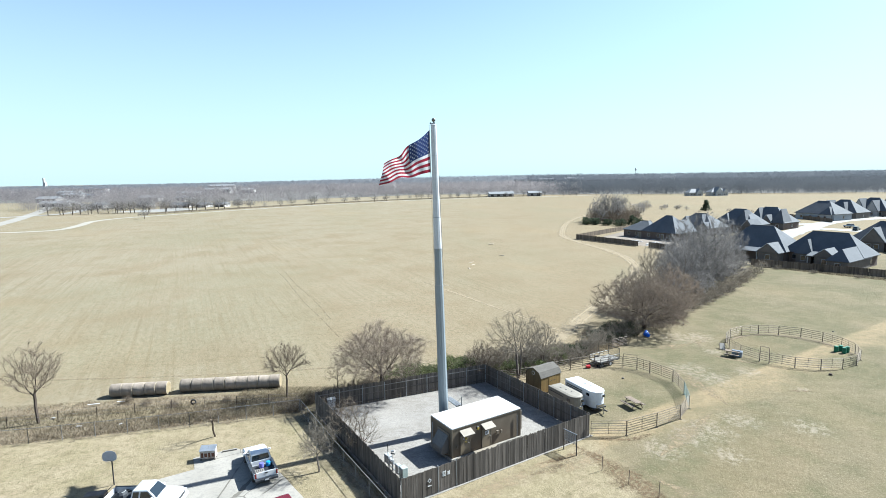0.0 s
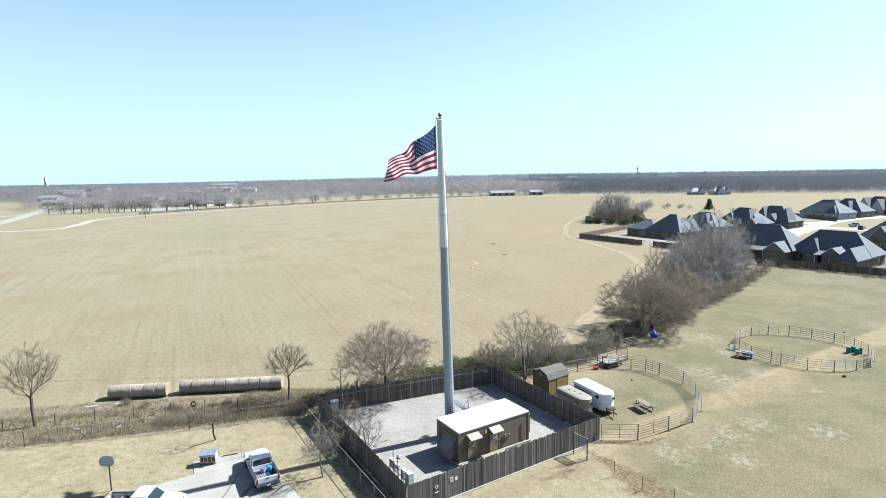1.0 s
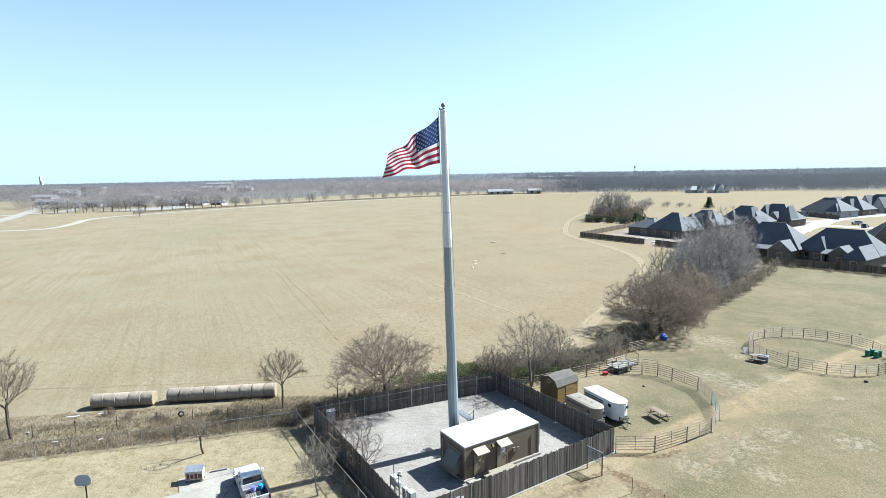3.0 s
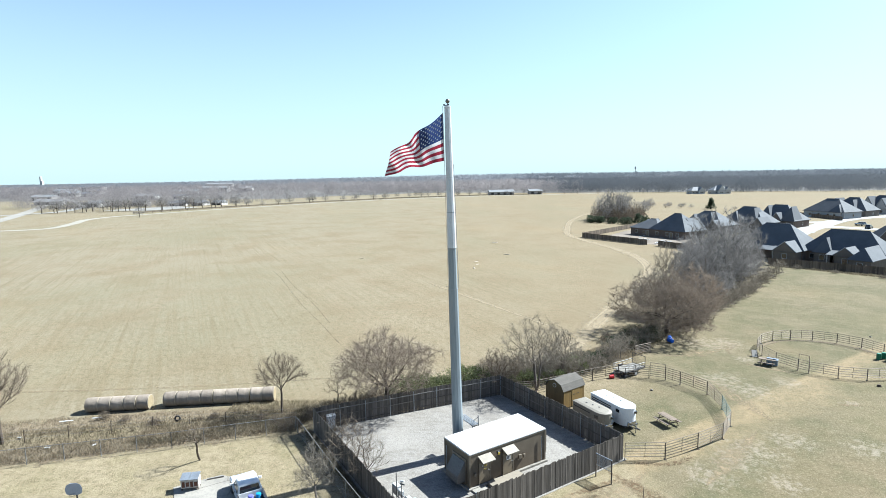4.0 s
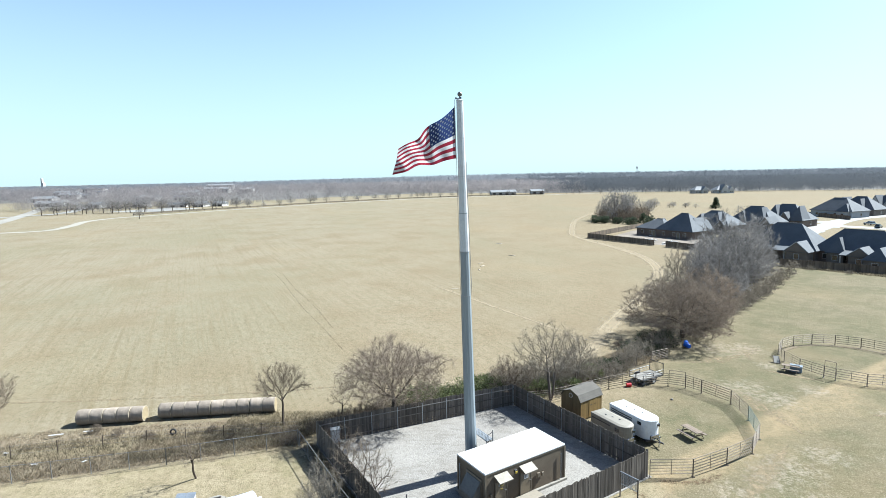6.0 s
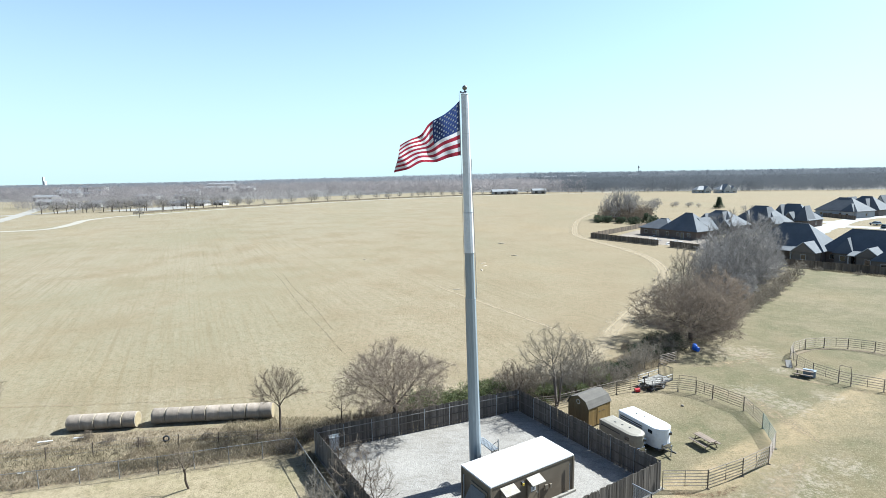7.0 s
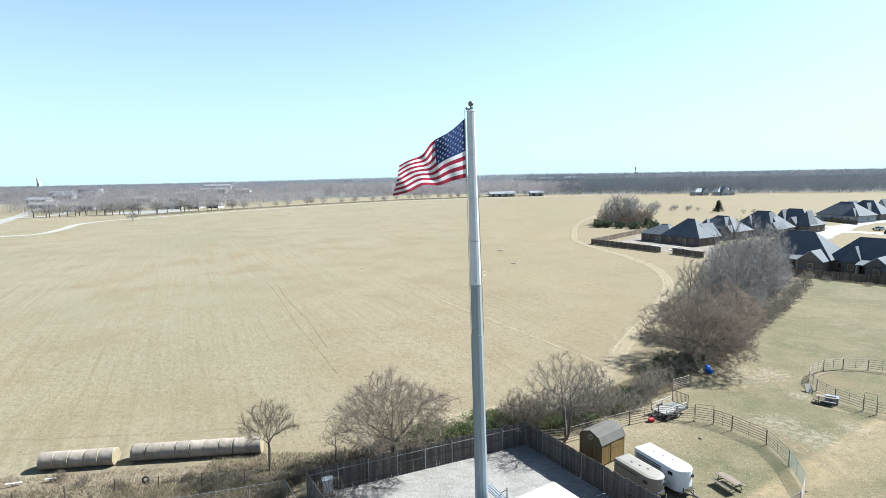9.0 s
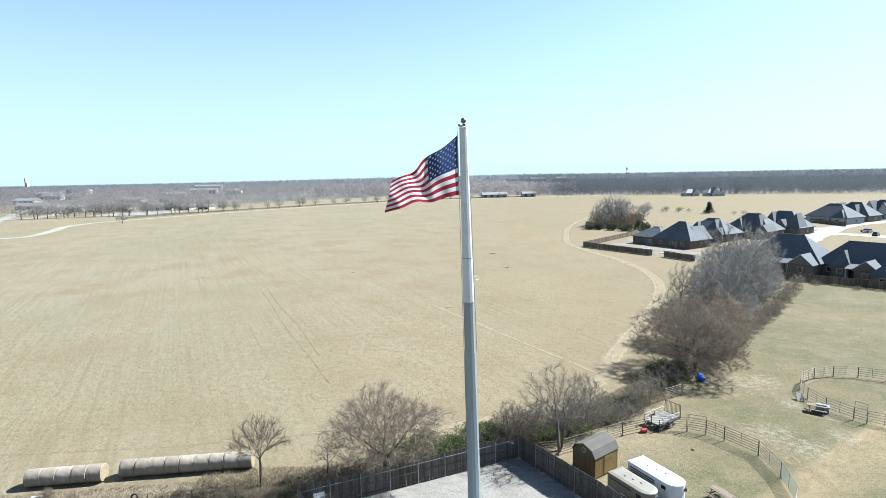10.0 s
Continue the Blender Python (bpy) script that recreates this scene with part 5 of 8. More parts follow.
def bale(m):
    ob = thing("hay_bale", m, "round hay bale in grey weathered net wrap", "hay bale", "rows of hay bales")
    w, r = 1.275, 0.76
    prof = [(-w / 2, r * 0.955), (-w / 2 + 0.03, r * 0.99), (-w / 2 + 0.05, r), (-w * 0.33, r), (-w * 0.2, r), (-w * 0.08, r), (w * 0.06, r * 1.005), (w * 0.2, r), (w * 0.34, r), (w / 2 - 0.05, r), (w / 2 - 0.03, r * 0.99), (w / 2, r * 0.955)]
    n = 36

    def skin(x, q, k):
        a = 2 * math.pi * k / n
        q += 0.035 * noise.noise(Vector((x * 2.2, 2.5 * math.cos(a), 2.5 * math.sin(a)))) * (1 if abs(x) < w / 2 - 0.04 else 0)
        return (x, q * math.cos(a), r + q * math.sin(a))

    rings = [[skin(x, q, k) for k in range(n)] for x, q in prof]
    part("roll", loft(rings, cap=False), M_HAY, ob, smooth=True)
    lip = [[(x, q * math.cos(2 * math.pi * k / n), r + q * math.sin(2 * math.pi * k / n)) for k in range(n)] for x, q in ((w / 2 - 0.035, r * 0.99), (w / 2 - 0.03, r * 1.012), (w / 2 + 0.012, r * 1.006), (w / 2 + 0.012, r * 0.94))]
    part("straw_lip", loft(lip, cap=False), M_STRAW, ob, "pale straw edge bulging past the wrap")
    for s in (-1, 1):
        x = s * w / 2
        rr = [[(x + s * o, q * math.cos(2 * math.pi * k / n), r + q * math.sin(2 * math.pi * k / n)) for k in range(n)] for q, o in ((r * 0.955, 0.0), (r * 0.7, 0.012), (r * 0.4, -0.005), (r * 0.02, 0.01))]
        part("end_face", loft(rr, cap=False), M_HAY_END, ob, "tan cut straw end")
    return ob


first = None
for (x0, y0), (x1, y1), n in (((-39.2, 9.5), (-32.8, 10.35), 5), ((-31.55, 10.95), (-19.85, 12.35), 9)):
    ang = math.degrees(math.atan2(y1 - y0, x1 - x0))
    rnd = random.Random(n)
    for i in range(n):
        t = (i + 0.5) / n
        p = pose(x0 + (x1 - x0) * t, y0 + (y1 - y0) * t + rnd.uniform(-0.02, 0.02), -0.02, 0, 0, ang + rnd.uniform(-2.2, 2.2)) @ Matrix.Translation((0, 0, 0.76)) @ Matrix.Rotation(rnd.uniform(0, 6.28), 4, 'X') @ Matrix.Translation((0, 0, -0.76)) @ Matrix.Diagonal((1, 1 + rnd.uniform(-0.01, 0.01), 1 + rnd.uniform(-0.015, 0.012), 1))
        if first is None:
            first = bale(p)
        else:
            copy_thing(first, p)

# ---- driveway: pickups, car, hoop ----


def pickup(m, label):
    """An extended-cab pickup; local +x is the front."""
    ob = thing("pickup_truck", m, label, "pickup")
    W = 1.92
    body = part("body", prism([(-2.85, 0.5), (-2.85, 0.72), (-0.72, 0.72), (-0.72, 1.12), (1.15, 1.14), (2.35, 1.06), (2.72, 0.94), (2.78, 0.5)], 'y', -W / 2, W / 2), M_CARPAINT, ob, bevel=0.09)
    part("hood_bulge", loft([[(1.05, -0.72, 1.12), (1.05, 0.72, 1.12), (2.6, 0.6, 0.98), (2.6, -0.6, 0.98)], [(1.2, -0.6, 1.17), (1.2, 0.6, 1.17), (2.4, 0.48, 1.06), (2.4, -0.48, 1.06)]]), M_CARPAINT, body, smooth=True)
    cab = part("cab", loft([[(-0.72, -0.9, 1.1), (1.25, -0.9, 1.1), (1.25, 0.9, 1.1), (-0.72, 0.9, 1.1)], [(-0.6, -0.76, 1.72), (0.62, -0.76, 1.72), (0.62, 0.76, 1.72), (-0.6, 0.76, 1.72)], [(-0.45, -0.66, 1.80), (0.45, -0.66, 1.80), (0.45, 0.66, 1.80), (-0.45, 0.66, 1.80)]]), M_CARPAINT, ob, bevel=0.03)
    part("windshield", loft([[(1.20, -0.80, 1.15), (1.20, 0.80, 1.15), (0.64, 0.68, 1.69), (0.64, -0.68, 1.69)], [(1.235, -0.80, 1.16), (1.235, 0.80, 1.16), (0.675, 0.68, 1.70), (0.675, -0.68, 1.70)]]), M_GLASS, cab, "tinted windscreen")
    part("rear_window", loft([[(-0.71, -0.74, 1.22), (-0.71, 0.74, 1.22), (-0.62, 0.66, 1.64), (-0.62, -0.66, 1.64)], [(-0.745, -0.74, 1.21), (-0.745, 0.74, 1.21), (-0.655, 0.66, 1.65), (-0.655, -0.66, 1.65)]]), M_GLASS, cab)
    for s in (-1, 1):
        def pane(x0, x1, xt0, xt1):
            a = [(x0, s * 0.895, 1.16), (x1, s * 0.895, 1.16), (xt1, s * 0.79, 1.63), (xt0, s * 0.79, 1.63)]
            part("side_window", loft([a, [(x, y + s * 0.012, z) for x, y, z in a]]), M_GLASS, cab)
        pane(0.0, 1.0, 0.05, 0.58)
        pane(-0.6, -0.12, -0.5, -0.08)
        part("mirror", box((0.95, s * 1.07, 1.2), (0.12, 0.24, 0.2)), M_CARPAINT, cab, bevel=0.03)
        side = part("bed_side", box((-1.78, s * (W / 2 - 0.05), 0.93), (2.14, 0.10, 0.46)), M_CARPAINT, ob, bevel=0.03)
        part("bed_rail_cap", box((-1.78, s * (W / 2 - 0.05), 1.175), (2.1, 0.12, 0.03)), M_DARK, side)
        for x in (-1.85, 1.85):
            arch = part("wheel_arch", tube((x, s * (W / 2 - 0.25), 0.48), (x, s * (W / 2 + 0.012), 0.48), 0.45, n=24), M_DARK, ob)
            w = part("wheel", tube((x, s * (W / 2 - 0.22), 0.37), (x, s * (W / 2 + 0.03), 0.37), 0.37, n=24), M_BLACK, ob)
            part("rim", tube((x, s * (W / 2 - 0.1), 0.37), (x, s * (W / 2 + 0.045), 0.37), 0.23, n=16), M_CHROME, w)
            part("hub", tube((x, s * (W / 2), 0.37), (x, s * (W / 2 + 0.06), 0.37), 0.07, n=10), M_DARK, w)
        part("headlight", box((2.72, s * 0.74, 0.82), (0.14, 0.36, 0.18)), M_LAMP_CLEAR, ob, bevel=0.03)
        part("tail_lamp", box((-2.86, s * 0.87, 0.92), (0.08, 0.14, 0.38)), M_LAMP_RED, ob, bevel=0.02)
        part("door_seam", box((-0.05, s * (W / 2 + 0.001), 0.85), (0.015, 0.008, 0.55)), M_DARK, ob)
        part("door_handle", box((0.1, s * (W / 2 + 0.012), 1.0), (0.16, 0.03, 0.04)), M_DARK, ob)
    part("bed_floor", box((-1.78, 0, 0.74), (2.1, W - 0.2, 0.04)), M_BEDLINER, ob, "dark ribbed bed liner")
    for k in range(9):
        part("bed_rib", box((-1.78, -0.72 + k * 0.18, 0.765), (2.05, 0.07, 0.015)), M_BEDLINER, ob)
    part("bed_front", box((-0.76, 0, 0.95), (0.06, W - 0.2, 0.44)), M_CARPAINT, ob)
    tail = part("tailgate", box((-2.82, 0, 0.93), (0.08, W - 0.36, 0.48)), M_CARPAINT, ob, bevel=0.02)
    part("latch", box((-2.87, 0, 1.05), (0.02, 0.26, 0.08)), M_DARK, tail)
    part("rear_bumper", box((-2.98, 0, 0.55), (0.26, W - 0.04, 0.2)), M_BEDLINER, ob, "dark step bumper", bevel=0.03)
    part("plate", box((-3.115, 0, 0.58), (0.01, 0.32, 0.13)), M_WHITE, ob)
    part("front_bumper", box((2.82, 0, 0.52), (0.2, W - 0.02, 0.24)), M_CARPAINT, ob, bevel=0.05)
    part("grille", box((2.775, 0, 0.80), (0.05, 0.95, 0.2)), M_DARK, ob, bevel=0.01)
    part("undertray", box((0, 0, 0.45), (5.2, W - 0.5, 0.2)), M_DARK, ob)
    return ob


truck_a = pickup(pose(-15.6, -6.95, 0.04, 0, 0, 121), "white extended-cab pickup with a dark bed on the concrete")
pickup(pose(-22.6, -12.4, 0.04, 0, 0, 3), "white extended-cab pickup with a loaded bed parked on the concrete")
for dx, dy, mat, txt in ((-1.25, 0.05, M_VIOLET, "violet plastic drum in the pickup bed"), (-1.25, -0.5, M_LIGHTBLUE, "light blue plastic drum in the pickup bed")):
    drum(truck_a.matrix_world @ Matrix.Translation((dx, dy, 0.77)), txt, mat, 0.2, 0.36, "drums in the pickup bed")
q = truck_a.matrix_world @ Matrix.Translation((-2.0, 0.35, 0.77))
ob = thing("pallet", q, "small pale wooden pallet in the pickup bed", "pallet")
for k in range(5):
    part("slat", box((0, -0.32 + k * 0.16, 0.07), (0.8, 0.11, 0.03)), M_RAIL, ob)
for x in (-0.33, 0, 0.33):
    part("runner", box((x, 0, 0.03), (0.06, 0.75, 0.05)), M_PICNIC, ob)
q = pose(-23.3, -12.1, 0.04, 0, 0, 12) @ Matrix.Translation((-1.3, 0.1, 0.77))
ob = thing("dark_bundle", q, "dark tarpaulin bundle in the pickup bed", "bundle")
part("bundle", loft([ring(0.45, 0, 9), ring(0.42, 0.2, 9), ring(0.25, 0.42, 9)]), M_BEDLINER, ob)
part("strap", loft([ring(0.30, 0.34, 9), ring(0.27, 0.40, 9)]), M_WHITE, ob)


def red_car():
    ob = thing("red_car", pose(-10.9, -14.2, 0.04, 0, 0, 124), "dark red sedan parked on the concrete", "car")
    part("body", loft([[(-2.2, -0.82, 0.3), (2.2, -0.8, 0.3), (2.2, 0.8, 0.3), (-2.2, 0.82, 0.3)], [(-2.3, -0.88, 0.6), (2.3, -0.84, 0.6), (2.3, 0.84, 0.6), (-2.3, 0.88, 0.6)], [(-2.2, -0.82, 0.92), (2.15, -0.74, 0.82), (2.15, 0.74, 0.82), (-2.2, 0.82, 0.92)]]), M_REDPAINT, ob, bevel=0.05)
    cab = part("cabin", loft([[(-1.7, -0.78, 0.9), (0.95, -0.78, 0.88), (0.95, 0.78, 0.88), (-1.7, 0.78, 0.9)], [(-0.95, -0.6, 1.4), (0.15, -0.6, 1.4), (0.15, 0.6, 1.4), (-0.95, 0.6, 1.4)]]), M_GLASS, ob, "dark glazed cabin")
    part("roof_panel", box((-0.4, 0, 1.41), (1.2, 1.22, 0.05)), M_REDPAINT, cab, bevel=0.02)
    for x in (-1.35, 1.4):
        for s in (-1, 1):
            w = part("wheel", tube((x, s * 0.68, 0.32), (x, s * 0.89, 0.32), 0.32, n=20), M_BLACK, ob)
            part("rim", tube((x, s * 0.8, 0.32), (x, s * 0.9, 0.32), 0.2, n=14), M_CHROME, w)
    for s in (-1, 1):
        part("headlight", box((2.22, s * 0.6, 0.66), (0.1, 0.3, 0.14)), M_LAMP_CLEAR, ob)
        part("tail_lamp", box((-2.24, s * 0.62, 0.72), (0.08, 0.32, 0.14)), M_LAMP_RED, ob)


red_car()


def hoop():
    ob = thing("basketball_hoop", pose(-27.1, -9.4, 0.0, 0, 0, 8) @ Matrix.Diagonal((0.85, 0.85, 0.97, 1)), "basketball hoop with a grey fan backboard on a dark post", "basketball hoop")
    part("pole", tube((0, 0, 0), (0, 0, 2.5), 0.06, n=10), M_DARK, ob)
    part("arm", tube((0, 0, 2.4), (0, -0.35, 2.75), 0.05, n=8), M_DARK, ob)
    fan = [(-0.62, 2.5), (-0.35, 2.38), (0.35, 2.38), (0.62, 2.5), (0.68, 2.85), (0.55, 3.15), (0.25, 3.3), (-0.25, 3.3), (-0.55, 3.15), (-0.68, 2.85)]
    board = part("backboard", prism(fan, 'y', -0.40, -0.36), M_BACKBOARD, ob, "grey fan-shaped backboard")
    bm = bmesh.new()
    n = 20
    for k in range(n):
        a, b = 2 * math.pi * k / n, 2 * math.pi * (k + 1) / n
        tube((0.23 * math.cos(a), -0.66 + 0.23 * math.sin(a), 2.5), (0.23 * math.cos(b), -0.66 + 0.23 * math.sin(b), 2.5), 0.012, n=5, bm=bm)
    part("rim", bm, M_PANEL, board)


hoop()


def smoker():
    ob = thing("rabbit_hutch", pose(-20.95, -5.15, 0.04, 0, 0, 9) @ Matrix.Scale(0.84, 4), "weathered white hutch cabinet with a grey metal lid roof", "hutch")
    body = part("body", box((0, 0, 0.68), (1.6, 0.8, 0.95)), M_HUTCH, ob, "stained white cabinet", bevel=0.02)
    for k in range(2):
        part("lid", box((-0.42 + k * 0.84, -0.05, 1.24), (0.8, 1.05, 0.05), Matrix.Rotation(radians(12), 3, 'X')), M_LID, ob, "dull grey sheet metal lid")
    for x in (-0.72, 0.72):
        for y in (-0.34, 0.34):
            part("leg", box((x, y, 0.15), (0.09, 0.09, 0.4)), M_BARK_DARK, ob)
    for k in range(4):
        part("opening", box((-0.55 + k * 0.37, -0.41, 0.6), (0.24 + 0.05 * (k % 2), 0.03, 0.42 + 0.12 * ((k + 1) % 2))), M_RUST, body, "rust-stained opening")


smoker()
ob = thing("timber_beam", pose(-19.6, -3.75, 0.05, 0, 0, 22), "pale timber lying at the concrete edge", "timber")
part("beam", box((0, 0, 0.06), (1.3, 0.14, 0.12)), M_DECK, ob, bevel=0.01)
ob = thing("yard_cart", pose(-27.2, -11.6, 0.04, 0, 0, 15), "low brown yard cart beside the driveway", "yard cart")
part("tray", box((0, 0, 0.45), (1.5, 0.8, 0.25)), M_PANEL, ob, bevel=0.03)
for x in (-0.5, 0.5):
    for s in (-1, 1):
        part("wheel", tube((x, s * 0.42, 0.22), (x, s * 0.52, 0.22), 0.22, n=14), M_BLACK, ob)
part("bar", tube((0.7, 0, 0.5), (1.2, 0, 0.95), 0.03, n=6), M_DARK, ob)

# ---- trees and plants ----


class Sticks:
    """Collects tapered branches as raw vertices and faces."""

    def __init__(self):
        self.v, self.f = [], []

    def limb(self, pts, radii, n):
        base = len(self.v)
        for i, (p, r) in enumerate(zip(pts, radii)):
            d = (pts[min(i + 1, len(pts) - 1)] - pts[max(i - 1, 0)]).normalized()
            s = d.orthogonal().normalized()
            t = d.cross(s)
            for k in range(n):
                a = 2 * math.pi * k / n
                self.v.append(p + s * (r * math.cos(a)) + t * (r * math.sin(a)))
        for i in range(len(pts) - 1):
            for k in range(n):
                a, b = base + i * n + k, base + i * n + (k + 1) % n
                self.f.append((a, b, b + n, a + n))

    def twig(self, p, q, w, rnd):
        s = Vector((rnd.gauss(0, 1), rnd.gauss(0, 1), rnd.gauss(0, 1)))
        s = (q - p).cross(s).normalized() * w
        b = len(self.v)
        self.v += [p - s, p + s, q]
        self.f.append((b, b + 1, b + 2))

    def mesh(self, name):
        return raw_mesh(name, self.v, self.f)


def skeleton(seed, height, width, stems, points, step, low, trunk, fan, lift, inner):
    """Limbs that grow step by step towards points spread through a dome; gives places, parents and each one's share of tips."""
    g = np.random.default_rng(seed)
    ball = g.normal(size=(points * 2, 3))
    ball /= np.linalg.norm(ball, axis=1, keepdims=True)
    lump = 1 + 0.13 * np.sin(3 * np.arctan2(ball[:, 1], ball[:, 0]) + seed) + 0.10 * np.sin(5 * ball[:, 2] + 2 * np.arctan2(ball[:, 1], ball[:, 0]))
    ball *= (g.random(points * 2) ** inner * lump)[:, None]
    base, floor = height * low, height * max(trunk * 0.8, low * 0.55)
    width, height = width * 0.86, height * 0.9
    aim = np.stack([ball[:, 0] * width / 2, ball[:, 1] * width / 2, base + np.where(ball[:, 2] > 0, ball[:, 2] * (height - base), ball[:, 2] * (base - floor))], 1)[:points]
    at, up, kids = [], [], []
    dist, near = np.full(points, 1e9), np.zeros(points, int)

    def add(p, parent):
        at.append(p)
        up.append(parent)
        kids.append([])
        d = np.linalg.norm(aim - p, axis=1)
        closer = d < dist
        dist[closer], near[closer] = d[closer], len(at) - 1

    for k in range(stems):
        a = 2 * math.pi * (k + 0.6 * g.random()) / stems
        tilt = 0.06 if stems == 1 else fan * g.uniform(0.4, 1.1)
        d = np.array([math.cos(a) * math.sin(tilt), math.sin(a) * math.sin(tilt), math.cos(tilt)])
        p = np.array([math.cos(a), math.sin(a), 0.0]) * (0.0 if stems == 1 else 0.09 * math.sqrt(stems)) - np.array([0, 0, 0.08])
        add(p, -1)
        for j in range(max(1, int(height * trunk / step))):
            d = d + g.normal(size=3) * 0.06
            p = p + d / np.linalg.norm(d) * step
            add(p, len(at) - 1)
    alive = np.ones(points, bool)
    for turn in range(160):
        if not alive.any():
            break
        ids = np.unique(near[alive])
        for i in ids:
            pull = aim[alive & (near == i)] - at[i]
            d = (pull / (np.linalg.norm(pull, axis=1, keepdims=True) + 1e-6)).mean(0)
            d = d / (np.linalg.norm(d) + 1e-6) + g.normal(size=3) * 0.12 + np.array([0, 0, lift])
            if up[i] >= 0:
                old = at[i] - at[up[i]]
                d = d + 0.95 * old / np.linalg.norm(old)
            d /= np.linalg.norm(d)
            back = up[i] >= 0 and float(d @ old) < 0.25 * step
            if back or len(kids[i]) > 2 or any(float(d @ o) > 0.93 for o in kids[i]):
                alive[alive & (near == i) & (g.random(points) < 0.3)] = False
                continue
            kids[i].append(d)
            add(at[i] + d * step, i)
        alive &= dist > step * 1.25
    load = [0.0] * len(at)
    leafless = [True] * len(at)
    for i in range(len(at) - 1, -1, -1):
        if leafless[i]:
            load[i] += 1.0
        if up[i] >= 0:
            load[up[i]] += load[i]
            leafless[up[i]] = False
    return [Vector(p) for p in at], up, load


def bare_tree(seed, m, label, height=7.0, width=6.0, stems=1, points=500, step=0.3, low=0.35, trunk=0.2, lift=0.1, bark=None, twig=None, r=0.14, twig_w=0.012, tips=3, tip_len=0.8, fan=0.5, inner=0.45, name="tree", category="tree", group=""):
    """A leafless tree: forking limbs that thin out along their way and a crown of fine twigs."""
    rnd = random.Random(seed)
    ob = thing(name, m, label, category, group)
    wood, fine = Sticks(), Sticks()
    at, up, load = skeleton(seed, height, width, stems, points, step, low, trunk, fan, lift, inner)
    most = max(load)
    size = [max(r * (q / most) ** 0.6, twig_w * 0.8) for q in load]
    after = {}
    for i, u in enumerate(up):
        if u >= 0:
            after.setdefault(u, []).append(i)
    heads = [(i, None) for i, u in enumerate(up) if u < 0]
    while heads:
        i, root = heads.pop()
        chain = ([root] if root is not None else []) + [i]
        while chain[-1] in after:
            nxt = sorted(after[chain[-1]], key=lambda q: -load[q])
            heads += [(q, chain[-1]) for q in nxt[1:]]
            chain.append(nxt[0])
        cut_at = 0
        while cut_at < len(chain) - 1 and size[chain[cut_at + 1]] > 0.035:
            cut_at += 1
        radii = [min(size[q], size[chain[min(1, len(chain) - 1)]]) if root is not None else size[q] for q in chain]
        pts = [at[q] for q in chain]
        if cut_at > 0:
            wood.limb(pts[:cut_at + 1], radii[:cut_at + 1], 6 if radii[0] > 0.08 else 4)
        if cut_at < len(chain) - 1:
            fine.limb(pts[cut_at:], radii[cut_at:], 3)
    for i, u in enumerate(up):
        if u < 0 or size[i] > 0.04 or load[i] > 6:
            continue
        d = (at[i] - at[u]).normalized()
        for k in range(tips):
            e = (d + Vector((rnd.gauss(0, 0.6), rnd.gauss(0, 0.6), rnd.gauss(0.2, 0.5)))).normalized()
            p = at[u].lerp(at[i], rnd.random())
            q = p + e * tip_len * rnd.uniform(0.4, 1.6)
            fine.twig(p, q, twig_w * 0.8, rnd)
            if k % 2:
                e = (e + Vector((rnd.gauss(0, 0.6), rnd.gauss(0, 0.6), rnd.gauss(0.1, 0.5)))).normalized()
                fine.twig(p.lerp(q, 0.55), p.lerp(q, 0.55) + e * tip_len * 0.5, twig_w * 0.7, rnd)
    for st in (wood, fine):
        for v in st.v:
            v.z = max(v.z, -0.1)
    mesh_part("trunk", wood.mesh("trunk"), bark or M_BARK_DARK, ob)
    mesh_part("crown", fine.mesh("crown"), twig or M_TWIG_BROWN, ob, "fine leafless twigs")
    return ob


def scaled(x, y, turn, s, sz=None):
    return pose(x, y, 0, 0, 0, turn) @ Matrix.Diagonal((s, s, sz or s, 1))


def leafy(seed, m, label, size, clumps, leaves, leaf, material, name="shrub", category="shrub", cone=False):
    """A leafy shrub: short stems and clumps of many small leaves with gaps between."""
    rnd = random.Random(seed)
    ob = thing(name, m, label, category)
    wood = Sticks()
    verts, faces = [], []
    for c in range(clumps):
        z = rnd.uniform(0.12, 1.0) * size[2]
        w = (1.05 - z / size[2]) if cone else math.sqrt(max(0.15, 1 - (z / size[2] - 0.25) ** 2))
        a, q = rnd.uniform(0, 2 * math.pi), math.sqrt(rnd.random()) * w
        ctr = Vector((size[0] * q * math.cos(a), size[1] * q * math.sin(a), z))
        wood.limb([Vector((ctr.x * 0.2, ctr.y * 0.2, 0)), ctr * 0.6, ctr], [0.03, 0.02, 0.006], 3)
        cr = rnd.uniform(0.16, 0.34) * min(size)
        for k in range(leaves):
            o = Vector((rnd.gauss(0, 0.5), rnd.gauss(0, 0.5), rnd.gauss(0, 0.4))) * cr
            p = ctr + o
            p.z = max(p.z, 0.03)
            e1 = Vector((rnd.gauss(0, 1), rnd.gauss(0, 1), rnd.gauss(0, 1))).normalized() * leaf * rnd.uniform(0.6, 1.3)
            e2 = e1.orthogonal().normalized() * leaf * 0.5
            b = len(verts)
            verts += [p - e1, p + e2, p + e1, p - e2]
            faces.append((b, b + 1, b + 2, b + 3))
    mesh_part("woody_base", wood.mesh("woody_base"), M_BARK_DARK, ob)
    mesh_part("foliage", raw_mesh("foliage", verts, faces), material, ob)
    return ob


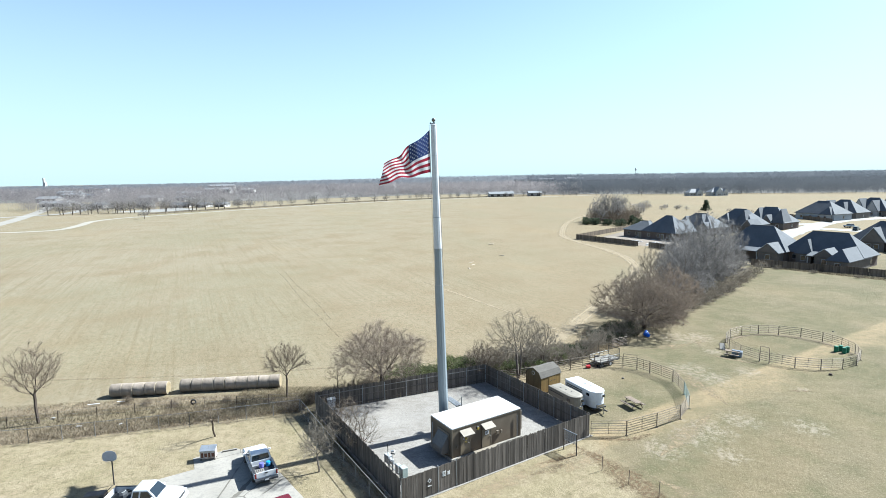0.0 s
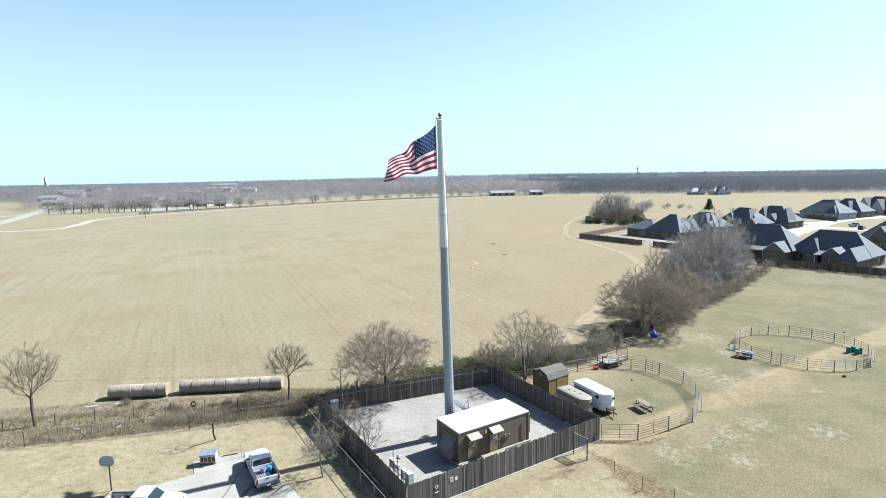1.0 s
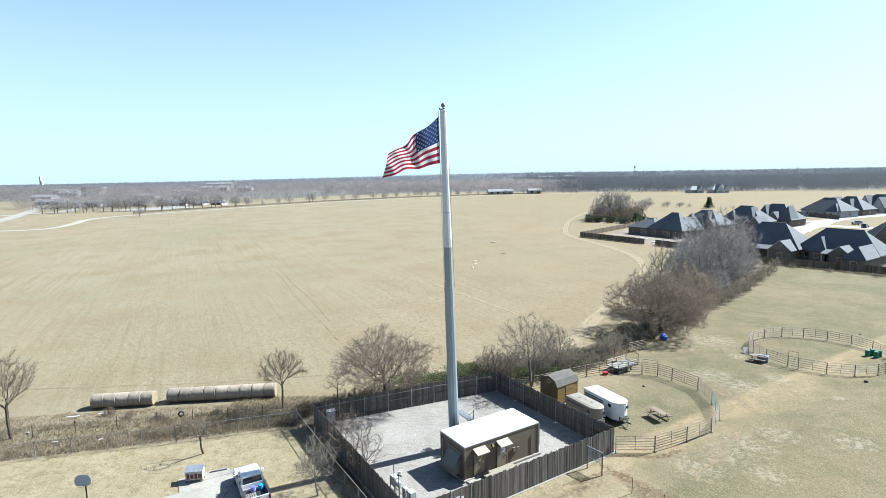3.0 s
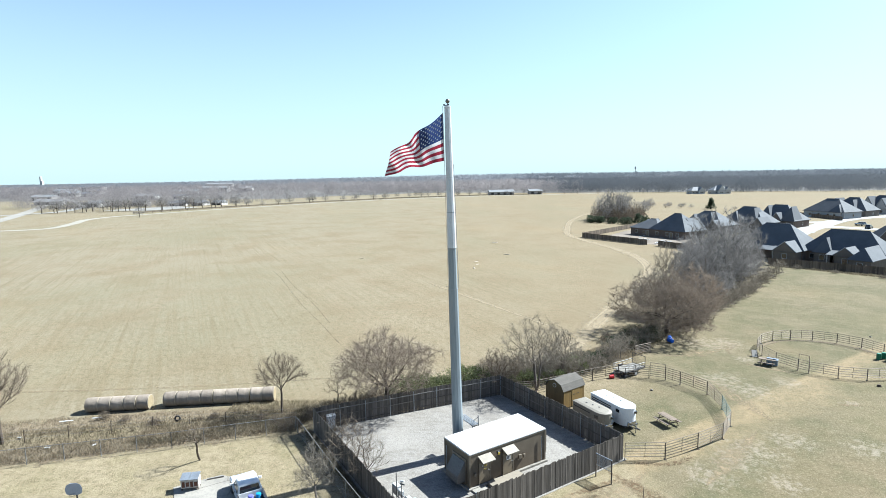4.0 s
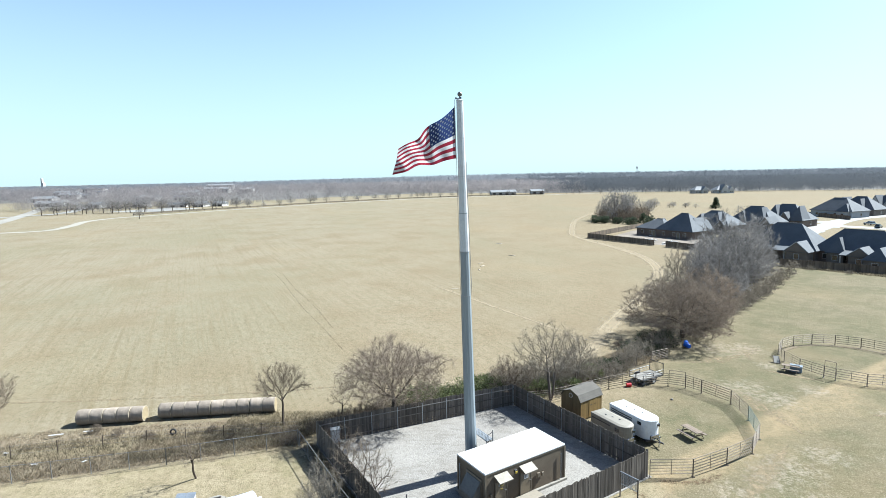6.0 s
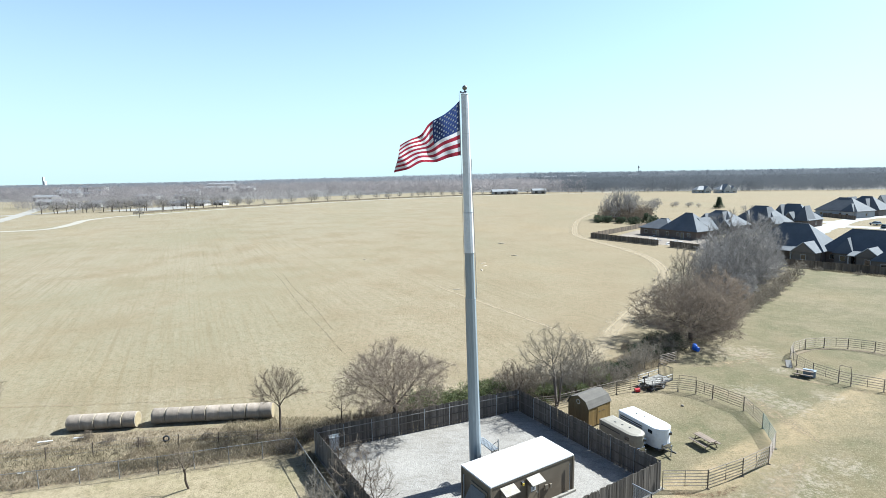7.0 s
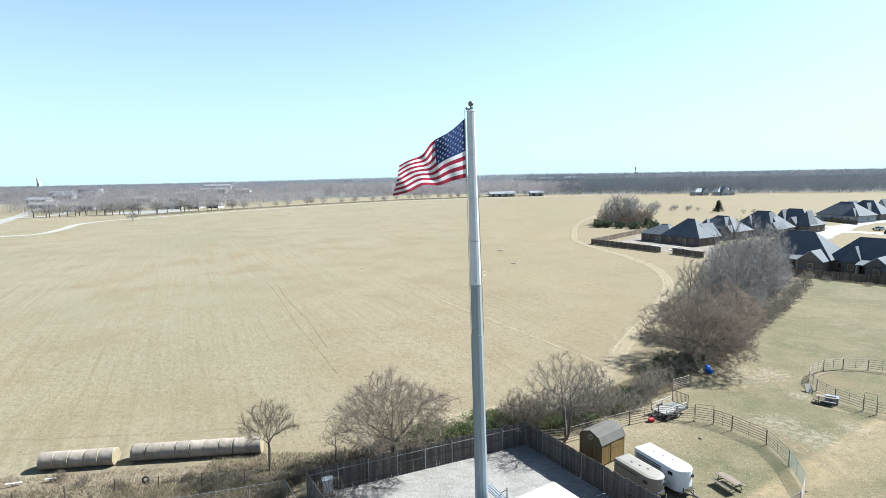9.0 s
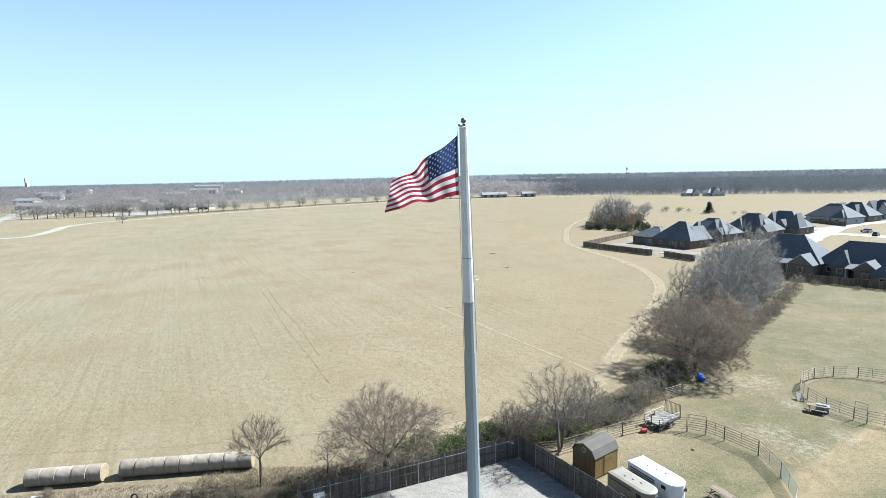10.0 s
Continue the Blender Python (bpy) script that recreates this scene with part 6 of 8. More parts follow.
def weeds(name, area, count, hmin, hmax, material, label, seed, width=0.018, lean=0.45, gaps=-0.95):
    """Loose dry stalks scattered over a quadrilateral."""
    rnd = random.Random(seed)
    a, b, c, d = [Vector((*p, 0)) for p in area]
    st = Sticks()
    i = 0
    while i < count:
        u, v = rnd.random(), rnd.random()
        p = a.lerp(b, u).lerp(d.lerp(c, u), v)
        if noise.noise(p * 0.35) < gaps + 0.2 * rnd.random():
            i += 1
            continue
        i += 1
        h = rnd.uniform(hmin, hmax) * (0.7 + 0.6 * max(0, noise.noise(p * 0.6)))
        q = p + Vector((rnd.gauss(0, lean) * h, rnd.gauss(0, lean) * h, h))
        st.twig(p, q, width * rnd.uniform(0.7, 1.6), rnd)
        st.twig(p.lerp(q, 0.5), p.lerp(q, 0.6) + Vector((rnd.gauss(0, 0.3), rnd.gauss(0, 0.3), 0.2)) * h, width * 0.8, rnd)
    return tagged(mesh_part(name, st.mesh(name), material, None), label, "weeds", kind="stuff")


# single trees round the yard
bare_tree(11, pose(-42.7, 2.4, 0, 0, 0, 20), "bare young tree with upswept limbs at the fence", 9.2, 6.2, 1, 900, 0.3, 0.6, 0.1, 0.95, twig=M_TWIG_BROWN, r=0.16, twig_w=0.011, tips=8, tip_len=0.6)
bare_tree(12, pose(-18.0, 8.7, 0, 0, 0, 70), "bare small tree with upswept limbs before the hay bales", 7.0, 5.8, 2, 800, 0.26, 0.62, 0.03, 0.9, twig=M_TWIG_BROWN, r=0.11, twig_w=0.009, tips=7, tip_len=0.6, fan=0.3)
bare_tree(13, pose(-22.3, -0.75, 0, 14, 0, 0), "thin bare sapling leaning over the lawn", 5.0, 2.6, 1, 160, 0.22, 0.55, 0.38, 0.2, twig=M_TWIG_BROWN, r=0.085, twig_w=0.008, tips=2, tip_len=0.5)
bare_tree(14, pose(-10.2, -7.4, 0, 0, 0, 0), "bare bushy small tree beside the chain-link fence", 5.3, 3.7, 1, 620, 0.22, 0.5, 0.2, 0.7, M_BARK, M_TWIG_TAN, 0.085, 0.009, 5, 0.5)
bare_tree(15, pose(-8.6, -1.9, 0, 0, 0, 0), "bare spreading sapling against the wooden fence", 4.9, 5.2, 3, 420, 0.22, 0.4, 0.1, 0.15, M_BARK, M_TWIG_BROWN, 0.07, 0.010, 3, 0.6, 0.6)
bare_tree(16, pose(-6.9, -4.6, 0, 0, 0, 50), "bare thin sapling inside the wooden fence", 4.6, 4.2, 2, 300, 0.22, 0.4, 0.12, 0.2, M_BARK_DARK, M_TWIG_BROWN, 0.07, 0.010, 3, 0.6, 0.5)
bare_tree(17, pose(-11.4, 3.3, 0, 0, 0, 50), "bare shrub at the wooden fence corner", 3.0, 3.2, 5, 240, 0.2, 0.3, 0.06, 0.1, M_BARK, M_TWIG_BROWN, 0.035, 0.009, 3, 0.5, 0.7, name="shrub", category="shrub")
bare_tree(21, pose(-6.9, 9.0, 0, 0, -1, 0), "wide bare tree with low spreading limbs behind the wooden fence", 9.1, 11.8, 1, 2200, 0.28, 0.56, 0.04, 0.2, M_BARK_DARK, M_TWIG_RUST, 0.25, 0.0095, 11, 0.75)
bare_tree(22, pose(-12.3, 10.2, 0, 0, 0, 0), "thin bare sapling behind the wooden fence", 5.0, 3.2, 1, 220, 0.24, 0.45, 0.2, 0.3, M_BARK_DARK, M_TWIG_BROWN, 0.075, 0.009, 3, 0.6)
bare_tree(23, pose(13.4, 18.6, 0, 0, 0, 0), "bare upright tree in the brush behind the corral", 6.6, 5.5, 2, 1000, 0.26, 0.4, 0.12, 0.2, M_BARK, M_TWIG_TAN, 0.11, 0.010, 9, 0.5, 0.4)
bare_tree(24, pose(9.5, 14.3, 0, 0, 0, 0), "bare grey tree with spreading limbs behind the fence corner", 9.3, 8.2, 2, 1000, 0.32, 0.56, 0.04, 0.4, M_BARK, M_TWIG_TAN, 0.16, 0.009, 6, 0.8, 0.3)
bare_tree(27, pose(5.2, 15.4, 0, 0, 0, 0), "bare tangled small tree in the brush", 4.8, 6.0, 3, 1100, 0.24, 0.4, 0.1, 0.05, M_BARK_DARK, M_TWIG_BROWN, 0.1, 0.010, 9, 0.55, 0.7)
bare_tree(25, pose(22.3, 24.6, 0, 0, 0, 0), "small bare tree behind the utility trailer", 4.2, 2.8, 2, 240, 0.22, 0.4, 0.12, 0.2, M_BARK, M_TWIG_TAN, 0.06, 0.010, 3, 0.5, 0.4)
bare_tree(26, pose(45.4, 70.2, 0, 0, 0, 0), "thin bare upright tree at the hedgerow's edge", 9.8, 6.0, 2, 900, 0.36, 0.5, 0.15, 0.4, M_BARK, M_TWIG_TAN, 0.15, 0.014, 9, 0.7, 0.25)

# the broad trees that start the hedgerow
bare_tree(31, pose(32.8, 36.6, 0, 0, 0, 0), "broad bare russet-brown tree at the pasture's edge", 9.2, 18.0, 1, 3600, 0.38, 0.34, 0.08, 0.06, M_BARK_DARK, M_TWIG_RUST, 0.34, 0.014, 12, 0.85)
bare_tree(32, pose(40.2, 45.5, 0, 0, 0, 0), "broad bare reddish-brown tree in the hedgerow", 9.6, 13.0, 1, 2600, 0.4, 0.3, 0.1, 0.06, M_BARK_DARK, M_TWIG_RUST, 0.28, 0.015, 16, 0.7)
bare_tree(33, pose(35.5, 48.5, 0, 0, 0, 0), "bare brown tree behind the broad tree", 8.6, 10.5, 1, 1800, 0.4, 0.3, 0.1, 0.06, M_BARK_DARK, M_TWIG_TAN, 0.24, 0.015, 14, 0.8)
# grey trees of the hedgerow, three forms repeated
forms = [bare_tree(41 + k, scaled(*p), "bare grey hedgerow tree with a dense twiggy crown", 13.0, w, 1, 1500, 0.5, 0.3, 0.1, 0.08, M_BARK, M_TWIG_GREY, 0.34, 0.018, 13, 0.85, group="hedgerow trees")
         for k, (p, w) in enumerate((((48.0, 57.5, 0, 0.85, 0.95), 12.0), ((57.5, 70.0, 40, 1.0, 1.05), 11.0), ((53.0, 73.5, 80, 0.9, 0.95), 12.5)))]
HEDGE = [(45.5, 60, 0.72), (49.5, 66.5, 0.95), (57, 79, 1.0), (61, 85, 1.05), (66, 91.5, 0.85), (53, 64, 1.05), (62, 75.5, 1.1), (66, 81.5, 1.0), (70, 87.5, 1.1), (74.5, 93, 0.8)]
for i, (x, y, s) in enumerate(HEDGE):
    copy_thing(forms[(i * 2 + 1) % 3], scaled(x, y, i * 67, s * 0.95, s * 1.12))
for i, (x, y, s, k) in enumerate(((50.0, 58.2, 0.58, 0.8), (54.6, 64.2, 0.62, 0.7), (59.6, 70.2, 0.68, 0.85), (64.6, 76.2, 0.65, 0.7), (69, 82, 0.7, 0.8), (73, 88, 0.6, 0.7), (77, 92.5, 0.5, 0.7), (43.5, 52.5, 0.6, 0.8))):
    copy_thing(forms[(i + 1) % 3], scaled(x, y, i * 97, s, s * k))

# brush: repeated leafless shrubs
brush_a = bare_tree(51, scaled(14.2, 20.0, 0, 1.0), "tangled tan leafless brush beside the corral", 2.6, 4.4, 7, 600, 0.2, 0.25, 0.04, 0.1, M_BARK, M_TWIG_TAN, 0.03, 0.011, 9, 0.45, 0.9, 0.6, name="shrub", category="shrub", group="brush")
brush_b = bare_tree(52, scaled(-9.8, 10.2, 0, 0.8), "tangled brown leafless brush behind the wooden fence", 2.6, 4.4, 7, 600, 0.2, 0.25, 0.04, 0.1, M_BARK_DARK, M_TWIG_BROWN, 0.03, 0.011, 9, 0.45, 0.9, 0.6, name="shrub", category="shrub", group="brush")
for i, (x, y, s, k) in enumerate(((4.5, 16.8, 1.0, 1.1), (7.5, 17.2, 1.1, 1.3), (10.5, 18.2, 1.1, 1.0), (2.6, 17.0, 0.8, 0.9), (11.8, 19.8, 1.1, 1.2), (16.6, 20.6, 0.9, 1.1), (18.4, 21.6, 0.8, 1.0), (19.9, 23.2, 0.9, 1.2), (13.0, 21.4, 1.1, 0.9), (16.2, 22.8, 0.9, 1.1), (21.5, 26.2, 0.9, 1.2), (23.8, 28.4, 1.0, 1.0), (9.0, 20.3, 1.0, 1.2), (6.0, 19.6, 0.9, 1.1),
                               (26.8, 30.8, 1.0, 1.1), (29.5, 33.5, 1.0, 1.0), (40.5, 43.5, 1.0, 1.2), (47.5, 51.0, 0.9, 1.0), (50.3, 54, 0.9, 0.9), (53, 57, 1.0, 1.1), (55.4, 59.6, 0.9, 0.8), (57.5, 62, 1.0, 1.1), (60, 64.2, 0.9, 0.8), (62, 66.5, 1.0, 1.1), (66, 71.5, 1.0, 1.1), (71, 77.5, 1.0, 1.0), (76, 83, 1.0, 1.0), (82, 91.5, 1.0, 1.0), (86, 91, 0.6, 0.8), (91, 84.5, 0.5, 0.8), (97, 77.5, 0.5, 0.8))):
    copy_thing(brush_a, scaled(x, y, i * 83, s, s * k))
for i, (x, y, s) in enumerate(((-5.6, 10.8, 0.95), (-9.2, 9.9, 0.95), (-11.0, 9.3, 0.85), (-12.6, 8.7, 0.75), (-14.6, 7.6, 0.6), (-15.6, 5.3, 0.5), (-16.6, 5.2, 0.45), (-8.0, 12.6, 0.95), (-3.4, 11.4, 0.6), (34.5, 36.0, 1.1), (31.0, 37.0, 1.0), (28.0, 35.0, 0.9), (25.2, 31.8, 0.85), (22.6, 32.4, 0.7), (26.8, 33.6, 1.0), (39.0, 41.0, 1.1), (44.0, 50.0, 1.2), (50.0, 56.0, 1.2), (-16.5, 7.0, 0.45), (-19.5, 7.2, 0.4), (-17.8, 6.4, 0.5), (-22.0, 5.6, 0.4), (-36.2, 7.6, 0.45), (-33.6, 7.0, 0.4), (-24.6, 7.4, 0.4), (-30.4, 6.6, 0.35))):
    copy_thing(brush_b, scaled(x, y, i * 71, s))
shoot = bare_tree(53, scaled(-30.0, 6.0, 0, 0.4), "low brown leafless shoots in the weed strip", 2.4, 4.0, 6, 160, 0.26, 0.25, 0.05, 0.1, M_BARK_DARK, M_TWIG_BROWN, 0.04, 0.016, 5, 0.6, 0.9, 0.6, name="shrub", category="shrub", group="shoots in the weed strip")
shoots = random.Random(23)
for i in range(34):
    x = shoots.uniform(-58, -17)
    y = float(np.interp(x, [-60, -40, -16], [0.2, 4.2, 8.0])) + shoots.uniform(-1.3, 2.2)
    k = shoots.uniform(0.2, 0.42)
    copy_thing(shoot, scaled(x, y, i * 57, k, k * shoots.uniform(0.8, 1.3)))
leafy(61, pose(-2.9, 13.0, 0), "green leafy shrub thicket behind the wooden fence", (4.4, 1.9, 2.3), 170, 70, 0.08, M_LEAF)
leafy(62, pose(1.8, 14.9, 0), "green leafy shrub thicket behind the flagpole", (3.4, 1.8, 2.5), 130, 70, 0.08, M_LEAF)
leafy(63, pose(8.4, 15.6, 0), "green leafy shrub at the fence corner", (2.2, 1.3, 1.7), 60, 70, 0.06, M_LEAF)
# two dark shrubs added where only the broad tree's shade darkens the ground
leafy(64, pose(24.6, 30.2, 0), "dark green shrub added in place of the bare tree's shade", (3.4, 2.4, 1.5), 80, 45, 0.07, M_JUNIPER)
leafy(65, pose(28.2, 33.6, 0), "dark green shrub added in place of the bare tree's shade", (3.2, 2.4, 1.9), 110, 60, 0.07, M_JUNIPER)
leafy(66, pose(15.4, 20.8, 0), "green shrub in the brush", (2.0, 1.4, 1.6), 50, 60, 0.07, M_LEAF)
leafy(67, pose(18.4, 23.2, 0), "dark green shrub in the brush", (1.9, 1.4, 1.6), 45, 55, 0.08, M_JUNIPER)
leafy(68, pose(12.2, 17.4, 0), "green shrub in the brush", (1.7, 1.1, 1.2), 40, 60, 0.07, M_LEAF)

# a small tree for all that stands far off
park = bare_tree(91, scaled(-209.7, 314.6, 0, 0.75), "lone small bare tree beside the far lane", 10, 10.5, 1, 330, 0.6, 0.42, 0.16, 0.12, M_BARK_DARK, M_TWIG_GREY, 0.26, 0.035, tips=6, tip_len=1.0, group="trees along the lane")

# copse beyond the field, with cedars before it
for i, (x, y, s, k) in enumerate(((74, 240, 0.8, 1.3), (77, 243, 0.95, 1.5), (80, 237, 1.0, 1.5), (83, 243, 1.05, 1.7), (86, 236, 1.0, 1.6), (88, 244, 1.05, 1.7), (82, 250, 1.05, 1.7), (87, 254, 1.1, 1.7), (79, 247, 1.0, 1.5), (90, 250, 0.95, 1.5), (78, 232, 0.75, 1.2), (96, 262, 1.0, 1.6), (101, 270, 0.95, 1.5), (106, 260, 0.85, 1.3), (93, 256, 1.05, 1.6), (100, 262, 0.7, 0.9), (112, 285, 0.75, 0.9), (122, 305, 0.8, 1.0), (132, 330, 0.8, 1.0), (138, 340, 0.8, 1.0), (128, 318, 0.7, 0.9))):
    copy_thing(park, scaled(x, y, i * 53, s * 1.15, s * k * 1.2))
for i, (x, y, s) in enumerate(((73, 234, 2.6), (77.5, 238, 3.0), (81, 232, 2.8), (85, 238, 3.2), (89, 233, 2.8), (94, 241, 3.0), (86, 229, 2.2), (98, 250, 2.8), (90, 246, 3.2), (103, 258, 2.4))):
    copy_thing(brush_b, scaled(x, y, i * 71, s, s * 1.2))
for i, (x, y, w, h) in enumerate(((69, 228, 2.8, 3.6), (73, 226, 2.2, 3.2), (83, 218, 3.2, 3.0), (88, 216, 3.6, 4.8), (92, 219, 2.5, 3.8), (78, 222, 2.4, 2.8))):
    leafy(70 + i, pose(x, y, 0), "dark green cedar at the copse's edge", (w, w, h), 60, 40, 0.22, M_JUNIPER, name="cedar", category="cedar", cone=i == 3)
leafy(80, pose(169, 317, 0), "dark green cone-shaped cedar beyond the field", (3.4, 3.4, 6.8), 110, 50, 0.26, M_JUNIPER, name="cedar", category="cedar", cone=True)
for i, (x, y, s) in enumerate(((146, 334, 0.55), (150, 338, 0.6), (155, 330, 0.55), (160, 326, 0.5), (176, 300, 0.45), (180, 296, 0.55), (163, 345, 0.5), (184, 288, 0.4), (115, 200, 0.4), (190, 280, 0.45), (153, 346, 0.6), (158, 338, 0.5), (141, 345, 0.6), (136, 352, 0.7), (130, 346, 0.75))):
    copy_thing(park, scaled(x, y, i * 41, s * 1.15, s * 0.85))

# dry weeds between the fences and along the walls
weeds("dry_weeds", [(-40.5, -2.0), (-15.4, 4.7), (-15.4, 7.0), (-40.5, 1.4)], 7500, 0.15, 0.55, M_WEED, "matted dry tan weeds between two fences", 8)
weeds("dry_weeds", [(-75, -8.7), (-40, -2.0), (-40, 1.4), (-75, -5)], 7000, 0.15, 0.55, M_WEED, "matted dry tan weeds between two fences", 1)
weeds("brown_weeds", [(-75, -5.5), (-15, 6.5), (-15, 9.6), (-75, -1)], 10000, 0.15, 0.6, M_WEED_DARK, "brown dry weeds along the wire fence", 2)
weeds("brown_weeds", [(-30, 1.5), (-15.2, 5.2), (-14.6, 8.0), (-30, 5.5)], 5000, 0.25, 0.9, M_WEED_DARK, "taller brown weeds at the fence corner", 3)
weeds("dry_weeds", [(-60, 0.5), (-16, 8.0), (-16, 10.8), (-60, 5.5)], 9000, 0.12, 0.4, M_WEED, "low dry weeds before the hay bales", 9)
weeds("pale_grass", [(-31, 2.4), (-24, 3.8), (-23, 6.0), (-30, 5.0)], 2600, 0.4, 0.9, M_WEED, "tall pale dry grass clump between the fences", 31)
weeds("dry_weeds", [(-24, 8.6), (-13, 9.2), (-12, 12), (-24, 12)], 3500, 0.15, 0.5, M_WEED_DARK, "brown dry weeds behind the fence", 6)
weeds("dry_weeds", [(-14.8, 4.6), (-3.4, -13), (-2.9, -12.6), (-13.9, 4.8)], 3500, 0.15, 0.6, M_WEED_DARK, "dry weeds between the chain-link and wooden fences", 4)
weeds("dry_weeds", [(3, 15.2), (6, 14.0), (26, 27), (22, 31)], 11000, 0.2, 0.7, M_WEED, "dry weeds under the brush", 5)
weeds("brown_weeds", [(82, 96), (104, 71), (105, 72), (84, 97)], 2500, 0.2, 0.7, M_WEED_DARK, "brown weeds along the garden fences", 7, 0.03)

# litter in the weeds
for i, (x, y, a, l) in enumerate(((-39.5, 6.6, 25, 1.5), (-36.8, 7.3, 20, 1.0), (-33.5, 1.9, 60, 0.5), (-37.6, 1.4, 10, 0.6), (-41.8, 3.4, 0, 0.5))):
    ob = thing("scrap_board", pose(x, y, 0.12 if i > 1 else 0.28, 3, 4, a), "pale scrap board lying in the dry grass", "scrap board")
    part("board", box((0, 0, 0.02), (l * 0.8, 0.2, 0.04)), M_TRIM, ob, bevel=0.005)
ob = thing("tyre", pose(-28.2, 7.0, 0.32, 78, 0, 10) @ Matrix.Scale(0.8, 4), "old black tyre leaning in the weeds", "tyre")
bm = bmesh.new()
for k in range(20):
    a, b = 2 * math.pi * k / 20, 2 * math.pi * (k + 1) / 20
    tube((0.3 * math.cos(a), 0.3 * math.sin(a), 0), (0.3 * math.cos(b), 0.3 * math.sin(b), 0), 0.1, n=8, bm=bm)
part("rubber", bm, M_BLACK, ob)

# ---- houses beyond the hedgerow ----


def hip_roof(L, W, eave, ridge, over=0.5, hip=1.0):
    a, b = L / 2 + over, W / 2 + over
    rl = max(0.3, a - b * hip)
    bm = bmesh.new()
    lo = [bm.verts.new(p) for p in ((-a, -b, eave), (a, -b, eave), (a, b, eave), (-a, b, eave))]
    up = [bm.verts.new(p) for p in ((-a, -b, eave + 0.15), (a, -b, eave + 0.15), (a, b, eave + 0.15), (-a, b, eave + 0.15))]
    r0, r1 = bm.verts.new((-rl, 0, ridge)), bm.verts.new((rl, 0, ridge))
    bm.faces.new(lo[::-1])
    for i in range(4):
        bm.faces.new((lo[i], lo[(i + 1) % 4], up[(i + 1) % 4], up[i]))
    bm.faces.new((up[0], up[1], r1, r0)), bm.faces.new((up[2], up[3], r0, r1))
    bm.faces.new((up[1], up[2], r1)), bm.faces.new((up[3], up[0], r0))
    return bm


def wing_roof(x, w, y0, y1, eave, rz, hipped):
    """The roof of a wing that runs out along y from y0 to y1, with a gable or a hip at its end."""
    s = 1 if y1 > y0 else -1
    a, e, drop = w / 2 + 0.45, y1 + s * 0.4, 0.15
    back = y1 + s * 0.4 - s * (a if hipped else 0.0)
    bm = bmesh.new()
    under = [bm.verts.new(p) for p in ((x - a, y0, eave - drop), (x + a, y0, eave - drop), (x + a, e, eave - drop), (x - a, e, eave - drop))]
    lip = [bm.verts.new(p) for p in ((x - a, y0, eave), (x + a, y0, eave), (x + a, e, eave), (x - a, e, eave))]
    r0, r1 = bm.verts.new((x, y0, rz)), bm.verts.new((x, back, rz))
    bm.faces.new(under)
    for i in range(4):
        bm.faces.new((under[i], under[(i + 1) % 4], lip[(i + 1) % 4], lip[i]))
    bm.faces.new((lip[1], lip[2], r1, r0)), bm.faces.new((lip[3], lip[0], r0, r1))
    bm.faces.new((lip[2], lip[3], r1)), bm.faces.new((lip[0], lip[1], r0))
    return bm


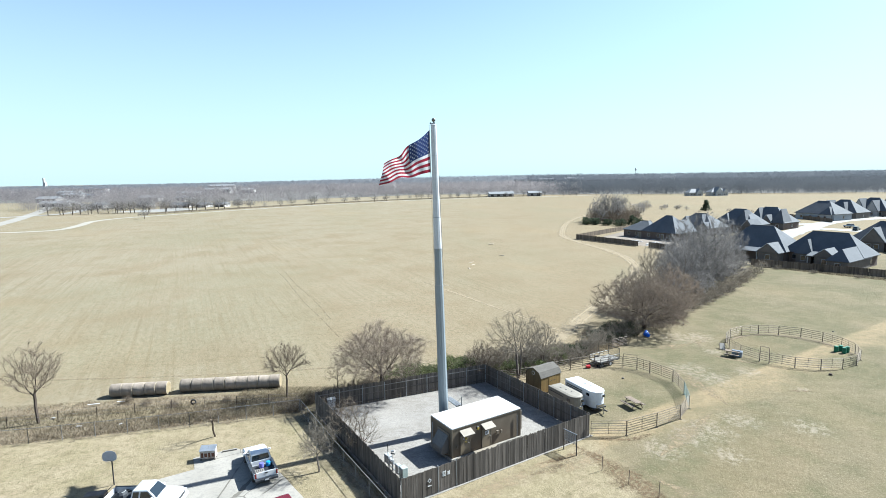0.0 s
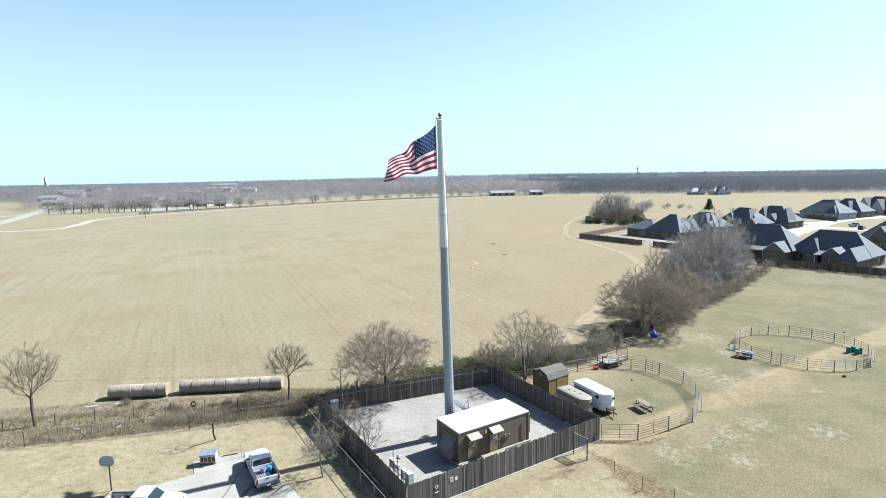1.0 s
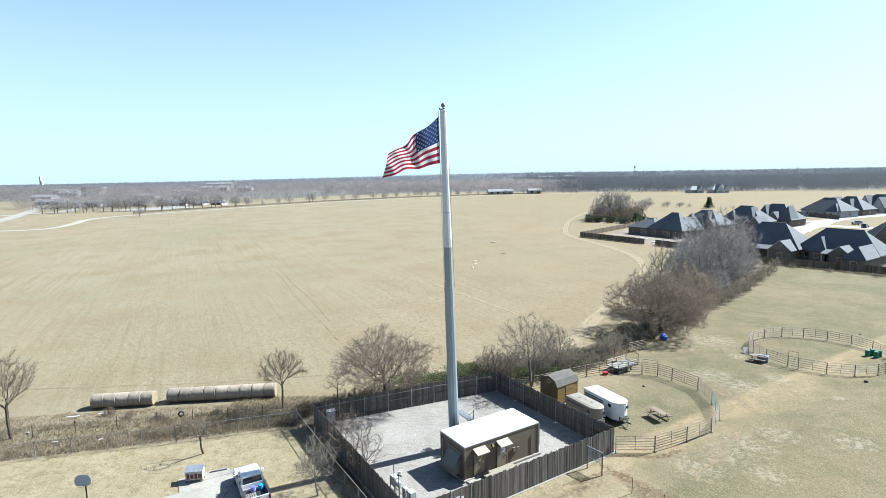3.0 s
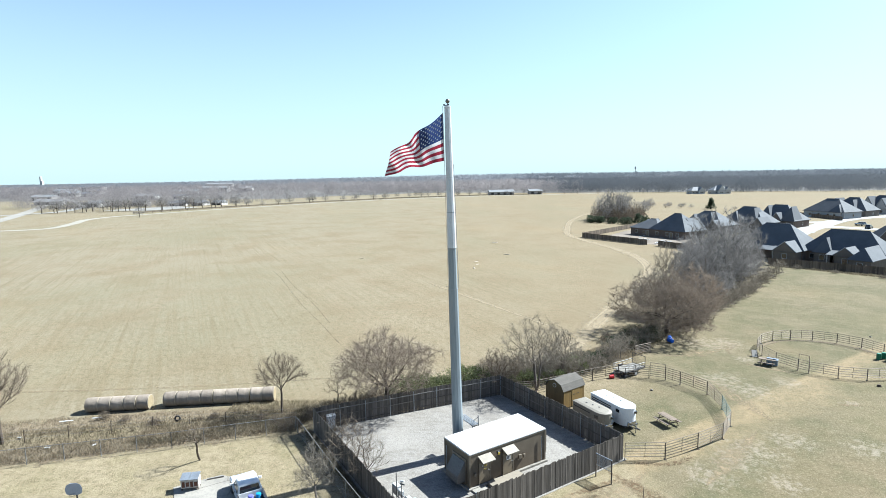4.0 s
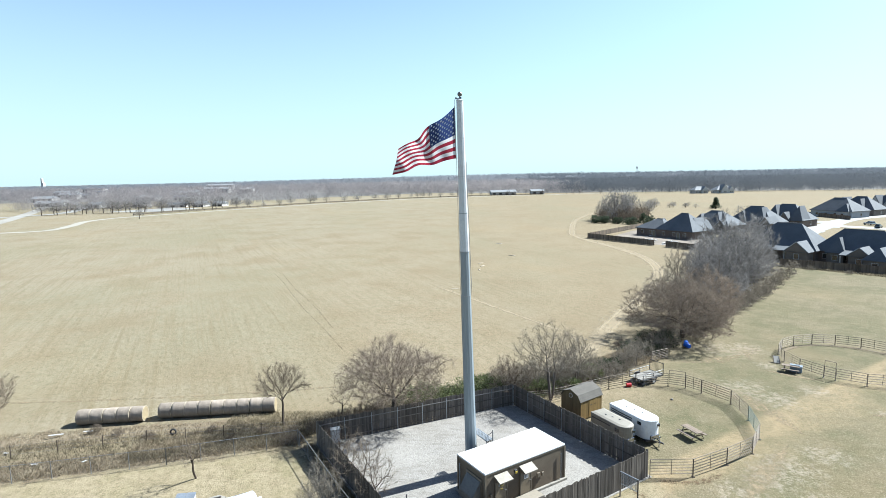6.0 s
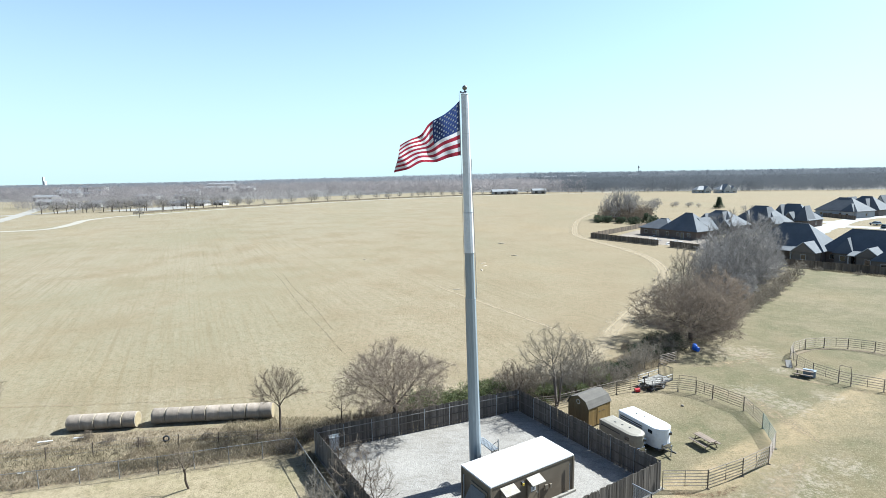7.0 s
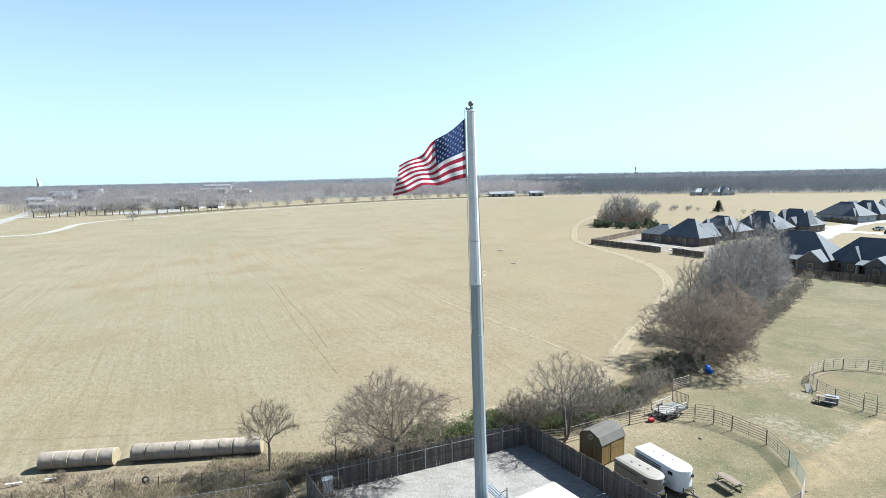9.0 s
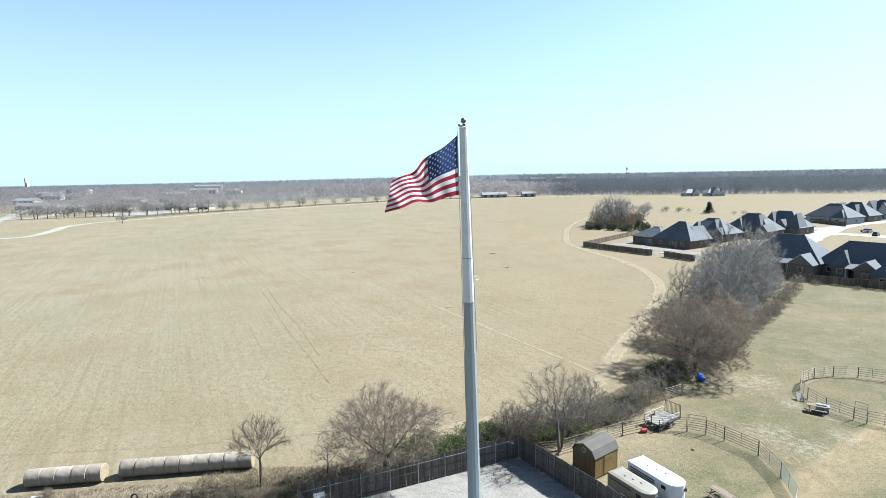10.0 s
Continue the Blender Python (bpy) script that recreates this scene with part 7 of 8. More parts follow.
def house(m, L, W, eave, ridge, wings, label, wall=None, face=None, back_windows=4, cover=M_SHINGLE, porch=None, chimney=None):
    """A one-storey house: a steep hipped main roof along x with wings; wings = (x, side, width, reach, ridge, hipped)."""
    ob = thing("house", m, label, "house", "subdivision houses")
    wall, face = wall or M_BRICK, face or M_STONE
    part("wall", box((0, 0, eave / 2), (L, W, eave)), wall, ob)
    roof = part("roof", hip_roof(L, W, eave, ridge), cover, ob)
    rl = max(0.3, L / 2 - W / 2)
    part("ridge_cap", tube((-rl, 0, ridge), (rl, 0, ridge), 0.12, n=6), cover, roof)
    for x, s, w, reach, rz, hipped in wings:
        y1 = s * (W / 2 + reach)
        shell = [(x - w / 2, 0), (x + w / 2, 0), (x + w / 2, eave), (x - w / 2, eave)]
        if not hipped:
            shell.insert(3, (x, eave + (rz - eave) * 0.9))
        part("gable_wall", prism(shell, 'y', min(0.0, y1), max(0.0, y1)), face, ob)
        wr = part("wing_roof", wing_roof(x, w, 0.0, y1, eave, rz, hipped), cover, ob)
        if not hipped:
            for q in (-1, 1):
                part("bargeboard", tube((x, y1 + s * 0.44, rz), (x + q * (w / 2 + 0.45), y1 + s * 0.44, eave - 0.05), 0.1, n=4), M_TRIM, wr)
            part("gable_face", prism([(x - w / 2, eave), (x + w / 2, eave), (x, eave + (rz - eave) * 0.9)], 'y', y1 - 0.03, y1 + 0.03) if s > 0 else prism([(x - w / 2, eave), (x + w / 2, eave), (x, eave + (rz - eave) * 0.9)], 'y', y1 + s * 0.41, y1 + s * 0.46), face, ob)
        n = 2 if w > 5.5 else 1
        for j in range(n):
            wx = x + (j - (n - 1) / 2) * 2.0
            win = part("window", box((wx, y1 + s * 0.03, 1.5), (1.35, 0.12, 1.5)), M_TRIM, ob)
            part("pane", box((wx, y1 + s * 0.10, 1.5), (1.1, 0.04, 1.25)), M_GLASS, win)
    for s in (-1, 1):
        for k in range(back_windows):
            x = -L / 2 + L * (k + 0.7) / (back_windows + 0.4)
            win = part("window", box((x, s * (W / 2 + 0.02), 1.55), (1.3, 0.1, 1.4)), M_TRIM, ob)
            part("pane", box((x, s * (W / 2 + 0.08), 1.55), (1.1, 0.04, 1.2)), M_GLASS, win)
    for s in (-1, 1):
        win = part("window", box((s * (L / 2 + 0.02), 0.5, 1.55), (0.1, 1.2, 1.3)), M_TRIM, ob)
        part("pane", box((s * (L / 2 + 0.08), 0.5, 1.55), (0.04, 1.0, 1.1)), M_GLASS, win)
    door = part("door", box((L * 0.12, -W / 2 - 0.03, 1.05), (1.0, 0.1, 2.1)), M_DOOR_BROWN, ob)
    part("door_frame", box((L * 0.12, -W / 2 - 0.01, 1.1), (1.25, 0.08, 2.25)), M_TRIM, door)
    for px, py in ((L * 0.2, W * 0.2), (-L * 0.22, W * 0.22)):
        part("roof_vent", box((px, py, (eave + ridge) / 2 + 0.6), (0.3, 0.3, 0.7)), M_CABINET, roof)
    if porch:
        x0, x1, depth = porch
        y = -W / 2
        pr = part("porch_roof", prism([(y + 0.6, eave + 0.75), (y - depth, eave - 0.2), (y - depth, eave - 0.05), (y + 0.6, eave + 0.95)], 'x', x0, x1), cover, ob)
        for x in (x0 + 0.3, (x0 + x1) / 2, x1 - 0.3):
            part("porch_post", box((x, y - depth + 0.3, eave / 2 - 0.1), (0.25, 0.25, eave - 0.2)), M_TRIM, pr)
    if chimney:
        ch = part("chimney", box((chimney[0], chimney[1], ridge - 0.6), (1.0, 1.0, 3.2)), face, ob)
        part("chimney_cap", box((chimney[0], chimney[1], ridge + 1.05), (1.2, 1.2, 0.15)), M_TRIM, ch)
    return ob


house(pose(85.0, 162.5, 0, 0, 0, -58), 15, 12, 2.8, 9.0, [(3.5, 1, 7, 1.0, 7.4, False)], "new brick house with a charcoal shingle hip roof on bare soil", M_BRICK, M_STONE, 3)
house(pose(79.0, 171.0, 0, 0, 0, -58), 13, 10.5, 2.8, 6.4, [(-3, 1, 6, 1.0, 6.0, False)], "lower brick house with a charcoal shingle hip roof on bare soil", M_BRICK, M_STONE, 3)
house(pose(105.5, 181, 0, 0, 0, -57), 17, 12, 2.9, 8.4, [(-4.5, -1, 5, 0.4, 7.2, True), (2.5, -1, 6, 0.4, 8.2, True), (6.0, -1, 3.4, 1.0, 5.4, False)], "new brick house with steep charcoal gables")
house(pose(126.5, 190, 0, 0, 0, -57), 18, 12.5, 2.9, 9.4, [(4.0, -1, 5.5, 0.6, 9.2, True), (-4, -1, 6, 0.4, 7.6, True), (7.6, -1, 3.4, 1.4, 5.6, False)], "new brick house with steep charcoal gables and stone fronts")
house(pose(145.5, 200, 0, 0, 0, -57), 18, 12.5, 2.9, 9.4, [(-3.5, -1, 5.5, 0.6, 9.2, True), (2.0, -1, 4, 1.2, 6.4, False), (6.4, -1, 5, 0.6, 9.0, True)], "new brick house with three steep charcoal gables and stone fronts")
house(pose(94.0, 113.6, 0, 0, 0, -54.4), 18.7, 12.2, 2.8, 9.4, [(6.4, -1, 5.2, 3.7, 5.4, False)], "brick house with a steep grey hip roof behind garden fence", porch=(-6.5, 3.4, 3.2))
house(pose(105.1, 100.2, 0, 0, 0, -54.4), 19, 10.2, 2.8, 8.6, [(7.3, -1, 4.5, 9.2, 5.6, True), (2.6, -1, 4.6, 4.6, 5.0, False), (-3.8, -1, 3.8, 1.2, 6.6, True)], "brick house with a gabled porch and a long hipped wing", porch=(-2.0, 5.0, 4.0))
house(pose(129, 82, 0, 0, 0, -54), 21, 12.5, 2.9, 8.8, [(-4, -1, 6.5, 2.0, 6.6, True), (5, -1, 6, 3.0, 6.6, False)], "brick house with a charcoal roof behind the garden fence")
house(pose(141, 124, 0, 0, 0, -54), 20, 12.5, 2.9, 9.0, [(-3, -1, 6, 1.2, 7.4, False), (5, -1, 6.5, 2.0, 7.0, True)], "brick house with a charcoal hip roof along the street")
house(pose(196, 241, 0, 0, 0, -66), 20, 14, 3.2, 9.6, [(6, -1, 5.5, 0.8, 7.0, True)], "grey-sided house with a charcoal hip roof across the street", M_SIDING, M_TRIM)
house(pose(214, 251, 0, 0, 0, -62), 18, 13, 3.0, 9.6, [(-5, -1, 6, 1.2, 9.4, False), (2, -1, 5.5, 1.8, 8.6, True)], "pale brick house with steep charcoal gables", M_STONE, M_TRIM)
house(pose(238, 262, 0, 0, 0, -62), 18, 13, 3.0, 9.9, [(-4, -1, 6, 1.2, 9.6, False), (3, -1, 5.5, 2.0, 8.8, False)], "pale brick house with steep charcoal gables", M_STONE, M_TRIM)
house(pose(264, 276, 0, 0, 0, -62), 18, 13, 3.0, 9.6, [(-4, -1, 6.5, 1.2, 8.8, False), (4, -1, 6, 1.5, 8.0, True)], "brick house with a charcoal roof at the street's end", M_SIDING, M_TRIM)
house(pose(270, 572, 0, 0, 0, 8), 16, 10, 3.4, 7.6, [(3, -1, 7, 2, 7.6, False)], "large pale farmhouse with a grey roof before the woods", M_TRIM, M_TOWER, cover=M_FARWHITE)
house(pose(293, 566, 0, 0, 0, 8), 20, 11, 3.6, 8.2, [(-2, -1, 8, 2, 9.6, False), (6, -1, 6, 1, 7.4, False)], "large pale farmhouse with a chimney before the woods", M_TRIM, M_TOWER, cover=M_FARWHITE, chimney=(-3, 1))

for a, b, h, lab in (((49.7, 165), (66, 140.5), 1.9, "new wooden privacy fence round a building lot"), ((68.5, 137), (74, 127.5), 1.9, "short stretch of new wooden privacy fence"), ((50.2, 165.4), (83.5, 203), 1.9, "new wooden privacy fence behind the corner house"),
                     ((82.5, 97.5), (95, 86), 1.9, "weathered wooden garden fence along the pasture"), ((95, 86), (125, 56), 1.9, "weathered wooden garden fence along the pasture"), ((187, 262), (187.5, 221), 1.9, "tan wooden privacy fence beside the grey-sided house")):
    board_fence("garden_fence", a, b, h, 4.8, M_BOARD_NEW, lab, -1, 0.3, 0.05, M_BOARD_NEW)


def lumber_stack(m, L):
    ob = thing("lumber_stack", m, "stack of pale new lumber on the bare building lot", "lumber")
    for k in range(4):
        for j in range(3):
            part("plank", box((0.1 * (k % 2), (j - 1) * 0.42, 0.12 + 0.2 * k), (L, 0.38, 0.16)), M_BOARD_NEW if (j + k) % 3 else M_TRIM, ob)


for x, y, a, L in ((92, 143, 20, 3.6), (97, 150, 70, 3.0), (101, 141, 35, 4.2), (88, 140, 110, 2.6), (106, 148, 10, 3.4), (95, 136, 60, 3.0)):
    lumber_stack(pose(x, y, 0.0, 0, 0, a), L)

# scrap boards and wrappers left round the new houses
slab("building_lot", [(62, 149), (77, 131), (90, 147), (86, 165), (82, 192), (74, 188), (58, 166)], -0.2, 0.026, M_DIRT_FLAT, "scraped soil behind the new fences", "bare lot")
waste = random.Random(41)
first = None
for i in range(30):
    u = waste.random()
    at = (68 + 12 * u + waste.uniform(-4, 8), 140 + 45 * u + waste.uniform(-7, 7) * (1 - u))
    m = pose(at[0], at[1], -0.03, 0, 0, waste.uniform(0, 180)) @ Matrix.Diagonal((waste.uniform(0.4, 1.3), waste.uniform(0.4, 1.4), waste.uniform(0.6, 1.6), 1))
    if first is None:
        first = thing("scrap_pile", m, "pile of pale scrap boards on bare soil", "scrap pile", "building scrap")
        for k in range(5):
            part("board", box((0.1 * waste.uniform(-3, 3), 0.16 * k - 0.3, 0.06 + 0.07 * (k % 3)), (1.5 + 0.4 * (k % 2), 0.26, 0.05), Matrix.Rotation(waste.uniform(-0.5, 0.5), 3, 'Z')), M_TRIM if k % 2 else M_WHITE, first)
    else:
        copy_thing(first, m)
# loose straw lying in the field
straw = None
for i, (x, y, k) in enumerate(((15.0, 151.3, 1.3), (6.5, 108.5, 0.9), (5.6, 97.8, 1.0), (16.6, 122.2, 1.1), (-0.8, 74.1, 0.8), (6.7, 103.8, 0.9), (-49, 150, 0.9), (-28, 118, 0.7))):
    m = pose(x, y, 0, 0, 0, i * 47) @ Matrix.Diagonal((k, k * 0.7, k * 0.6, 1))
    if straw is None:
        straw = thing("straw_clump", m, "pale clump of loose straw in the field", "straw clump", "straw clumps")
        rings = [[(r * 0.8 * math.cos(a) * (1 + 0.25 * math.sin(3 * a + z * 5)), r * 0.45 * math.sin(a) * (1 + 0.2 * math.cos(2 * a)), z) for a in [2 * math.pi * q / 12 for q in range(12)]] for r, z in ((1.05, -0.02), (1.0, 0.12), (0.75, 0.28), (0.3, 0.36))]
        part("straw", loft(rings), M_STRAW, straw, smooth=True)
    else:
        copy_thing(straw, m)


def parked_car(m, paint, label):
    ob = thing("parked_car", m, label, "car")
    part("body", loft([[(-2.2, -0.85, 0.3), (2.2, -0.85, 0.3), (2.2, 0.85, 0.3), (-2.2, 0.85, 0.3)], [(-2.3, -0.9, 0.65), (2.3, -0.88, 0.65), (2.3, 0.88, 0.65), (-2.3, 0.9, 0.65)], [(-2.25, -0.85, 1.0), (2.15, -0.8, 0.9), (2.15, 0.8, 0.9), (-2.25, 0.85, 1.0)]]), paint, ob, bevel=0.05)
    cab = part("cabin", loft([[(-2.0, -0.8, 1.0), (1.0, -0.8, 0.95), (1.0, 0.8, 0.95), (-2.0, 0.8, 1.0)], [(-1.6, -0.66, 1.6), (0.2, -0.66, 1.6), (0.2, 0.66, 1.6), (-1.6, 0.66, 1.6)]]), M_GLASS, ob)
    part("roof_panel", box((-0.7, 0, 1.62), (1.9, 1.35, 0.06)), paint, cab, bevel=0.02)
    for x in (-1.4, 1.4):
        for s in (-1, 1):
            part("wheel", tube((x, s * 0.7, 0.33), (x, s * 0.92, 0.33), 0.33, n=14), M_BLACK, ob)


parked_car(pose(204, 236, 0.05, 0, 0, 20), M_REDPAINT, "dark red car parked before a house")
parked_car(pose(178, 196, 0.05, 0, 0, 100), M_CHROME, "silver car parked on the street")
parked_car(pose(172, 183, 0.05, 0, 0, 40), M_GLASS, "dark blue car parked on the street")
parked_car(pose(230, 238, 0.05, 0, 0, 20), M_CARPAINT, "white car parked on a driveway")

# ---- far distance ----
rng = np.random.default_rng(7)
EDGE_X = [-2500, -420, -345, -310, -250, -215, -190, -170, -121, -45, 40, 137, 276, 442, 800, 1400, 3000]
EDGE_Y = [520, 445, 392, 378, 402, 470, 560, 640, 675, 735, 705, 656, 603, 545, 470, 400, 290]


# yards, lanes and paddocks among the trees: centre and half-axes
CLEARINGS = [(-420, 520, 60, 40), (-380, 640, 70, 45), (-250, 640, 60, 35), (-520, 640, 60, 50), (-600, 800, 90, 50), (-420, 820, 80, 40), (-180, 700, 60, 30), (-700, 950, 120, 50), (-450, 1000, 120, 40), (-820, 1200, 160, 60), (-300, 900, 70, 30), (-60, 720, 50, 25), (60, 740, 60, 20), (-550, 1250, 160, 40)]


def woodland(name, n, near, far, tall, slivers, width, label, keep=1.0, material=M_FARWOOD, west=-9000, east=9000):
    """Bare woods as one mass: each tree a stem and a domed crown of thin upswept slivers; tall = heights by bearing; near = 0: a belt along the edge, far metres deep."""
    dist = near + (far - near) * rng.random(n)
    x = (rng.random(n) * 2 - 1) * (0.98 * (dist + 60))
    y = dist + rng.random(n) * 10
    if near == 0:
        x = -620 + 1300 * rng.random(n)
        y = np.interp(x, EDGE_X, EDGE_Y) + far * rng.random(n) ** 1.3 + 16
    ok = y > np.interp(x, EDGE_X, EDGE_Y) + rng.random(n) * 14
    open_spot = np.sin(x * 0.011 + 1.3) * np.sin(y * 0.013 + 0.4) + np.sin(x * 0.005 - y * 0.004) + 0.35 * np.sin(x * 0.05 + y * 0.031) * np.sin(y * 0.06 - x * 0.017)
    ok &= (open_spot < keep) & (x + rng.normal(size=n) * 15 > west) & (x + rng.normal(size=n) * 15 < east)
    for cx, cy, rx, ry in CLEARINGS:
        ok &= ((x - cx) / rx) ** 2 + ((y - cy) / ry) ** 2 > 0.7 + 0.5 * rng.random(n)
    x, y = x[ok], y[ok]
    k = len(x)
    hgt = np.interp(x / y, *tall) * (0.78 + 0.24 * rng.random(k))
    rad = hgt * (0.40 + 0.18 * rng.random(k))
    s = slivers
    a = rng.random((k, s)) * 2 * np.pi
    q = rng.random((k, s)) ** 0.4
    zc = 0.08 + 0.9 * rng.random((k, s)) ** 0.8
    prof = np.sqrt(np.clip(1 - ((zc - 0.48) / 0.52) ** 2, 0.03, 1))
    lump = 1 + 0.22 * np.sin(3 * a + (x * 1.7)[:, None]) + 0.12 * np.sin(7 * zc + 2 * a + y[:, None])
    out = rad[:, None] * q * prof * lump
    mid = np.stack([x[:, None] + out * np.cos(a), y[:, None] + out * np.sin(a), hgt[:, None] * zc], -1)
    way = np.stack([q * np.cos(a), q * np.sin(a), 0.3 + 0.5 * zc], -1) + rng.normal(size=(k, s, 3)) * 0.9
    way /= np.linalg.norm(way, axis=-1, keepdims=True)
    reach = (width * 6.5 * (0.6 + 0.8 * rng.random((k, s))))[..., None]
    tip, root = mid + way * reach * 0.6, mid - way * reach
    root[..., 2] = np.maximum(root[..., 2], 0.3)
    # the slivers lie roughly along the crown's outside
    face = np.stack([out * np.cos(a), out * np.sin(a), hgt[:, None] * (zc - 0.45)], -1) / rad[:, None, None] + rng.normal(size=(k, s, 3)) * 0.3
    side = np.cross(way, face)
    side *= (width * (0.6 + 0.8 * rng.random((k, s))) / (np.linalg.norm(side, axis=-1) + 1e-6))[..., None]
    tri = np.stack([root - side, root + side, tip], 2).reshape(-1, 3)
    sx = np.stack([x - 0.12, x + 0.12, x], -1)
    stem = np.stack([sx, np.repeat(y[:, None], 3, 1), np.stack([np.zeros(k), np.zeros(k), hgt * 0.5], -1)], -1).reshape(-1, 3)
    verts = np.concatenate([tri, stem])
    me = bpy.data.meshes.new(name)
    nt = len(verts) // 3
    me.vertices.add(len(verts))
    me.vertices.foreach_set("co", verts.astype(np.float32).ravel())
    me.loops.add(len(verts))
    me.loops.foreach_set("vertex_index", np.arange(len(verts), dtype=np.int32))
    me.polygons.add(nt)
    me.polygons.foreach_set("loop_start", np.arange(0, nt * 3, 3, dtype=np.int32))
    me.polygons.foreach_set("loop_total", np.full(nt, 3, dtype=np.int32))
    me.update(calc_edges=True)
    return tagged(mesh_part(name, me, material, None), label, "woods", kind="stuff")


slab("woodland_floor", [(140, 664), (240, 650), (440, 602), (800, 530), (1400, 440), (3000, 310), (3000, 2600), (140, 2600)], -0.2, 0.04, M_FLOOR, "brown leaf litter under the dense woods", "woodland floor")
slab("woodland_floor", [(140, 664), (140, 2600), (-3000, 2600), (-3000, 760), (-440, 640), (-200, 600), (-160, 668), (-110, 690), (-45, 752), (40, 722)], -0.2, 0.03, M_FLOOR, "grey-brown leaf litter under the bare woods", "woodland floor")
NEAR_TALL = ([-0.8, -0.3, 0, 0.3, 0.8], [15, 17, 17, 17, 16])
FAR_TALL = ([-0.8, -0.5, -0.2, 0, 0.15, 0.5, 0.8], [13, 16, 23, 28, 29, 27, 27])
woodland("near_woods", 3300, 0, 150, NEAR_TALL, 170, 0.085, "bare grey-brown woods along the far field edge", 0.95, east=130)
woodland("near_woods", 4400, 0, 150, NEAR_TALL, 120, 0.10, "dense bare woods beyond the houses, backlit shade and haze in their colour", 1.6, M_SHADEWOOD, west=130)
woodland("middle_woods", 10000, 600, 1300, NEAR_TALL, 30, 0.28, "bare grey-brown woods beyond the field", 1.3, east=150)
woodland("middle_woods", 7000, 600, 1300, NEAR_TALL, 30, 0.28, "dense bare woods beyond the houses, backlit shade and haze in their colour", 1.9, M_SHADEWOOD, west=150)
woodland("far_woods", 13000, 1250, 2700, FAR_TALL, 24, 0.52, "distant bare woods up to the horizon, paled by haze in their colour", 1.9, M_FARHAZE, east=200)
woodland("far_woods", 13000, 1250, 2700, FAR_TALL, 24, 0.52, "distant woods up to the horizon, blue haze in their colour", 1.9, M_FARHAZE_BLUE, west=200)

rnd = random.Random(17)
for i in range(34):
    t = i / 33
    x = -190 + 300 * t + rnd.uniform(-5, 5)
    lane = float(np.interp(x, [-221, -181, -124, -54, 39, 105, 220], [345, 410, 483, 548, 596, 606, 640]))
    copy_thing(park, scaled(x, lane + 16 + rnd.uniform(-4, 22), i * 77, rnd.uniform(0.7, 1.35)))
for i in range(30):
    x = -318 + 130 * (i + rnd.random()) / 30
    y = float(np.interp(x, [-400, -330, -300, -250, -190], [380, 366, 372, 386, 440])) + rnd.uniform(0, 12)
    copy_thing(park, scaled(x, y, i * 61, rnd.uniform(1.2, 1.7)))
for x, y, s in ((132, 612, 0.9), (140, 612, 0.85), (148, 614, 1.0), (172, 612, 0.95), (184, 612, 1.0), (222, 602, 0.9)):
    copy_thing(park, scaled(x, y, x * 7, s))


def lane_fence(line):
    ob = thing("lane_fence", Matrix(), "low dark rail fence along the far lane", "fence", kind="structure")
    for a, b in zip(line, line[1:]):
        a, b = Vector((*a, 0)), Vector((*b, 0))
        n = max(1, round((b - a).length / 7))
        for i in range(n):
            p = a.lerp(b, i / n)
            part("post", box(p + Vector((0, 0, 0.7)), (0.25, 0.25, 1.4)), M_BARK_DARK, ob)
        for z in (0.5, 0.9, 1.3):
            part("rail", tube(a + Vector((0, 0, z)), b + Vector((0, 0, z)), 0.12, n=4), M_BARK_DARK, ob)


lane_fence([(-236, 352), (-190, 424), (-130, 497), (-58, 562), (36, 610), (104, 620)])


def shed_row(name, m, L, W, H, roof, wall, label):
    ob = thing(name, m, label, "building")
    part("wall", box((0, 0, H / 2), (L, W, H)), wall, ob)
    part("roof", prism([(-W / 2 - 0.6, H), (W / 2 + 0.6, H), (0, H + W * 0.22)], 'x', -L / 2 - 0.6, L / 2 + 0.6), roof, ob)
    for k in range(max(2, int(L / 7))):
        part("bay_opening", box((-L / 2 + (k + 0.5) * L / max(2, int(L / 7)), -W / 2 - 0.05, H * 0.42), (3.2, 0.15, H * 0.8)), M_DARK, ob)
    return ob


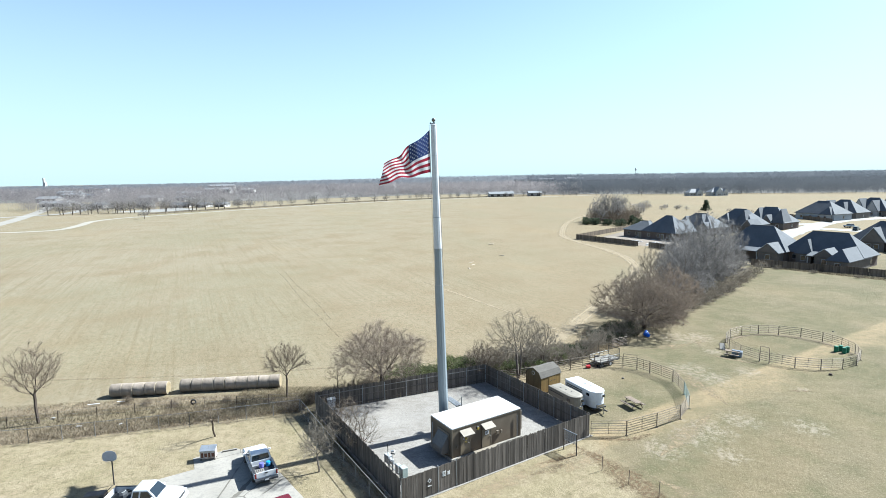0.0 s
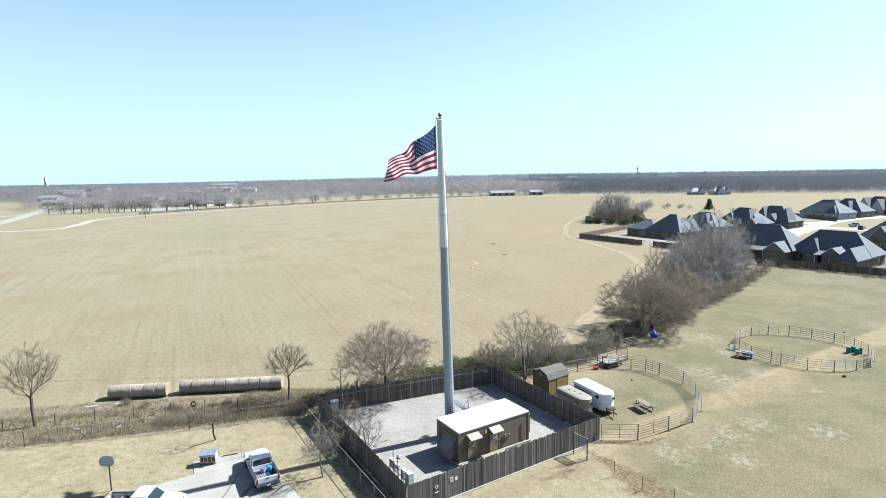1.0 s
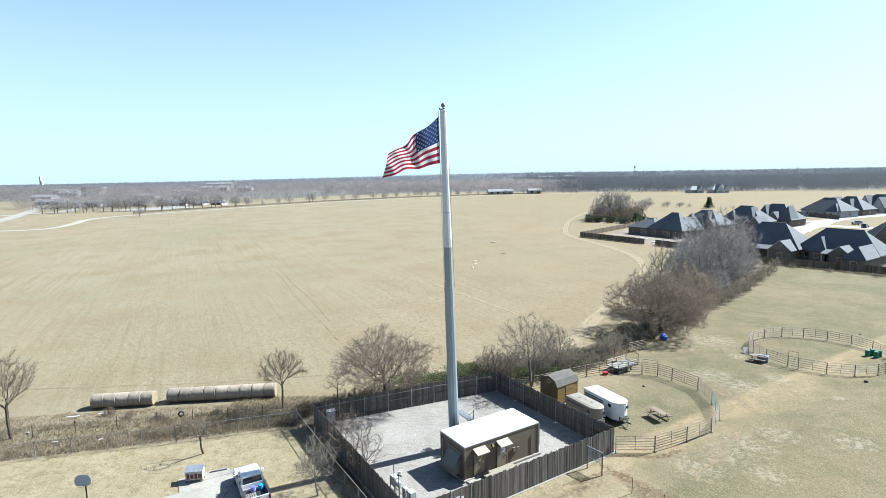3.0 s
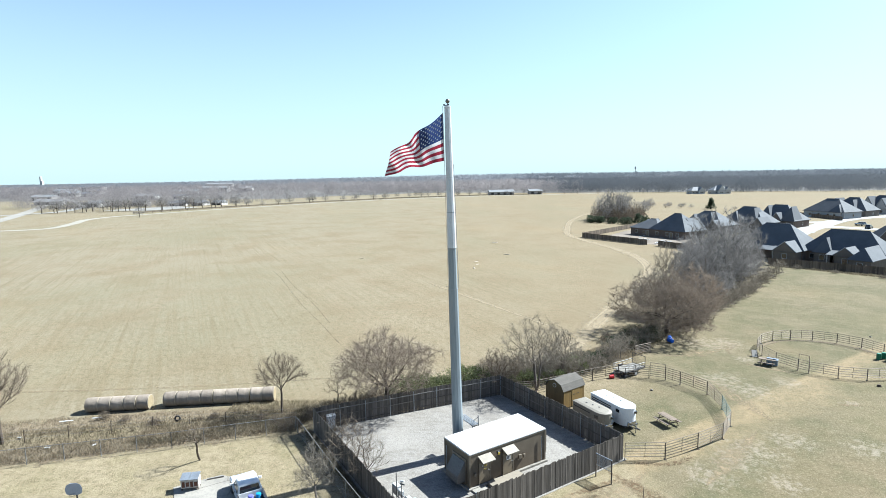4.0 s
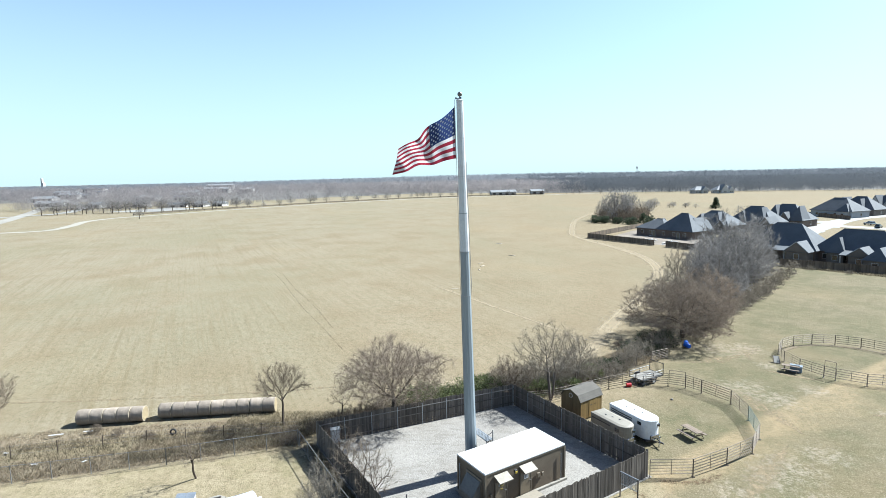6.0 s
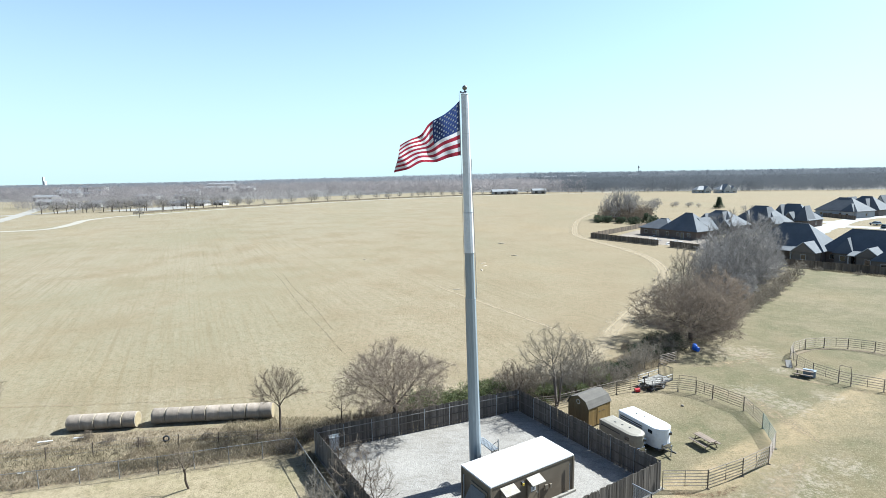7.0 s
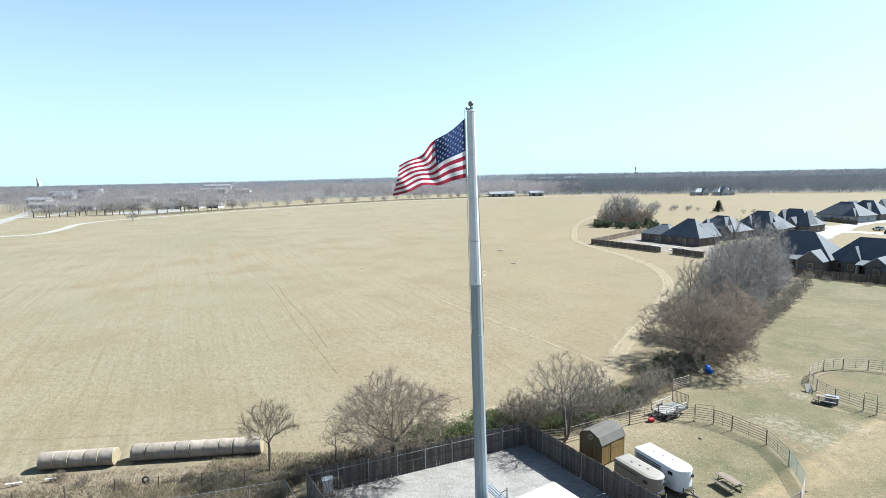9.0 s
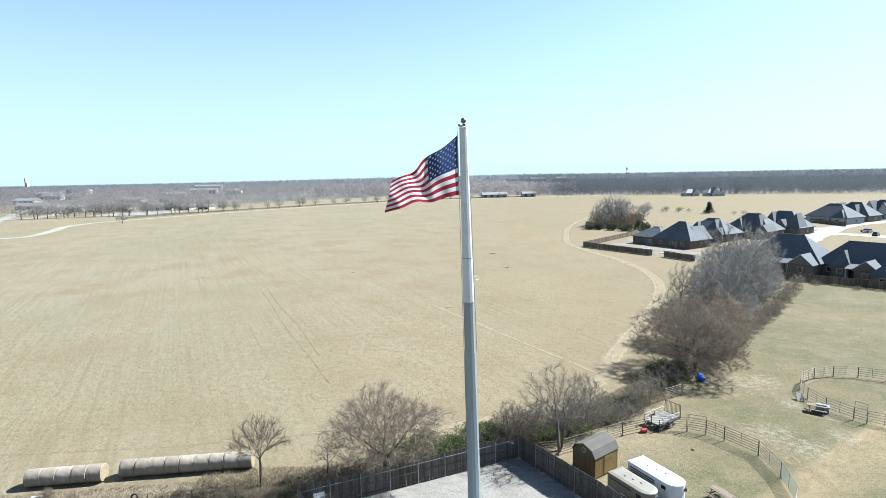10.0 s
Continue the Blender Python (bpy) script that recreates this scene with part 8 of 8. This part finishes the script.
shed_row("farm_building", pose(58, 628, 0, 0, 0, 4), 30, 12, 3.6, M_FARWHITE, M_STUCCO, "long white metal-roofed farm building by the lane")
shed_row("farm_building", pose(100, 632, 0, 0, 0, 4), 16, 10, 4.0, M_FARWHITE, M_STUCCO, "small white metal-roofed farm building by the lane")
slab("parking_lot", [(-292, 404), (-246, 392), (-226, 436), (-262, 462)], -0.2, 0.05, M_STREET, "pale bare lot behind the far trees", "lot")
for i, (x, y, L, H) in enumerate(((-262, 470, 16, 2.6), (-240, 470, 11, 2.6), (-224, 474, 10, 2.4), (190, 1420, 60, 15), (250, 1450, 40, 15), (330, 1480, 50, 15.5), (480, 1500, 40, 15), (640, 1600, 50, 16), (-345, 478, 18, 3.2), (-310, 492, 12, 3.0), (-430, 530, 26, 3.6), (-395, 655, 30, 4.5), (-350, 650, 14, 4), (-530, 655, 30, 5), (-610, 815, 40, 6), (-570, 800, 18, 5), (-430, 830, 34, 6), (-720, 960, 50, 7), (-660, 955, 26, 7), (-460, 1010, 50, 8), (-400, 1005, 26, 7), (-840, 1215, 60, 10), (-560, 1262, 60, 12), (1250, 1900, 40, 17))):
    shed_row("far_building", pose(x, y, 0, 0, 0, rnd.uniform(-25, 25)), L, 10 + L * 0.1, H, M_FARWHITE if i % 3 else M_SHINGLE, M_STUCCO, "distant pale low building among the woods")
ob = thing("far_tower", pose(-1752, 2260, 0, 0, 0, -20), "distant pale tower on the skyline", "tower")
part("lower_block", box((3, 0, 14), (11, 10, 28)), M_TOWER, ob, bevel=0.5)
part("upper_block", box((-3, 0, 22), (7, 8, 44)), M_STUCCO, ob, bevel=0.5)
part("cap", box((-3, 0, 45), (6, 7, 3)), M_TOWER, ob)
ob = thing("water_tower", pose(555, 1650, 0) @ Matrix.Diagonal((0.45, 0.45, 0.98, 1)), "distant pale water tower on the skyline", "water tower")
part("stem", tube((0, 0, 0), (0, 0, 36), 1.6, n=8), M_FARWHITE, ob)
part("tank", loft([ring(1.6, 34, 14), ring(5.5, 38, 14), ring(5.5, 41, 14), ring(2, 44, 14)]), M_TOWER, ob)
